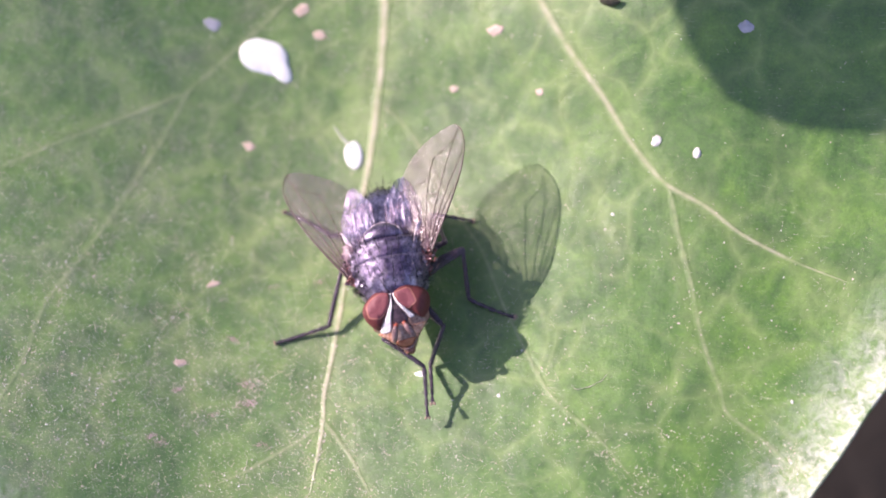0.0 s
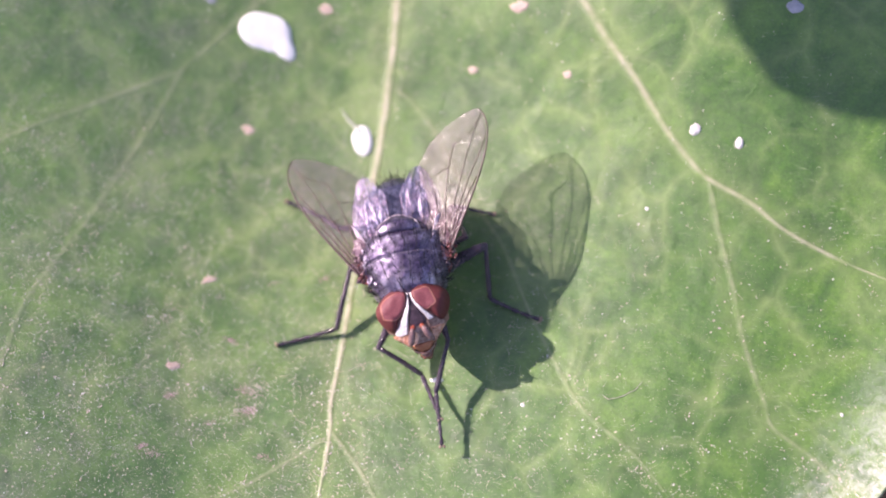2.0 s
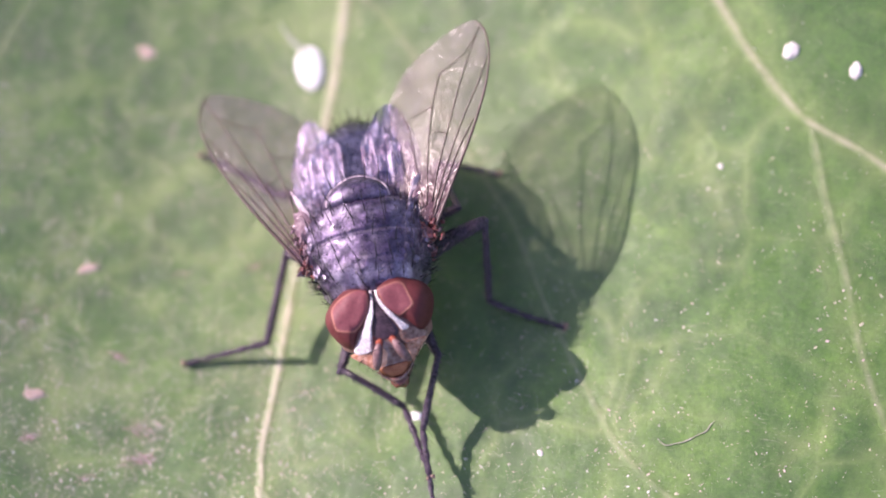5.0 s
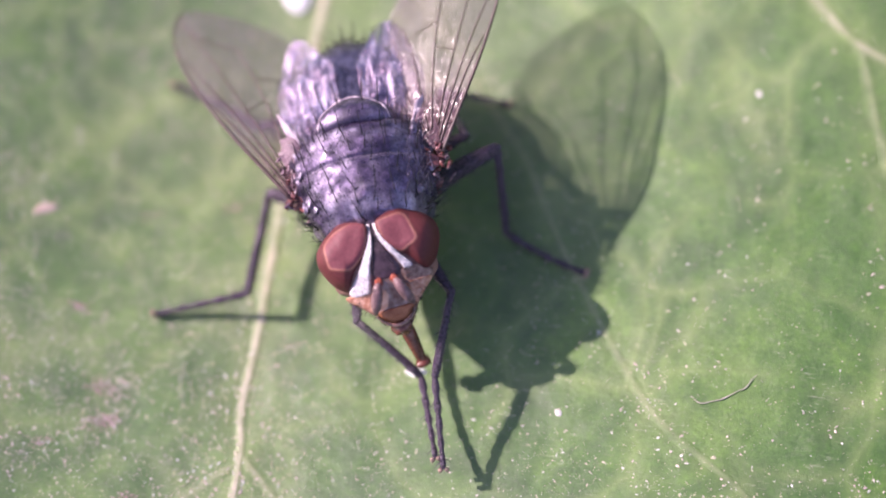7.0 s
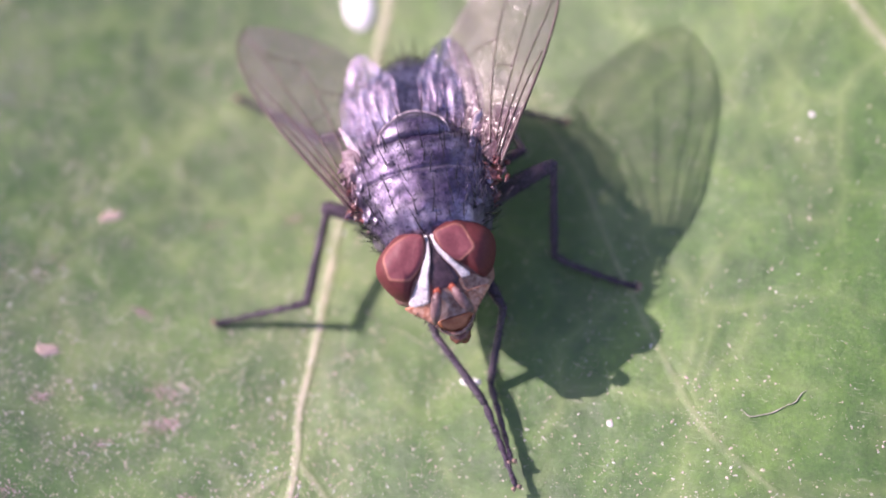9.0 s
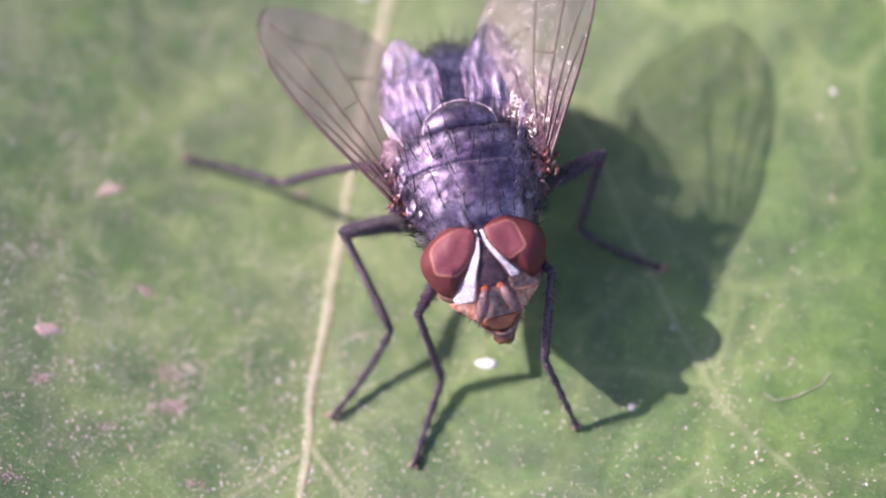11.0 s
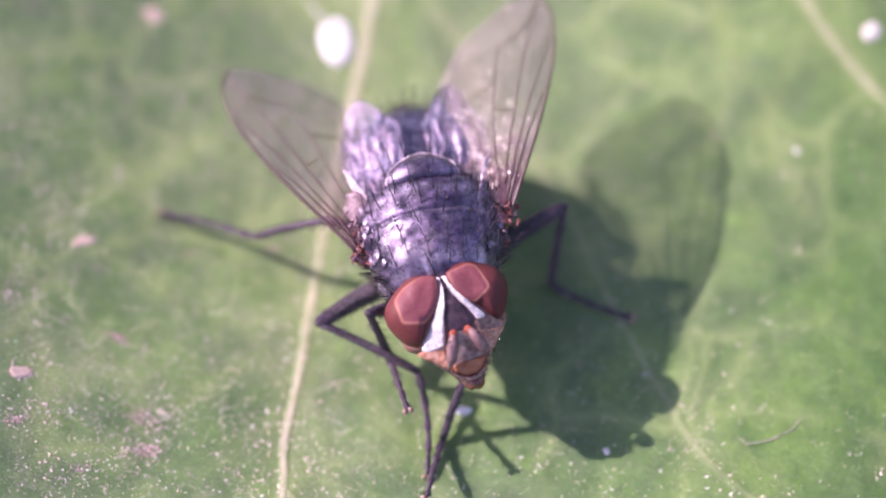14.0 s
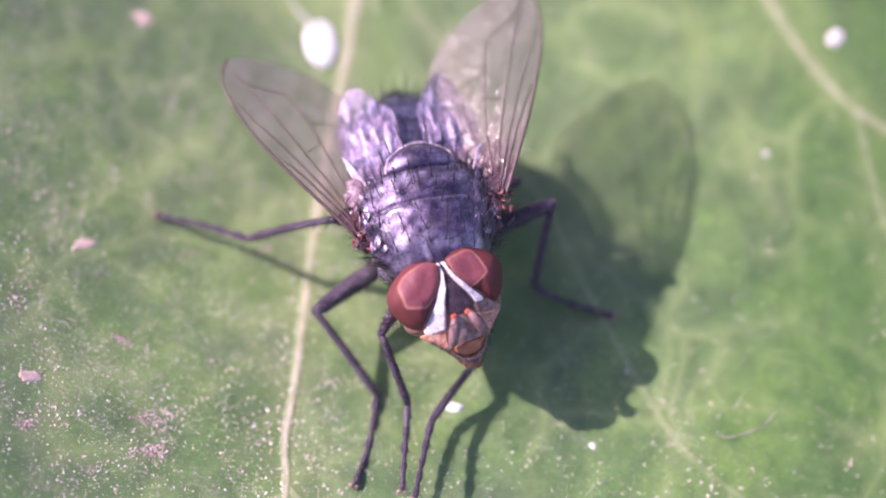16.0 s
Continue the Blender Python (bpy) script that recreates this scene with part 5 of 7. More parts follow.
# movement ----------------------------------------------------------------
def motions():
    walk(fly, [
        (0.0, at(-1.273, 3.203, -0.300, 0, 0, 17.0)),
        (0.5, at(-1.276, 3.201, -0.300, 0, 0, 17.0)),
        (1.0, at(-1.270, 3.203, -0.300, 0, 0, 17.0)),
        (1.5, at(-1.265, 3.204, -0.300, 0, 0, 17.0)),
        (2.0, at(-1.258, 3.201, -0.300, 0, 0, 17.0)),
        (2.5, at(-1.250, 3.205, -0.300, 0, 0, 17.0)),
        (3.0, at(-1.251, 3.201, -0.300, 0, 0, 17.0)),
        (3.5, at(-1.257, 3.197, -0.300, 0, 0, 17.0)),
        (4.1, at(-1.261, 3.197, -0.300, 0, 0, 17.0)),
        (4.5, at(-1.262, 3.197, -0.300, 0, 0, 17.0)),
        (4.9, at(-1.263, 3.197, -0.300, 0, 0, 17.0)),
        (5.3, at(-1.263, 3.197, -0.300, 0, 0, 17.0)),
        (5.7, at(-1.264, 3.197, -0.300, 0, 0, 17.0)),
        (6.0, at(-1.261, 3.214, -0.300, 0, 0, 17.0)),
        (6.5, at(-1.258, 3.218, -0.300, 0, 0, 17.0)),
        (7.0, at(-1.259, 3.218, -0.300, 0, 0, 17.0)),
        (7.5, at(-1.258, 3.224, -0.300, 0, 0, 17.0)),
        (8.0, at(-1.261, 3.224, -0.300, 0, 0, 17.0)),
        (8.5, at(-1.257, 3.227, -0.300, 0, 0, 17.0)),
        (9.0, at(-1.255, 3.223, -0.300, 0, 0, 17.0)),
        (9.4, at(-1.250, 3.221, -0.300, 0, 0, 17.0)),
        (9.8, at(-1.244, 3.220, -0.300, 0, 0, 17.0)),
        (10.2, at(-1.245, 3.365, -0.150, 0, 0, 17.0)),
        (10.5, at(-1.260, 3.600, 0.000, 0, 0, 17.0)),
        (10.8, at(-1.272, 3.746, 0.000, 0, 0, 17.0)),
        (11.0, at(-0.408, 2.643, 0.000, 0, 0, 17.0)),
        (11.5, at(-0.693, 2.332, 0.000, 0, 0, 17.0)),
        (12.0, at(-0.806, 1.636, 0.000, 0, 0, 17.0)),
        (12.5, at(-0.781, 2.075, 0.000, 0, 0, 17.0)),
        (13.0, at(-0.952, 2.429, 0.000, 0, 0, 17.0)),
        (13.5, at(-0.919, 2.387, 0.000, 0, 0, 17.0)),
        (14.0, at(-0.806, 2.276, 0.000, 0, 0, 17.0)),
        (14.5, at(-0.843, 2.630, 0.000, 0, 0, 17.0)),
        (15.0, at(-0.888, 2.324, 0.000, 0, 0, 17.0)),
        (15.5, at(-0.845, 2.201, 0.000, 0, 0, 17.0)),
        (16.0, at(-0.864, 3.025, 0.000, 0, 0, 17.0)),
    ])
    walk(LEGS["FL"][0], [
        (0.0, limb((-0.75, -1.70, 1.90), (-1.10, -4.19, 2.88))), (0.5, limb((-0.75, -1.70, 1.90), (-0.47, -4.27, 2.67))),
        (1.0, limb((-0.75, -1.70, 1.90), (-0.23, -4.34, 1.60))), (1.5, limb((-0.75, -1.70, 1.90), (-1.75, -4.21, 1.92))),
        (2.0, limb((-0.75, -1.70, 1.90), (-2.20, -3.96, 2.24))), (2.5, limb((-0.75, -1.70, 1.90), (-0.99, -4.26, 2.73))),
        (3.0, limb((-0.75, -1.70, 1.90), (-0.32, -4.32, 1.42))), (3.5, limb((-0.75, -1.70, 1.90), (0.04, -4.22, 1.32))),
        (4.1, limb((-0.75, -1.70, 1.90), (-0.97, -4.26, 2.74))), (4.5, limb((-0.75, -1.70, 1.90), (-0.31, -4.32, 1.42))),
        (4.9, limb((-0.75, -1.70, 1.90), (-2.19, -3.96, 2.25))), (5.3, limb((-0.75, -1.70, 1.90), (0.05, -4.22, 1.32))),
        (5.7, limb((-0.75, -1.70, 1.90), (-0.14, -4.18, 1.02))), (6.0, limb((-0.75, -1.70, 1.90), (-0.15, -4.19, 1.02))),
        (6.5, limb((-0.75, -1.70, 1.90), (-0.44, -4.37, 2.21))), (7.0, limb((-0.75, -1.70, 1.90), (-1.14, -4.35, 2.26))),
        (7.5, limb((-0.75, -1.70, 1.90), (-0.02, -4.27, 2.27))), (8.0, limb((-0.75, -1.70, 1.90), (-0.55, -4.37, 1.54))),
        (8.5, limb((-0.75, -1.70, 1.90), (-2.00, -3.80, 3.05))), (9.0, limb((-0.75, -1.70, 1.90), (-0.56, -4.37, 1.54))),
        (9.4, limb((-0.75, -1.70, 1.90), (-0.02, -4.27, 2.28))), (9.8, limb((-0.75, -1.70, 1.90), (-2.01, -3.79, 3.05))),
        (10.2, limb((-0.75, -1.70, 1.90), (-1.96, -3.13, 3.85))), (10.5, limb((-0.75, -1.70, 1.90), (-2.02, -3.33, 3.64))),
        (10.8, limb((-0.75, -1.70, 1.90), (-2.05, -3.42, 3.53))), (11.0, limb((-0.75, -1.70, 1.90), (-2.20, -3.85, 2.67))),
        (11.5, limb((-0.75, -1.70, 1.90), (-2.12, -3.25, 3.63))), (12.0, limb((-0.75, -1.70, 1.90), (-1.88, -2.82, 4.08))),
        (12.5, limb((-0.75, -1.70, 1.90), (-1.67, -3.86, 3.23))), (13.0, limb((-0.75, -1.70, 1.90), (-1.38, -3.93, 3.28))),
        (13.5, limb((-0.75, -1.70, 1.90), (-2.12, -3.41, 3.47))), (14.0, limb((-0.75, -1.70, 1.90), (-2.29, -2.75, 3.85))),
        (14.5, limb((-0.75, -1.70, 1.90), (-2.04, -4.00, 2.46))), (15.0, limb((-0.75, -1.70, 1.90), (-2.09, -3.32, 3.59))),
        (15.5, limb((-0.75, -1.70, 1.90), (-2.05, -3.85, 2.89))), (16.0, limb((-0.75, -1.70, 1.90), (-2.17, -3.67, 3.09))),
    ])
    walk(LEGS["FL"][1], [
        (0.0, limb((-1.10, -4.19, 2.88), (0.67, -5.82, 1.88))), (0.5, limb((-0.47, -4.27, 2.67), (0.97, -6.12, 1.54))),
        (1.0, limb((-0.23, -4.34, 1.60), (1.17, -6.43, 0.94))), (1.5, limb((-1.75, -4.21, 1.92), (-0.51, -6.38, 1.20))),
        (2.0, limb((-2.20, -3.96, 2.24), (-0.45, -5.32, 0.87))), (2.5, limb((-0.99, -4.26, 2.73), (0.62, -6.12, 1.87))),
        (3.0, limb((-0.32, -4.32, 1.42), (1.69, -5.98, 1.52))), (3.5, limb((0.04, -4.22, 1.32), (1.97, -5.97, 1.19))),
        (4.1, limb((-0.97, -4.26, 2.74), (0.64, -6.12, 1.88))), (4.5, limb((-0.31, -4.32, 1.42), (1.70, -5.98, 1.52))),
        (4.9, limb((-2.19, -3.96, 2.25), (-0.44, -5.32, 0.88))), (5.3, limb((0.05, -4.22, 1.32), (1.97, -5.96, 1.18))),
        (5.7, limb((-0.14, -4.18, 1.02), (1.65, -6.06, 1.26))), (6.0, limb((-0.15, -4.19, 1.02), (1.63, -6.07, 1.24))),
        (6.5, limb((-0.44, -4.37, 2.21), (0.34, -6.04, 0.39))), (7.0, limb((-1.14, -4.35, 2.26), (0.36, -5.99, 0.92))),
        (7.5, limb((-0.02, -4.27, 2.27), (0.41, -6.40, 3.69))), (8.0, limb((-0.55, -4.37, 1.54), (0.57, -6.66, 0.98))),
        (8.5, limb((-2.00, -3.80, 3.05), (-0.09, -5.56, 2.99))), (9.0, limb((-0.56, -4.37, 1.54), (0.56, -6.66, 0.98))),
        (9.4, limb((-0.02, -4.27, 2.28), (0.41, -6.40, 3.70))), (9.8, limb((-2.01, -3.79, 3.05), (-0.10, -5.55, 3.00))),
        (10.2, limb((-1.96, -3.13, 3.85), (-2.00, -5.19, 2.26))), (10.5, limb((-2.02, -3.33, 3.64), (-2.06, -5.40, 2.07))),
        (10.8, limb((-2.05, -3.42, 3.53), (-2.09, -5.54, 2.04))), (11.0, limb((-2.20, -3.85, 2.67), (-1.88, -5.17, 0.45))),
        (11.5, limb((-2.12, -3.25, 3.63), (-1.60, -4.12, 1.24))), (12.0, limb((-1.88, -2.82, 4.08), (-1.76, -3.73, 1.65))),
        (12.5, limb((-1.67, -3.86, 3.23), (-0.87, -5.51, 1.39))), (13.0, limb((-1.38, -3.93, 3.28), (-1.17, -4.29, 0.71))),
        (13.5, limb((-2.12, -3.41, 3.47), (-1.75, -4.15, 1.01))), (14.0, limb((-2.29, -2.75, 3.85), (-1.87, -2.94, 1.29))),
        (14.5, limb((-2.04, -4.00, 2.46), (-1.34, -5.42, 0.39))), (15.0, limb((-2.09, -3.32, 3.59), (-1.64, -4.15, 1.17))),
        (15.5, limb((-2.05, -3.85, 2.89), (-1.54, -5.34, 0.83))), (16.0, limb((-2.17, -3.67, 3.09), (-1.66, -5.38, 1.19))),
    ])
    walk(LEGS["FL"][2], [
        (0.0, limb((0.67, -5.82, 1.88), (0.28, -8.36, 1.03))), (0.5, limb((0.97, -6.12, 1.54), (0.97, -8.81, 1.32))),
        (1.0, limb((1.17, -6.43, 0.94), (1.48, -9.11, 0.72))), (1.5, limb((-0.51, -6.38, 1.20), (0.51, -8.88, 1.15))),
        (2.0, limb((-0.45, -5.32, 0.87), (0.12, -7.92, 1.28))), (2.5, limb((0.62, -6.12, 1.87), (0.28, -8.66, 1.03))),
        (3.0, limb((1.69, -5.98, 1.52), (1.56, -8.63, 1.04))), (3.5, limb((1.97, -5.97, 1.19), (1.99, -8.65, 0.89))),
        (4.1, limb((0.64, -6.12, 1.88), (0.30, -8.66, 1.03))), (4.5, limb((1.70, -5.98, 1.52), (1.57, -8.63, 1.04))),
        (4.9, limb((-0.44, -5.32, 0.88), (0.13, -7.92, 1.28))), (5.3, limb((1.97, -5.96, 1.18), (1.99, -8.65, 0.88))),
        (5.7, limb((1.65, -6.06, 1.26), (1.59, -8.75, 1.42))), (6.0, limb((1.63, -6.07, 1.24), (1.58, -8.76, 1.41))),
        (6.5, limb((0.34, -6.04, 0.39), (0.42, -8.41, 1.66))), (7.0, limb((0.36, -5.99, 0.92), (0.38, -8.68, 1.20))),
        (7.5, limb((0.41, -6.40, 3.69), (0.69, -6.24, 1.01))), (8.0, limb((0.57, -6.66, 0.98), (1.05, -9.29, 0.59))),
        (8.5, limb((-0.09, -5.56, 2.99), (1.24, -5.67, 0.65))), (9.0, limb((0.56, -6.66, 0.98), (1.04, -9.29, 0.59))),
        (9.4, limb((0.41, -6.40, 3.70), (0.69, -6.24, 1.02))), (9.8, limb((-0.10, -5.55, 3.00), (1.23, -5.66, 0.66))),
        (10.2, limb((-2.00, -5.19, 2.26), (-3.49, -6.72, 0.61))), (10.5, limb((-2.06, -5.40, 2.07), (-3.55, -6.94, 0.43))),
        (10.8, limb((-2.09, -5.54, 2.04), (-3.58, -7.08, 0.40))), (11.0, limb((-1.88, -5.17, 0.45), (-3.15, -7.52, 0.09))),
        (11.5, limb((-1.60, -4.12, 1.24), (-1.91, -6.75, 0.69))), (12.0, limb((-1.76, -3.73, 1.65), (-2.68, -6.26, 1.82))),
        (12.5, limb((-0.87, -5.51, 1.39), (-1.81, -7.82, 2.41))), (13.0, limb((-1.17, -4.29, 0.71), (-1.10, -6.78, 1.74))),
        (13.5, limb((-1.75, -4.15, 1.01), (-2.73, -6.62, 1.50))), (14.0, limb((-1.87, -2.94, 1.29), (-1.67, -5.36, 2.45))),
        (14.5, limb((-1.34, -5.42, 0.39), (-1.87, -7.83, 1.47))), (15.0, limb((-1.64, -4.15, 1.17), (-2.43, -6.73, 1.00))),
        (15.5, limb((-1.54, -5.34, 0.83), (-1.83, -7.79, 1.91))), (16.0, limb((-1.66, -5.38, 1.19), (-2.39, -7.93, 0.73))),
    ])
    walk(LEGS["FR"][0], [
        (0.0, limb((0.75, -1.70, 1.90), (2.13, -3.98, 2.35))), (0.5, limb((0.75, -1.70, 1.90), (2.95, -3.13, 2.53))),
        (1.0, limb((0.75, -1.70, 1.90), (1.98, -3.89, 2.88))), (1.5, limb((0.75, -1.70, 1.90), (1.07, -4.38, 1.81))),
        (2.0, limb((0.75, -1.70, 1.90), (1.27, -4.33, 2.25))), (2.5, limb((0.75, -1.70, 1.90), (1.51, -4.28, 2.10))),
        (3.0, limb((0.75, -1.70, 1.90), (2.74, -3.52, 1.72))), (3.5, limb((0.75, -1.70, 1.90), (2.79, -3.42, 1.46))),
        (4.1, limb((0.75, -1.70, 1.90), (1.53, -4.28, 2.10))), (4.5, limb((0.75, -1.70, 1.90), (2.75, -3.51, 1.71))),
        (4.9, limb((0.75, -1.70, 1.90), (1.28, -4.32, 2.25))), (5.3, limb((0.75, -1.70, 1.90), (2.79, -3.42, 1.46))),
        (5.7, limb((0.75, -1.70, 1.90), (2.79, -3.43, 1.51))), (6.0, limb((0.75, -1.70, 1.90), (2.77, -3.44, 1.50))),
        (6.5, limb((0.75, -1.70, 1.90), (1.70, -4.07, 2.79))), (7.0, limb((0.75, -1.70, 1.90), (1.80, -4.13, 2.45))),
        (7.5, limb((0.75, -1.70, 1.90), (1.79, -4.14, 2.38))), (8.0, limb((0.75, -1.70, 1.90), (1.67, -4.21, 2.32))),
        (8.5, limb((0.75, -1.70, 1.90), (1.58, -4.05, 2.94))), (9.0, limb((0.75, -1.70, 1.90), (1.67, -4.21, 2.32))),
        (9.4, limb((0.75, -1.70, 1.90), (1.79, -4.15, 2.38))), (9.8, limb((0.75, -1.70, 1.90), (1.57, -4.05, 2.94))),
        (10.2, limb((0.75, -1.70, 1.90), (1.47, -4.20, 2.64))), (10.5, limb((0.75, -1.70, 1.90), (1.42, -4.30, 2.21))),
        (10.8, limb((0.75, -1.70, 1.90), (1.38, -4.33, 1.95))), (11.0, limb((0.75, -1.70, 1.90), (1.83, -3.62, 3.46))),
        (11.5, limb((0.75, -1.70, 1.90), (0.48, -4.39, 1.94))), (12.0, limb((0.75, -1.70, 1.90), (0.66, -4.28, 2.67))),
        (12.5, limb((0.75, -1.70, 1.90), (0.28, -4.36, 2.02))), (13.0, limb((0.75, -1.70, 1.90), (0.73, -4.26, 1.03))),
        (13.5, limb((0.75, -1.70, 1.90), (0.58, -4.29, 1.17))), (14.0, limb((0.75, -1.70, 1.90), (0.29, -4.35, 2.21))),
        (14.5, limb((0.75, -1.70, 1.90), (0.68, -4.34, 1.31))), (15.0, limb((0.75, -1.70, 1.90), (0.28, -4.20, 0.97))),
        (15.5, limb((0.75, -1.70, 1.90), (1.10, -4.38, 1.79))), (16.0, limb((0.75, -1.70, 1.90), (0.85, -4.21, 0.90))),
    ])
    walk(LEGS["FR"][1], [
        (0.0, limb((2.13, -3.98, 2.35), (0.82, -5.28, 0.52))), (0.5, limb((2.95, -3.13, 2.53), (1.10, -4.77, 1.73))),
        (1.0, limb((1.98, -3.89, 2.88), (0.67, -5.70, 1.54))), (1.5, limb((1.07, -4.38, 1.81), (-0.53, -6.08, 0.66))),
        (2.0, limb((1.27, -4.33, 2.25), (0.17, -6.57, 1.51))), (2.5, limb((1.51, -4.28, 2.10), (0.90, -6.22, 0.49))),
        (3.0, limb((2.74, -3.52, 1.72), (1.74, -5.64, 0.60))), (3.5, limb((2.79, -3.42, 1.46), (2.10, -5.78, 0.60))),
        (4.1, limb((1.53, -4.28, 2.10), (0.91, -6.22, 0.48))), (4.5, limb((2.75, -3.51, 1.71), (1.75, -5.64, 0.60))),
        (4.9, limb((1.28, -4.32, 2.25), (0.18, -6.56, 1.51))), (5.3, limb((2.79, -3.42, 1.46), (2.10, -5.79, 0.61))),
        (5.7, limb((2.79, -3.43, 1.51), (1.86, -5.84, 1.24))), (6.0, limb((2.77, -3.44, 1.50), (1.85, -5.86, 1.25))),
        (6.5, limb((1.70, -4.07, 2.79), (0.72, -6.35, 2.01))), (7.0, limb((1.80, -4.13, 2.45), (0.84, -6.51, 2.03))),
        (7.5, limb((1.79, -4.14, 2.38), (0.29, -5.41, 0.67))), (8.0, limb((1.67, -4.21, 2.32), (0.78, -5.82, 0.48))),
        (8.5, limb((1.58, -4.05, 2.94), (1.31, -4.48, 0.39))), (9.0, limb((1.67, -4.21, 2.32), (0.78, -5.81, 0.49))),
        (9.4, limb((1.79, -4.15, 2.38), (0.29, -5.40, 0.66))), (9.8, limb((1.57, -4.05, 2.94), (1.30, -4.47, 0.39))),
        (10.2, limb((1.47, -4.20, 2.64), (0.49, -6.31, 1.49))), (10.5, limb((1.42, -4.30, 2.21), (0.44, -6.50, 1.24))),
        (10.8, limb((1.38, -4.33, 1.95), (0.41, -6.59, 1.12))), (11.0, limb((1.83, -3.62, 3.46), (1.18, -5.82, 2.25))),
        (11.5, limb((0.48, -4.39, 1.94), (-1.30, -5.33, 0.29))), (12.0, limb((0.66, -4.28, 2.67), (-0.84, -5.73, 1.11))),
        (12.5, limb((0.28, -4.36, 2.02), (-0.93, -5.68, 0.13))), (13.0, limb((0.73, -4.26, 1.03), (-0.89, -6.18, 0.36))),
        (13.5, limb((0.58, -4.29, 1.17), (-1.18, -6.15, 0.67))), (14.0, limb((0.29, -4.35, 2.21), (-0.74, -5.42, 0.09))),
        (14.5, limb((0.68, -4.34, 1.31), (-1.15, -5.73, 0.10))), (15.0, limb((0.28, -4.20, 0.97), (-1.07, -6.24, 0.09))),
        (15.5, limb((1.10, -4.38, 1.79), (-0.08, -5.92, 0.07))), (16.0, limb((0.85, -4.21, 0.90), (-1.05, -5.98, 1.05))),
    ])
    walk(LEGS["FR"][2], [
        (0.0, limb((0.82, -5.28, 0.52), (0.75, -7.79, 1.51))), (0.5, limb((1.10, -4.77, 1.73), (0.75, -7.36, 1.03))),
        (1.0, limb((0.67, -5.70, 1.54), (0.30, -8.35, 1.18))), (1.5, limb((-0.53, -6.08, 0.66), (-0.63, -8.70, 1.30))),
        (2.0, limb((0.17, -6.57, 1.51), (-0.03, -9.22, 1.05))), (2.5, limb((0.90, -6.22, 0.49), (0.89, -8.67, 1.62))),
        (3.0, limb((1.74, -5.64, 0.60), (2.01, -8.19, 1.45))), (3.5, limb((2.10, -5.78, 0.60), (2.45, -8.33, 1.42))),
        (4.1, limb((0.91, -6.22, 0.48), (0.90, -8.66, 1.62))), (4.5, limb((1.75, -5.64, 0.60), (2.02, -8.19, 1.45))),
        (4.9, limb((0.18, -6.56, 1.51), (-0.02, -9.22, 1.06))), (5.3, limb((2.10, -5.79, 0.61), (2.46, -8.33, 1.43))),
        (5.7, limb((1.86, -5.84, 1.24), (1.70, -8.54, 1.31))), (6.0, limb((1.85, -5.86, 1.25), (1.69, -8.55, 1.31))),
        (6.5, limb((0.72, -6.35, 2.01), (0.78, -8.91, 1.13))), (7.0, limb((0.84, -6.51, 2.03), (0.55, -9.03, 1.09))),
        (7.5, limb((0.29, -5.41, 0.67), (0.07, -7.92, 1.61))), (8.0, limb((0.78, -5.82, 0.48), (1.05, -8.49, 0.72))),
        (8.5, limb((1.31, -4.48, 0.39), (1.41, -6.39, 2.29))), (9.0, limb((0.78, -5.81, 0.49), (1.04, -8.49, 0.72))),
        (9.4, limb((0.29, -5.40, 0.66), (0.06, -7.92, 1.60))), (9.8, limb((1.30, -4.47, 0.39), (1.40, -6.38, 2.29))),
        (10.2, limb((0.49, -6.31, 1.49), (0.42, -8.68, 0.19))), (10.5, limb((0.44, -6.50, 1.24), (0.37, -8.92, 0.03))),
        (10.8, limb((0.41, -6.59, 1.12), (0.34, -9.07, 0.03))), (11.0, limb((1.18, -5.82, 2.25), (1.79, -7.28, 0.06))),
        (11.5, limb((-1.30, -5.33, 0.29), (-2.37, -7.79, 0.05))), (12.0, limb((-0.84, -5.73, 1.11), (-2.14, -7.98, 1.83))),
        (12.5, limb((-0.93, -5.68, 0.13), (-1.83, -7.99, 1.20))), (13.0, limb((-0.89, -6.18, 0.36), (-1.63, -8.67, 1.08))),
        (13.5, limb((-1.18, -6.15, 0.67), (-1.92, -8.71, 1.09))), (14.0, limb((-0.74, -5.42, 0.09), (-1.59, -7.69, 1.27))),
        (14.5, limb((-1.15, -5.73, 0.10), (-1.74, -8.01, 1.42))), (15.0, limb((-1.07, -6.24, 0.09), (-1.84, -8.42, 1.49))),
        (15.5, limb((-0.08, -5.92, 0.07), (-0.69, -7.68, 2.02))), (16.0, limb((-1.05, -5.98, 1.05), (-2.12, -8.45, 1.24))),
    ])
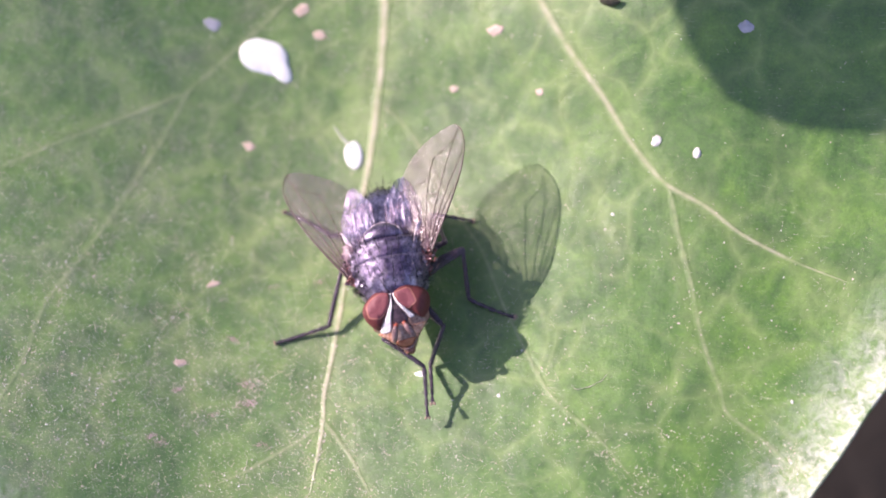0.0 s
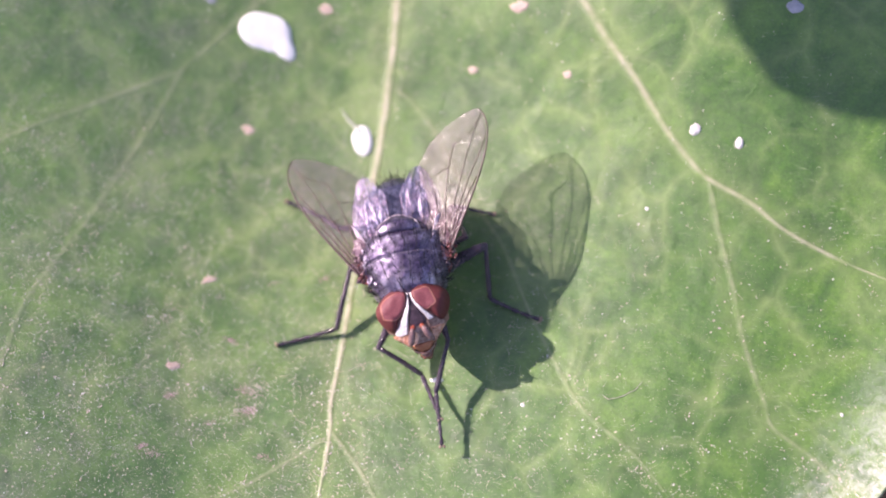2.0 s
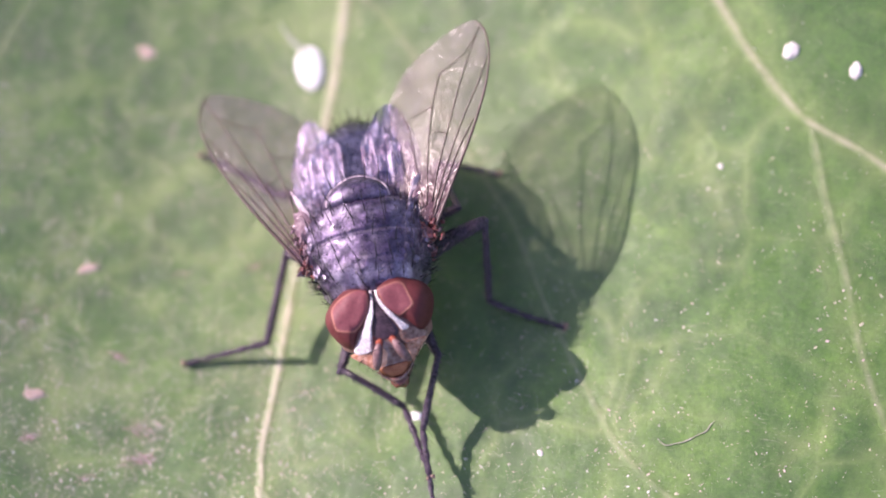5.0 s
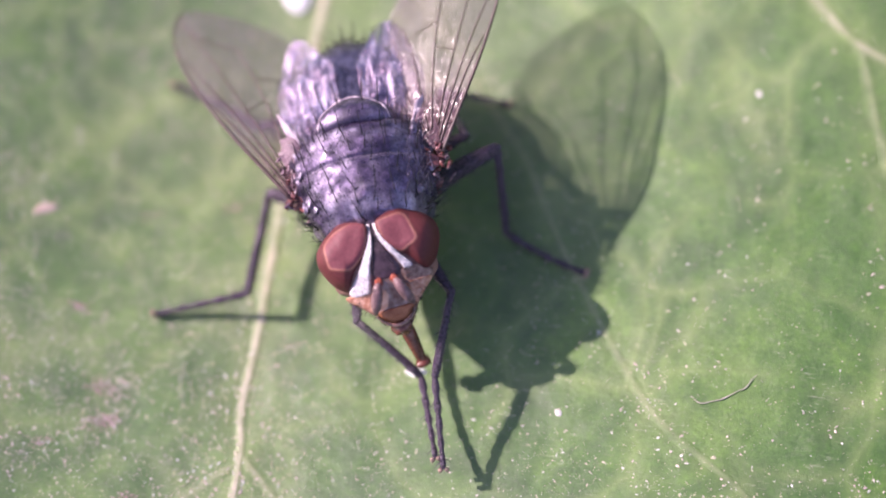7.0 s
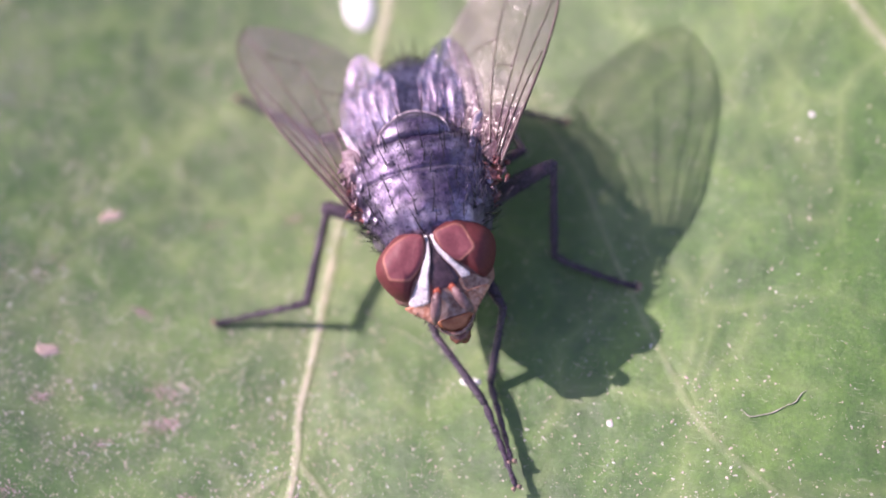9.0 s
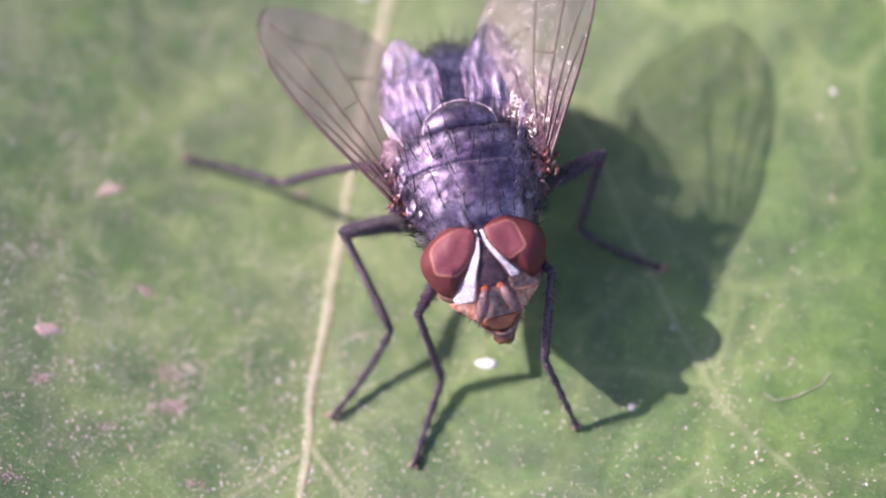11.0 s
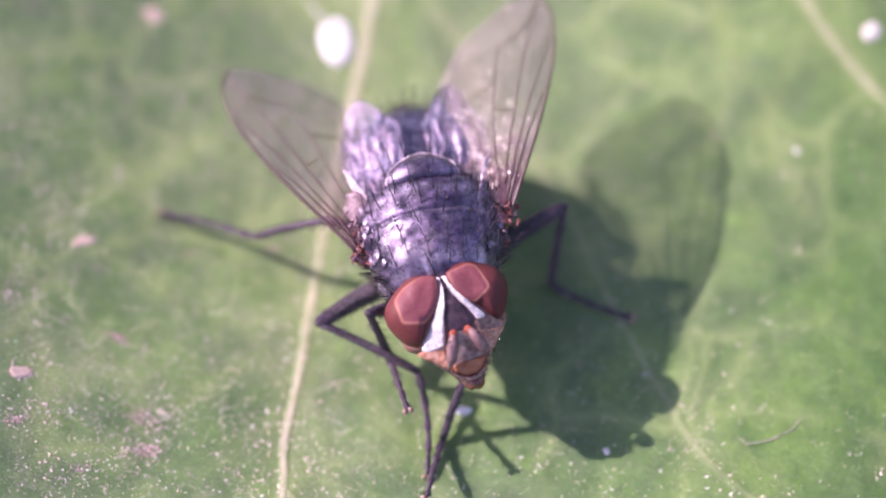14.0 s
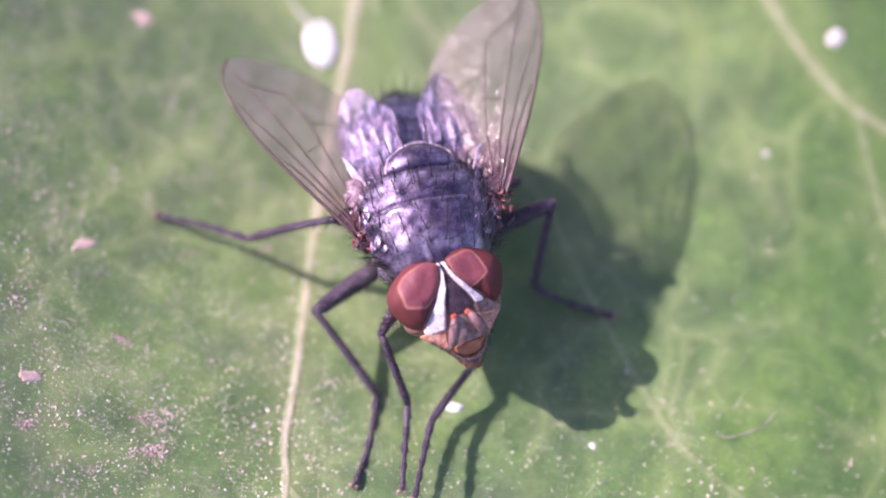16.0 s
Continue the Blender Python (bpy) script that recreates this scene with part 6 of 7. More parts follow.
    walk(LEGS["ML"][0], [
        (0.0, limb((-0.44, -1.08, 1.46), (-2.84, 0.68, 2.34))), (0.5, limb((-0.41, -1.08, 1.43), (-2.83, 0.62, 2.38))),
        (1.0, limb((-0.41, -1.07, 1.42), (-2.84, 0.59, 2.41))), (1.5, limb((-0.43, -1.06, 1.43), (-2.86, 0.60, 2.41))),
        (2.0, limb((-0.42, -1.03, 1.40), (-2.88, 0.51, 2.49))), (2.5, limb((-0.43, -0.98, 1.37), (-2.91, 0.42, 2.59))),
        (3.0, limb((-0.41, -0.99, 1.36), (-2.90, 0.41, 2.58))), (3.5, limb((-0.39, -1.03, 1.39), (-2.88, 0.47, 2.47))),
        (6.0, limb((-0.58, -0.91, 1.67), (-3.24, 0.67, 1.82))), (6.5, limb((-0.56, -0.92, 1.69), (-3.23, 0.65, 1.75))),
        (7.0, limb((-0.55, -0.92, 1.69), (-3.23, 0.63, 1.74))), (7.5, limb((-0.56, -0.92, 1.67), (-3.23, 0.64, 1.80))),
        (8.0, limb((-0.53, -0.92, 1.65), (-3.23, 0.58, 1.88))), (8.5, limb((-0.55, -0.92, 1.67), (-3.23, 0.63, 1.83))),
        (10.8, limb((-1.10, -0.60, 1.70), (-3.36, -0.80, 3.81))), (11.0, limb((-1.10, -0.60, 1.70), (-3.97, -0.91, 2.83))),
        (11.5, limb((-1.10, -0.60, 1.70), (-3.49, -2.54, 2.07))), (12.0, limb((-1.10, -0.60, 1.70), (-3.45, -2.28, 2.81))),
        (12.5, limb((-1.10, -0.60, 1.70), (-3.67, -2.22, 2.33))), (13.0, limb((-1.10, -0.60, 1.70), (-3.59, -2.41, 2.09))),
        (13.5, limb((-1.10, -0.60, 1.70), (-3.24, -2.85, 1.60))), (14.0, limb((-1.10, -0.60, 1.70), (-3.75, -2.04, 2.43))),
        (14.5, limb((-1.10, -0.60, 1.70), (-3.70, -2.25, 2.07))), (15.0, limb((-1.10, -0.60, 1.70), (-3.10, -2.95, 1.37))),
        (15.5, limb((-1.10, -0.60, 1.70), (-3.85, -1.67, 2.66))), (16.0, limb((-1.10, -0.60, 1.70), (-3.89, -1.95, 1.78))),
    ])
    walk(LEGS["ML"][1], [
        (0.0, limb((-2.84, 0.68, 2.34), (-4.31, -1.93, 0.95))), (0.5, limb((-2.83, 0.62, 2.38), (-4.30, -1.99, 0.99))),
        (1.0, limb((-2.84, 0.59, 2.41), (-4.30, -1.99, 0.96))), (1.5, limb((-2.86, 0.60, 2.41), (-4.31, -1.96, 0.90))),
        (2.0, limb((-2.88, 0.51, 2.49), (-4.31, -2.02, 0.92))), (2.5, limb((-2.91, 0.42, 2.59), (-4.32, -2.08, 0.97))),
        (3.0, limb((-2.90, 0.41, 2.58), (-4.31, -2.09, 0.96))), (3.5, limb((-2.88, 0.47, 2.47), (-4.31, -2.06, 0.90))),
        (6.0, limb((-3.24, 0.67, 1.82), (-4.39, -2.42, 1.72))), (6.5, limb((-3.23, 0.65, 1.75), (-4.38, -2.44, 1.58))),
        (7.0, limb((-3.23, 0.63, 1.74), (-4.38, -2.46, 1.57))), (7.5, limb((-3.23, 0.64, 1.80), (-4.38, -2.44, 1.57))),
        (8.0, limb((-3.23, 0.58, 1.88), (-4.38, -2.50, 1.58))), (8.5, limb((-3.23, 0.63, 1.83), (-4.38, -2.45, 1.53))),
        (10.8, limb((-3.36, -0.80, 3.81), (-4.51, -2.77, 1.41))), (11.0, limb((-3.97, -0.91, 2.83), (-3.12, -3.63, 1.16))),
        (11.5, limb((-3.49, -2.54, 2.07), (-1.99, -4.74, 0.12))), (12.0, limb((-3.45, -2.28, 2.81), (-1.55, -3.81, 0.59))),
        (12.5, limb((-3.67, -2.22, 2.33), (-1.30, -3.72, 0.58))), (13.0, limb((-3.59, -2.41, 2.09), (-1.39, -4.41, 0.66))),
        (13.5, limb((-3.24, -2.85, 1.60), (-1.38, -5.12, 0.10))), (14.0, limb((-3.75, -2.04, 2.43), (-1.10, -3.64, 1.28))),
        (14.5, limb((-3.70, -2.25, 2.07), (-1.81, -4.13, 0.12))), (15.0, limb((-3.10, -2.95, 1.37), (-1.43, -5.49, 0.10))),
        (15.5, limb((-3.85, -1.67, 2.66), (-2.06, -3.08, 0.27))), (16.0, limb((-3.89, -1.95, 1.78), (-2.44, -4.42, 0.15))),
    ])
    walk(LEGS["ML"][2], [
        (0.0, limb((-4.31, -1.93, 0.95), (-7.39, -2.23, 0.97))), (0.5, limb((-4.30, -1.99, 0.99), (-7.39, -2.23, 0.97))),
        (1.0, limb((-4.30, -1.99, 0.96), (-7.40, -2.23, 0.97))), (1.5, limb((-4.31, -1.96, 0.90), (-7.40, -2.22, 0.97))),
        (2.0, limb((-4.31, -2.02, 0.92), (-7.40, -2.22, 0.97))), (2.5, limb((-4.32, -2.08, 0.97), (-7.42, -2.22, 0.97))),
        (3.0, limb((-4.31, -2.09, 0.96), (-7.41, -2.22, 0.97))), (3.5, limb((-4.31, -2.06, 0.90), (-7.40, -2.22, 0.97))),
        (6.0, limb((-4.39, -2.42, 1.72), (-7.40, -2.23, 0.97))), (6.5, limb((-4.38, -2.44, 1.58), (-7.42, -2.24, 0.97))),
        (7.0, limb((-4.38, -2.46, 1.57), (-7.41, -2.24, 0.97))), (7.5, limb((-4.38, -2.44, 1.57), (-7.42, -2.24, 0.97))),
        (8.0, limb((-4.38, -2.50, 1.58), (-7.41, -2.24, 0.97))), (8.5, limb((-4.38, -2.45, 1.53), (-7.42, -2.25, 0.97))),
        (10.8, limb((-4.51, -2.77, 1.41), (-7.52, -2.76, 0.67))), (11.0, limb((-3.12, -3.63, 1.16), (-5.30, -5.63, 0.26))),
        (11.5, limb((-1.99, -4.74, 0.12), (-2.19, -7.37, 1.74))), (12.0, limb((-1.55, -3.81, 0.59), (-1.86, -6.88, 0.30))),
        (12.5, limb((-1.30, -3.72, 0.58), (-1.67, -6.79, 0.34))), (13.0, limb((-1.39, -4.41, 0.66), (-1.44, -7.46, 0.12))),
        (13.5, limb((-1.38, -5.12, 0.10), (-1.53, -7.67, 1.86))), (14.0, limb((-1.10, -3.64, 1.28), (-1.39, -6.49, 0.08))),
        (14.5, limb((-1.81, -4.13, 0.12), (-1.83, -7.17, 0.69))), (15.0, limb((-1.43, -5.49, 0.10), (-1.76, -8.06, 1.80))),
        (15.5, limb((-2.06, -3.08, 0.27), (-0.85, -5.93, 0.26))), (16.0, limb((-2.44, -4.42, 0.15), (-3.75, -7.24, 0.16))),
    ])
    walk(LEGS["MR"][0], [
        (0.0, limb((1.10, -0.60, 1.70), (4.01, -0.30, 3.44))), (0.5, limb((1.10, -0.60, 1.70), (4.00, -0.33, 3.45))),
        (1.0, limb((1.10, -0.60, 1.70), (4.02, -0.29, 3.42))), (1.5, limb((1.10, -0.60, 1.70), (4.00, -0.26, 3.44))),
        (2.0, limb((1.10, -0.60, 1.70), (4.02, -0.27, 3.40))), (2.5, limb((1.10, -0.60, 1.70), (4.00, -0.25, 3.44))),
        (3.0, limb((1.10, -0.60, 1.70), (3.99, -0.27, 3.45))), (3.5, limb((1.10, -0.60, 1.70), (3.99, -0.29, 3.46))),
        (4.1, limb((1.10, -0.60, 1.70), (3.98, -0.32, 3.48))), (5.7, limb((1.10, -0.60, 1.70), (3.98, -0.32, 3.48))),
        (6.0, limb((1.10, -0.60, 1.70), (4.03, -0.25, 3.38))), (6.5, limb((1.10, -0.60, 1.70), (4.04, -0.28, 3.38))),
        (7.0, limb((1.10, -0.60, 1.70), (3.99, -0.29, 3.47))), (7.5, limb((1.10, -0.60, 1.70), (3.98, -0.35, 3.49))),
        (8.0, limb((1.10, -0.60, 1.70), (3.99, -0.34, 3.48))), (8.5, limb((1.10, -0.60, 1.70), (4.00, -0.34, 3.46))),
        (9.0, limb((1.10, -0.60, 1.70), (3.98, -0.34, 3.48))), (9.8, limb((1.10, -0.60, 1.70), (3.99, -0.35, 3.48))),
        (10.2, limb((1.10, -0.60, 1.70), (4.08, -0.53, 3.34))), (10.5, limb((1.10, -0.60, 1.70), (4.15, -0.79, 3.19))),
        (10.8, limb((1.10, -0.60, 1.70), (4.18, -0.78, 3.12))), (11.0, limb((1.10, -0.60, 1.70), (4.02, -0.21, 3.40))),
        (11.5, limb((1.10, -0.60, 1.70), (4.11, -0.06, 3.18))), (12.0, limb((1.10, -0.60, 1.70), (4.00, 0.26, 3.26))),
        (12.5, limb((1.10, -0.60, 1.70), (4.08, 0.07, 3.20))), (13.0, limb((1.10, -0.60, 1.70), (4.10, -0.09, 3.23))),
        (13.5, limb((1.10, -0.60, 1.70), (4.09, -0.10, 3.24))), (14.0, limb((1.10, -0.60, 1.70), (4.09, -0.07, 3.24))),
        (14.5, limb((1.10, -0.60, 1.70), (4.15, -0.24, 3.16))), (15.0, limb((1.10, -0.60, 1.70), (4.10, -0.08, 3.22))),
        (15.5, limb((1.10, -0.60, 1.70), (4.09, -0.01, 3.21))), (16.0, limb((1.10, -0.60, 1.70), (3.96, -0.61, 3.54))),
    ])
    walk(LEGS["MR"][1], [
        (0.0, limb((4.01, -0.30, 3.44), (3.54, -2.08, 0.76))), (0.5, limb((4.00, -0.33, 3.45), (3.54, -2.10, 0.77))),
        (1.0, limb((4.02, -0.29, 3.42), (3.53, -2.10, 0.76))), (1.5, limb((4.00, -0.26, 3.44), (3.57, -2.04, 0.75))),
        (2.0, limb((4.02, -0.27, 3.40), (3.56, -2.04, 0.72))), (2.5, limb((4.00, -0.25, 3.44), (3.54, -2.07, 0.79))),
        (3.0, limb((3.99, -0.27, 3.45), (3.54, -2.08, 0.80))), (3.5, limb((3.99, -0.29, 3.46), (3.57, -2.05, 0.75))),
        (4.1, limb((3.98, -0.32, 3.48), (3.43, -2.24, 0.91))), (5.7, limb((3.98, -0.32, 3.48), (3.43, -2.25, 0.92))),
        (6.0, limb((4.03, -0.25, 3.38), (3.59, -2.01, 0.68))), (6.5, limb((4.04, -0.28, 3.38), (3.60, -1.98, 0.66))),
        (7.0, limb((3.99, -0.29, 3.47), (3.69, -1.87, 0.64))), (7.5, limb((3.98, -0.35, 3.49), (3.67, -1.87, 0.64))),
        (8.0, limb((3.99, -0.34, 3.48), (3.68, -1.87, 0.62))), (8.5, limb((4.00, -0.34, 3.46), (3.69, -1.85, 0.60))),
        (9.0, limb((3.98, -0.34, 3.48), (3.42, -2.25, 0.91))), (9.8, limb((3.99, -0.35, 3.48), (3.41, -2.26, 0.92))),
        (10.2, limb((4.08, -0.53, 3.34), (3.37, -2.39, 0.77))), (10.5, limb((4.15, -0.79, 3.19), (3.32, -2.61, 0.63))),
        (10.8, limb((4.18, -0.78, 3.12), (3.44, -2.63, 0.55))), (11.0, limb((4.02, -0.21, 3.40), (3.01, -1.29, 0.50))),
        (11.5, limb((4.11, -0.06, 3.18), (3.35, -1.04, 0.18))), (12.0, limb((4.00, 0.26, 3.26), (3.52, -0.61, 0.16))),
        (12.5, limb((4.08, 0.07, 3.20), (3.44, -0.93, 0.17))), (13.0, limb((4.10, -0.09, 3.23), (3.63, -1.12, 0.18))),
        (13.5, limb((4.09, -0.10, 3.24), (3.60, -1.07, 0.18))), (14.0, limb((4.09, -0.07, 3.24), (3.49, -0.99, 0.18))),
        (14.5, limb((4.15, -0.24, 3.16), (3.44, -1.33, 0.18))), (15.0, limb((4.10, -0.08, 3.22), (3.54, -1.09, 0.18))),
        (15.5, limb((4.09, -0.01, 3.21), (3.50, -1.01, 0.18))), (16.0, limb((3.96, -0.61, 3.54), (3.17, -2.07, 0.74))),
    ])
    walk(LEGS["MR"][2], [
        (0.0, limb((3.54, -2.08, 0.76), (5.82, -3.62, 0.53))), (0.5, limb((3.54, -2.10, 0.77), (5.82, -3.61, 0.53))),
        (1.0, limb((3.53, -2.10, 0.76), (5.81, -3.62, 0.53))), (1.5, limb((3.57, -2.04, 0.75), (5.81, -3.62, 0.53))),
        (2.0, limb((3.56, -2.04, 0.72), (5.81, -3.61, 0.53))), (2.5, limb((3.54, -2.07, 0.79), (5.80, -3.62, 0.53))),
        (3.0, limb((3.54, -2.08, 0.80), (5.81, -3.62, 0.53))), (3.5, limb((3.57, -2.05, 0.75), (5.81, -3.61, 0.53))),
        (4.1, limb((3.43, -2.24, 0.91), (5.79, -3.60, 0.53))), (5.7, limb((3.43, -2.25, 0.92), (5.80, -3.60, 0.53))),
        (6.0, limb((3.59, -2.01, 0.68), (5.81, -3.63, 0.53))), (6.5, limb((3.60, -1.98, 0.66), (5.80, -3.63, 0.53))),
        (7.0, limb((3.69, -1.87, 0.64), (5.79, -3.62, 0.53))), (7.5, limb((3.67, -1.87, 0.64), (5.79, -3.63, 0.53))),
        (8.0, limb((3.68, -1.87, 0.62), (5.79, -3.63, 0.53))), (8.5, limb((3.69, -1.85, 0.60), (5.79, -3.63, 0.53))),
        (9.0, limb((3.42, -2.25, 0.91), (5.78, -3.62, 0.53))), (9.8, limb((3.41, -2.26, 0.92), (5.77, -3.62, 0.53))),
        (10.2, limb((3.37, -2.39, 0.77), (5.73, -3.75, 0.38))), (10.5, limb((3.32, -2.61, 0.63), (5.67, -3.98, 0.23))),
        (10.8, limb((3.44, -2.63, 0.55), (5.69, -4.16, 0.23))), (11.0, limb((3.01, -1.29, 0.50), (5.22, -2.88, 0.23))),
        (11.5, limb((3.35, -1.04, 0.18), (5.57, -2.65, 0.23))), (12.0, limb((3.52, -0.61, 0.16), (5.88, -2.01, 0.23))),
        (12.5, limb((3.44, -0.93, 0.17), (5.73, -2.43, 0.23))), (13.0, limb((3.63, -1.12, 0.18), (5.78, -2.82, 0.23))),
        (13.5, limb((3.60, -1.07, 0.18), (5.76, -2.77, 0.23))), (14.0, limb((3.49, -0.99, 0.18), (5.69, -2.63, 0.23))),
        (14.5, limb((3.44, -1.33, 0.18), (5.63, -2.99, 0.23))), (15.0, limb((3.54, -1.09, 0.18), (5.75, -2.70, 0.23))),
        (15.5, limb((3.50, -1.01, 0.18), (5.75, -2.57, 0.23))), (16.0, limb((3.17, -2.07, 0.74), (5.54, -3.36, 0.23))),
    ])
    walk(LEGS["HL"][0], [
        (0.0, limb((-1.10, 0.50, 1.70), (-1.52, 1.79, 3.92))), (5.7, limb((-1.10, 0.50, 1.70), (-1.53, 1.79, 3.91))),
        (6.0, limb((-1.10, 0.50, 1.70), (-1.54, 1.78, 3.92))), (9.4, limb((-1.10, 0.50, 1.70), (-1.56, 1.78, 3.92))),
        (9.8, limb((-1.10, 0.50, 1.70), (-1.95, 1.98, 3.66))), (10.2, limb((-1.10, 0.50, 1.70), (-2.70, 0.98, 3.69))),
        (10.5, limb((-1.10, 0.50, 1.70), (-2.86, 0.69, 3.61))), (10.8, limb((-1.10, 0.50, 1.70), (-2.84, 0.46, 3.63))),
        (11.0, limb((-1.10, 0.50, 1.70), (-3.05, 0.85, 3.39))), (11.5, limb((-1.10, 0.50, 1.70), (-2.88, 0.89, 3.55))),
        (12.0, limb((-1.10, 0.50, 1.70), (-2.66, 1.45, 3.55))), (12.5, limb((-1.10, 0.50, 1.70), (-2.81, 1.02, 3.59))),
        (13.0, limb((-1.10, 0.50, 1.70), (-2.80, 0.56, 3.66))), (13.5, limb((-1.10, 0.50, 1.70), (-2.82, 0.55, 3.65))),
        (14.0, limb((-1.10, 0.50, 1.70), (-2.87, 0.69, 3.60))), (14.5, limb((-1.10, 0.50, 1.70), (-2.87, 0.41, 3.60))),
        (15.0, limb((-1.10, 0.50, 1.70), (-2.78, 0.72, 3.67))), (15.5, limb((-1.10, 0.50, 1.70), (-2.76, 0.90, 3.67))),
        (16.0, limb((-1.10, 0.50, 1.70), (-2.86, 0.20, 3.59))),
    ])
    walk(LEGS["HL"][1], [
        (0.0, limb((-1.52, 1.79, 3.92), (-3.28, 3.04, 1.55))), (5.7, limb((-1.53, 1.79, 3.91), (-3.29, 3.05, 1.55))),
        (6.0, limb((-1.54, 1.78, 3.92), (-3.29, 3.03, 1.55))), (9.4, limb((-1.56, 1.78, 3.92), (-3.31, 3.03, 1.55))),
        (9.8, limb((-1.95, 1.98, 3.66), (-3.47, 3.85, 1.56))), (10.2, limb((-2.70, 0.98, 3.69), (-4.50, 2.27, 1.38))),
        (10.5, limb((-2.86, 0.69, 3.61), (-4.89, 0.64, 1.14))), (10.8, limb((-2.84, 0.46, 3.63), (-5.00, 0.36, 1.28))),
        (11.0, limb((-3.05, 0.85, 3.39), (-5.65, 1.54, 1.66))), (11.5, limb((-2.88, 0.89, 3.55), (-5.35, 1.66, 1.67))),
        (12.0, limb((-2.66, 1.45, 3.55), (-5.00, 2.31, 1.55))), (12.5, limb((-2.81, 1.02, 3.59), (-5.16, 1.90, 1.60))),
        (13.0, limb((-2.80, 0.56, 3.66), (-5.13, 1.49, 1.67))), (13.5, limb((-2.82, 0.55, 3.65), (-5.16, 1.53, 1.70))),
        (14.0, limb((-2.87, 0.69, 3.60), (-5.24, 1.67, 1.69))), (14.5, limb((-2.87, 0.41, 3.60), (-5.38, 1.26, 1.80))),
        (15.0, limb((-2.78, 0.72, 3.67), (-5.23, 1.56, 1.79))), (15.5, limb((-2.76, 0.90, 3.67), (-5.26, 1.67, 1.83))),
        (16.0, limb((-2.86, 0.20, 3.59), (-5.52, 0.88, 1.95))),
    ])
    walk(LEGS["HL"][2], [
        (0.0, limb((-3.28, 3.04, 1.55), (-5.79, 5.31, 1.21))), (5.7, limb((-3.29, 3.05, 1.55), (-5.79, 5.32, 1.21))),
        (6.0, limb((-3.29, 3.03, 1.55), (-5.80, 5.30, 1.21))), (9.4, limb((-3.31, 3.03, 1.55), (-5.81, 5.30, 1.21))),
        (9.8, limb((-3.47, 3.85, 1.56), (-6.84, 3.90, 2.02))), (10.2, limb((-4.50, 2.27, 1.38), (-7.89, 2.35, 1.12))),
        (10.5, limb((-4.89, 0.64, 1.14), (-7.94, 2.12, 0.97))), (10.8, limb((-5.00, 0.36, 1.28), (-7.98, 1.98, 0.97))),
        (11.0, limb((-5.65, 1.54, 1.66), (-8.48, 3.29, 0.97))), (11.5, limb((-5.35, 1.66, 1.67), (-8.12, 3.50, 0.97))),
        (12.0, limb((-5.00, 2.31, 1.55), (-7.80, 4.14, 0.97))), (12.5, limb((-5.16, 1.90, 1.60), (-7.96, 3.73, 0.97))),
        (13.0, limb((-5.13, 1.49, 1.67), (-7.90, 3.34, 0.97))), (13.5, limb((-5.16, 1.53, 1.70), (-7.92, 3.39, 0.97))),
        (14.0, limb((-5.24, 1.67, 1.69), (-7.99, 3.52, 0.97))), (14.5, limb((-5.38, 1.26, 1.80), (-8.06, 3.18, 0.97))),
        (15.0, limb((-5.23, 1.56, 1.79), (-7.93, 3.46, 0.97))), (15.5, limb((-5.26, 1.67, 1.83), (-7.93, 3.59, 0.97))),
        (16.0, limb((-5.52, 0.88, 1.95), (-8.16, 2.79, 0.97))),
    ])
    walk(LEGS["HR"][0], [
        (0.0, limb((1.10, 0.50, 1.70), (3.14, 0.49, 3.14))), (5.7, limb((1.10, 0.50, 1.70), (3.14, 0.49, 3.15))),
        (6.0, limb((1.10, 0.50, 1.70), (3.14, 0.48, 3.15))), (9.8, limb((1.10, 0.50, 1.70), (3.13, 0.48, 3.15))),
        (10.2, limb((1.10, 0.50, 1.70), (3.20, 0.35, 3.04))), (10.5, limb((1.10, 0.50, 1.70), (3.25, 0.11, 2.92))),
        (10.8, limb((1.10, 0.50, 1.70), (3.21, -0.04, 2.92))), (11.0, limb((1.10, 0.50, 1.70), (2.88, 1.39, 3.22))),
        (11.5, limb((1.10, 0.50, 1.70), (2.97, 1.42, 3.08))), (12.0, limb((1.10, 0.50, 1.70), (2.86, 1.80, 2.91))),
        (12.5, limb((1.10, 0.50, 1.70), (2.95, 1.56, 3.00))), (13.0, limb((1.10, 0.50, 1.70), (3.11, 1.17, 3.03))),
        (13.5, limb((1.10, 0.50, 1.70), (3.09, 1.22, 3.03))), (14.0, limb((1.10, 0.50, 1.70), (3.02, 1.39, 3.04))),
        (14.5, limb((1.10, 0.50, 1.70), (3.10, 1.05, 3.09))), (15.0, limb((1.10, 0.50, 1.70), (3.06, 1.29, 3.03))),
        (15.5, limb((1.10, 0.50, 1.70), (3.02, 1.42, 3.02))), (16.0, limb((1.10, 0.50, 1.70), (3.14, 0.59, 3.14))),
    ])
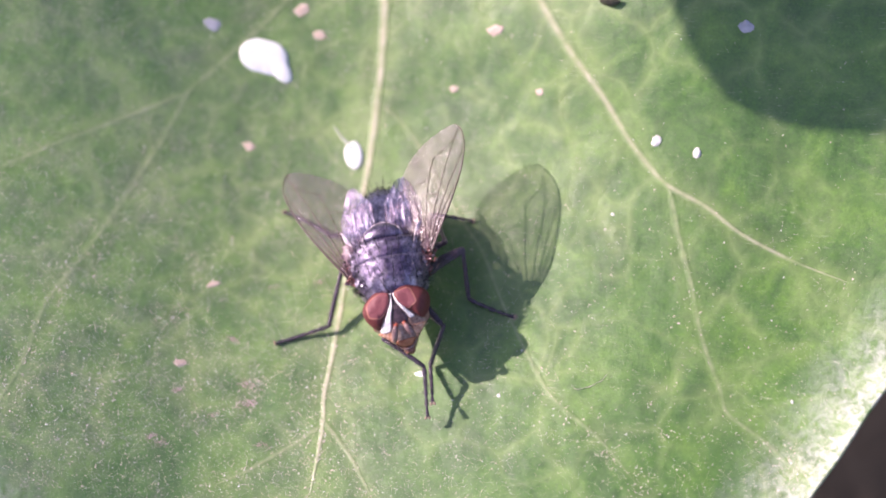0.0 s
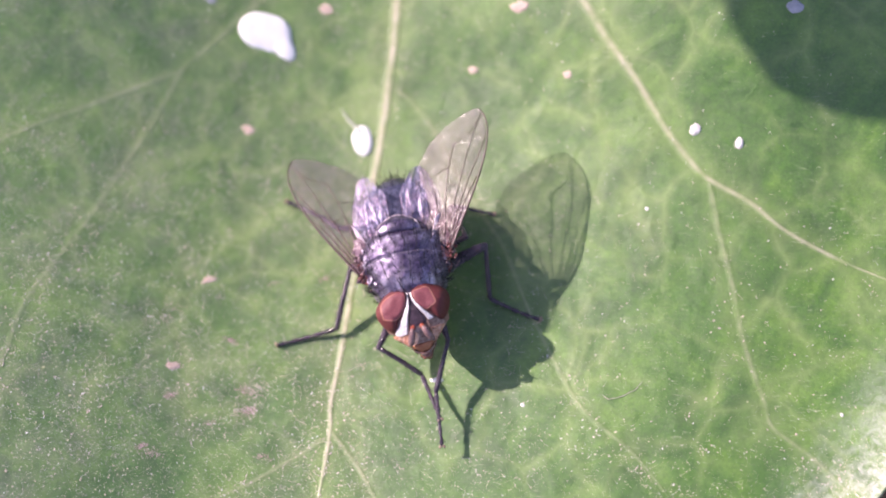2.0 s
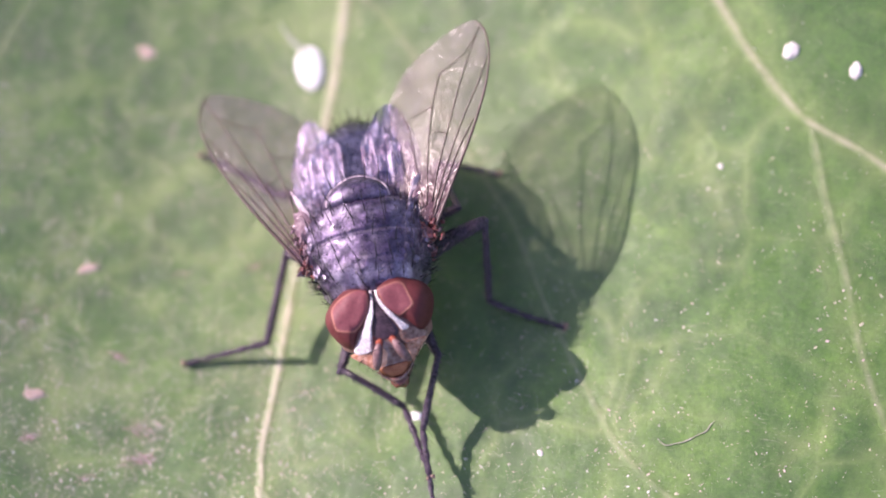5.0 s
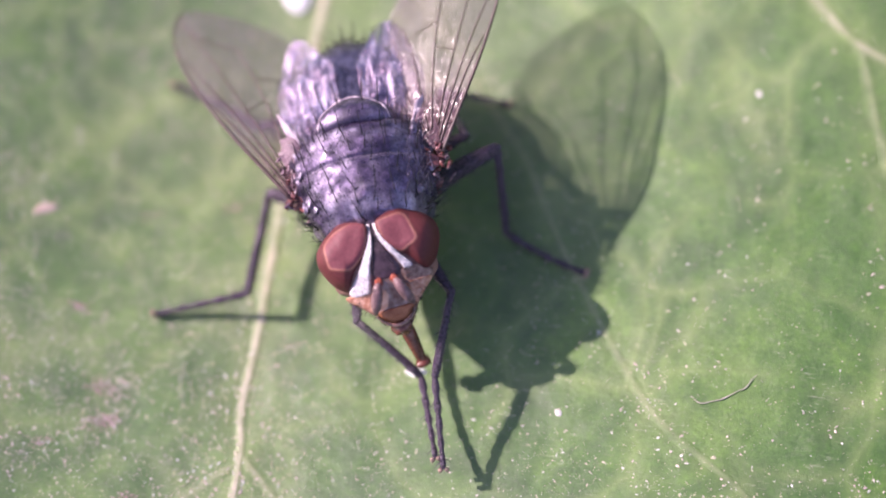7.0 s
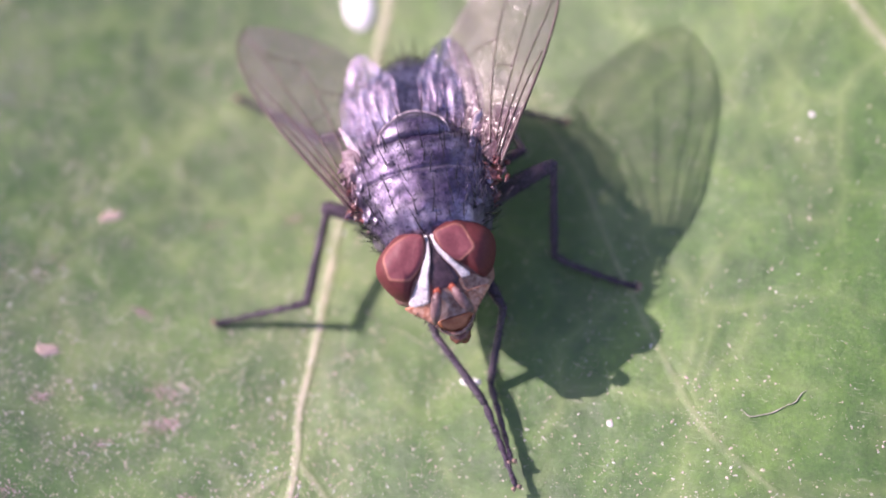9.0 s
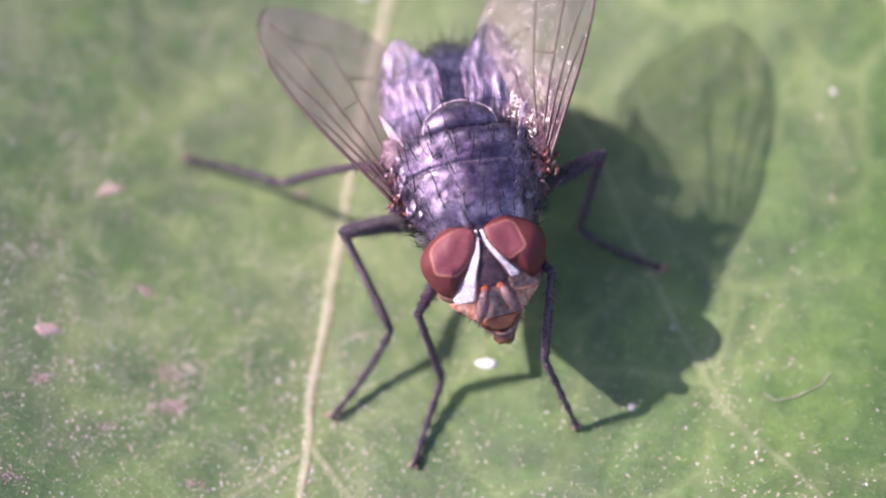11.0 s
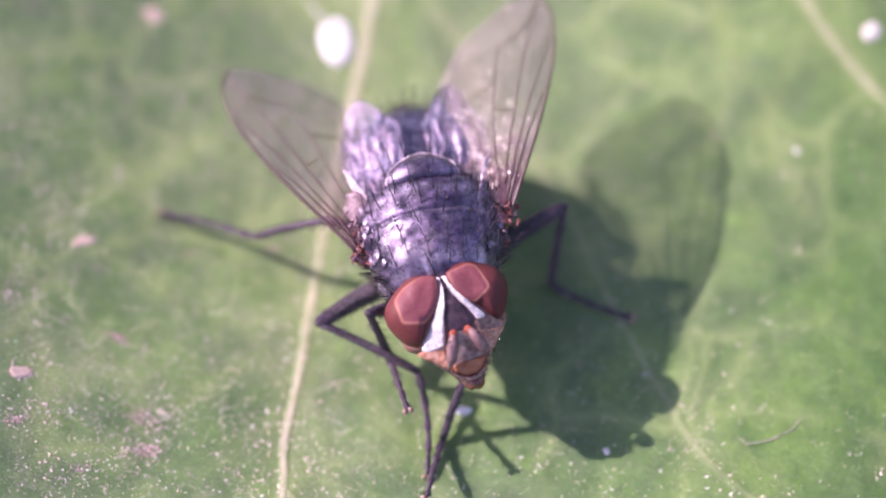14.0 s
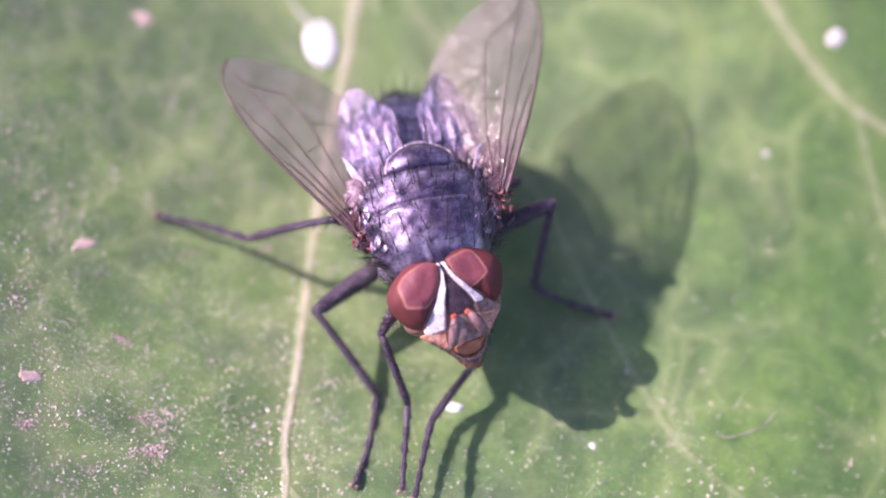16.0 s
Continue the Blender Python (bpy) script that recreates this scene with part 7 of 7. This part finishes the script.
    walk(LEGS["HR"][1], [
        (0.0, limb((3.14, 0.49, 3.14), (2.50, 2.98, 1.60))), (5.7, limb((3.14, 0.49, 3.15), (2.50, 2.98, 1.60))),
        (6.0, limb((3.14, 0.48, 3.15), (2.49, 2.97, 1.60))), (9.8, limb((3.13, 0.48, 3.15), (2.47, 2.96, 1.60))),
        (10.2, limb((3.20, 0.35, 3.04), (2.41, 2.76, 1.45))), (10.5, limb((3.25, 0.11, 2.92), (2.33, 2.46, 1.29))),
        (10.8, limb((3.21, -0.04, 2.92), (2.30, 2.31, 1.29))), (11.0, limb((2.88, 1.39, 3.22), (1.08, 2.72, 1.22))),
        (11.5, limb((2.97, 1.42, 3.08), (1.35, 3.08, 1.18))), (12.0, limb((2.86, 1.80, 2.91), (1.58, 3.89, 1.19))),
        (12.5, limb((2.95, 1.56, 3.00), (1.45, 3.42, 1.19))), (13.0, limb((3.11, 1.17, 3.03), (1.55, 2.95, 1.19))),
        (13.5, limb((3.09, 1.22, 3.03), (1.53, 3.00, 1.19))), (14.0, limb((3.02, 1.39, 3.04), (1.45, 3.15, 1.19))),
        (14.5, limb((3.10, 1.05, 3.09), (1.45, 2.68, 1.20))), (15.0, limb((3.06, 1.29, 3.03), (1.51, 3.07, 1.19))),
        (15.5, limb((3.02, 1.42, 3.02), (1.49, 3.24, 1.19))), (16.0, limb((3.14, 0.59, 3.14), (1.45, 2.14, 1.21))),
    ])
    walk(LEGS["HR"][2], [
        (0.0, limb((2.50, 2.98, 1.60), (4.56, 2.37, 0.79))), (5.7, limb((2.50, 2.98, 1.60), (4.56, 2.37, 0.79))),
        (6.0, limb((2.49, 2.97, 1.60), (4.55, 2.36, 0.79))), (9.8, limb((2.47, 2.96, 1.60), (4.53, 2.36, 0.79))),
        (10.2, limb((2.41, 2.76, 1.45), (4.49, 2.22, 0.64))), (10.5, limb((2.33, 2.46, 1.29), (4.43, 1.99, 0.49))),
        (10.8, limb((2.30, 2.31, 1.29), (4.40, 1.85, 0.49))), (11.0, limb((1.08, 2.72, 1.22), (2.97, 3.86, 0.58))),
        (11.5, limb((1.35, 3.08, 1.18), (3.33, 4.07, 0.58))), (12.0, limb((1.58, 3.89, 1.19), (3.64, 4.71, 0.58))),
        (12.5, limb((1.45, 3.42, 1.19), (3.49, 4.29, 0.58))), (13.0, limb((1.55, 2.95, 1.19), (3.55, 3.90, 0.58))),
        (13.5, limb((1.53, 3.00, 1.19), (3.53, 3.95, 0.58))), (14.0, limb((1.45, 3.15, 1.19), (3.45, 4.09, 0.58))),
        (14.5, limb((1.45, 2.68, 1.20), (3.39, 3.74, 0.58))), (15.0, limb((1.51, 3.07, 1.19), (3.52, 4.02, 0.58))),
        (15.5, limb((1.49, 3.24, 1.19), (3.51, 4.15, 0.58))), (16.0, limb((1.45, 2.14, 1.21), (3.29, 3.36, 0.58))),
    ])
    walk(head, [(t, head_pose(turn)) for t, turn in ((0.0, 4.5), (3.7, 4.5), (6.0, 4.2), (7.5, 6), (8.5, 7.5), (10.8, 4), (11.5, 4), (12.0, 5), (13.0, 6.5), (13.5, 10), (14.5, 9), (15.5, 7), (16.0, 11))])
    away, out = limb((0.09, -4.15, 3.25), (0.37, -5.12, 2.0)), limb((0.35, -5.09, 2.14), (0.63, -6.06, 0.89))
    walk(snout, [(0.0, away), (6.4, away), (6.75, limb((0.23, -4.65, 2.68), (0.51, -5.62, 1.43))), (6.95, out), (7.1, out), (7.5, away), (16.0, away)])
    walk(wing_left, [(0.0, wing_pose(-1)), (8.7, wing_pose(-1)), (10.6, wing_pose(-1, 0.45, 0.45)), (16.0, wing_pose(-1, 0.40, 0.40))])
    walk(wing_right, [(0.0, wing_pose(1)), (8.7, wing_pose(1)), (10.6, wing_pose(1, -0.55, 0.15)), (16.0, wing_pose(1, -0.6, 0.15))])


motions()
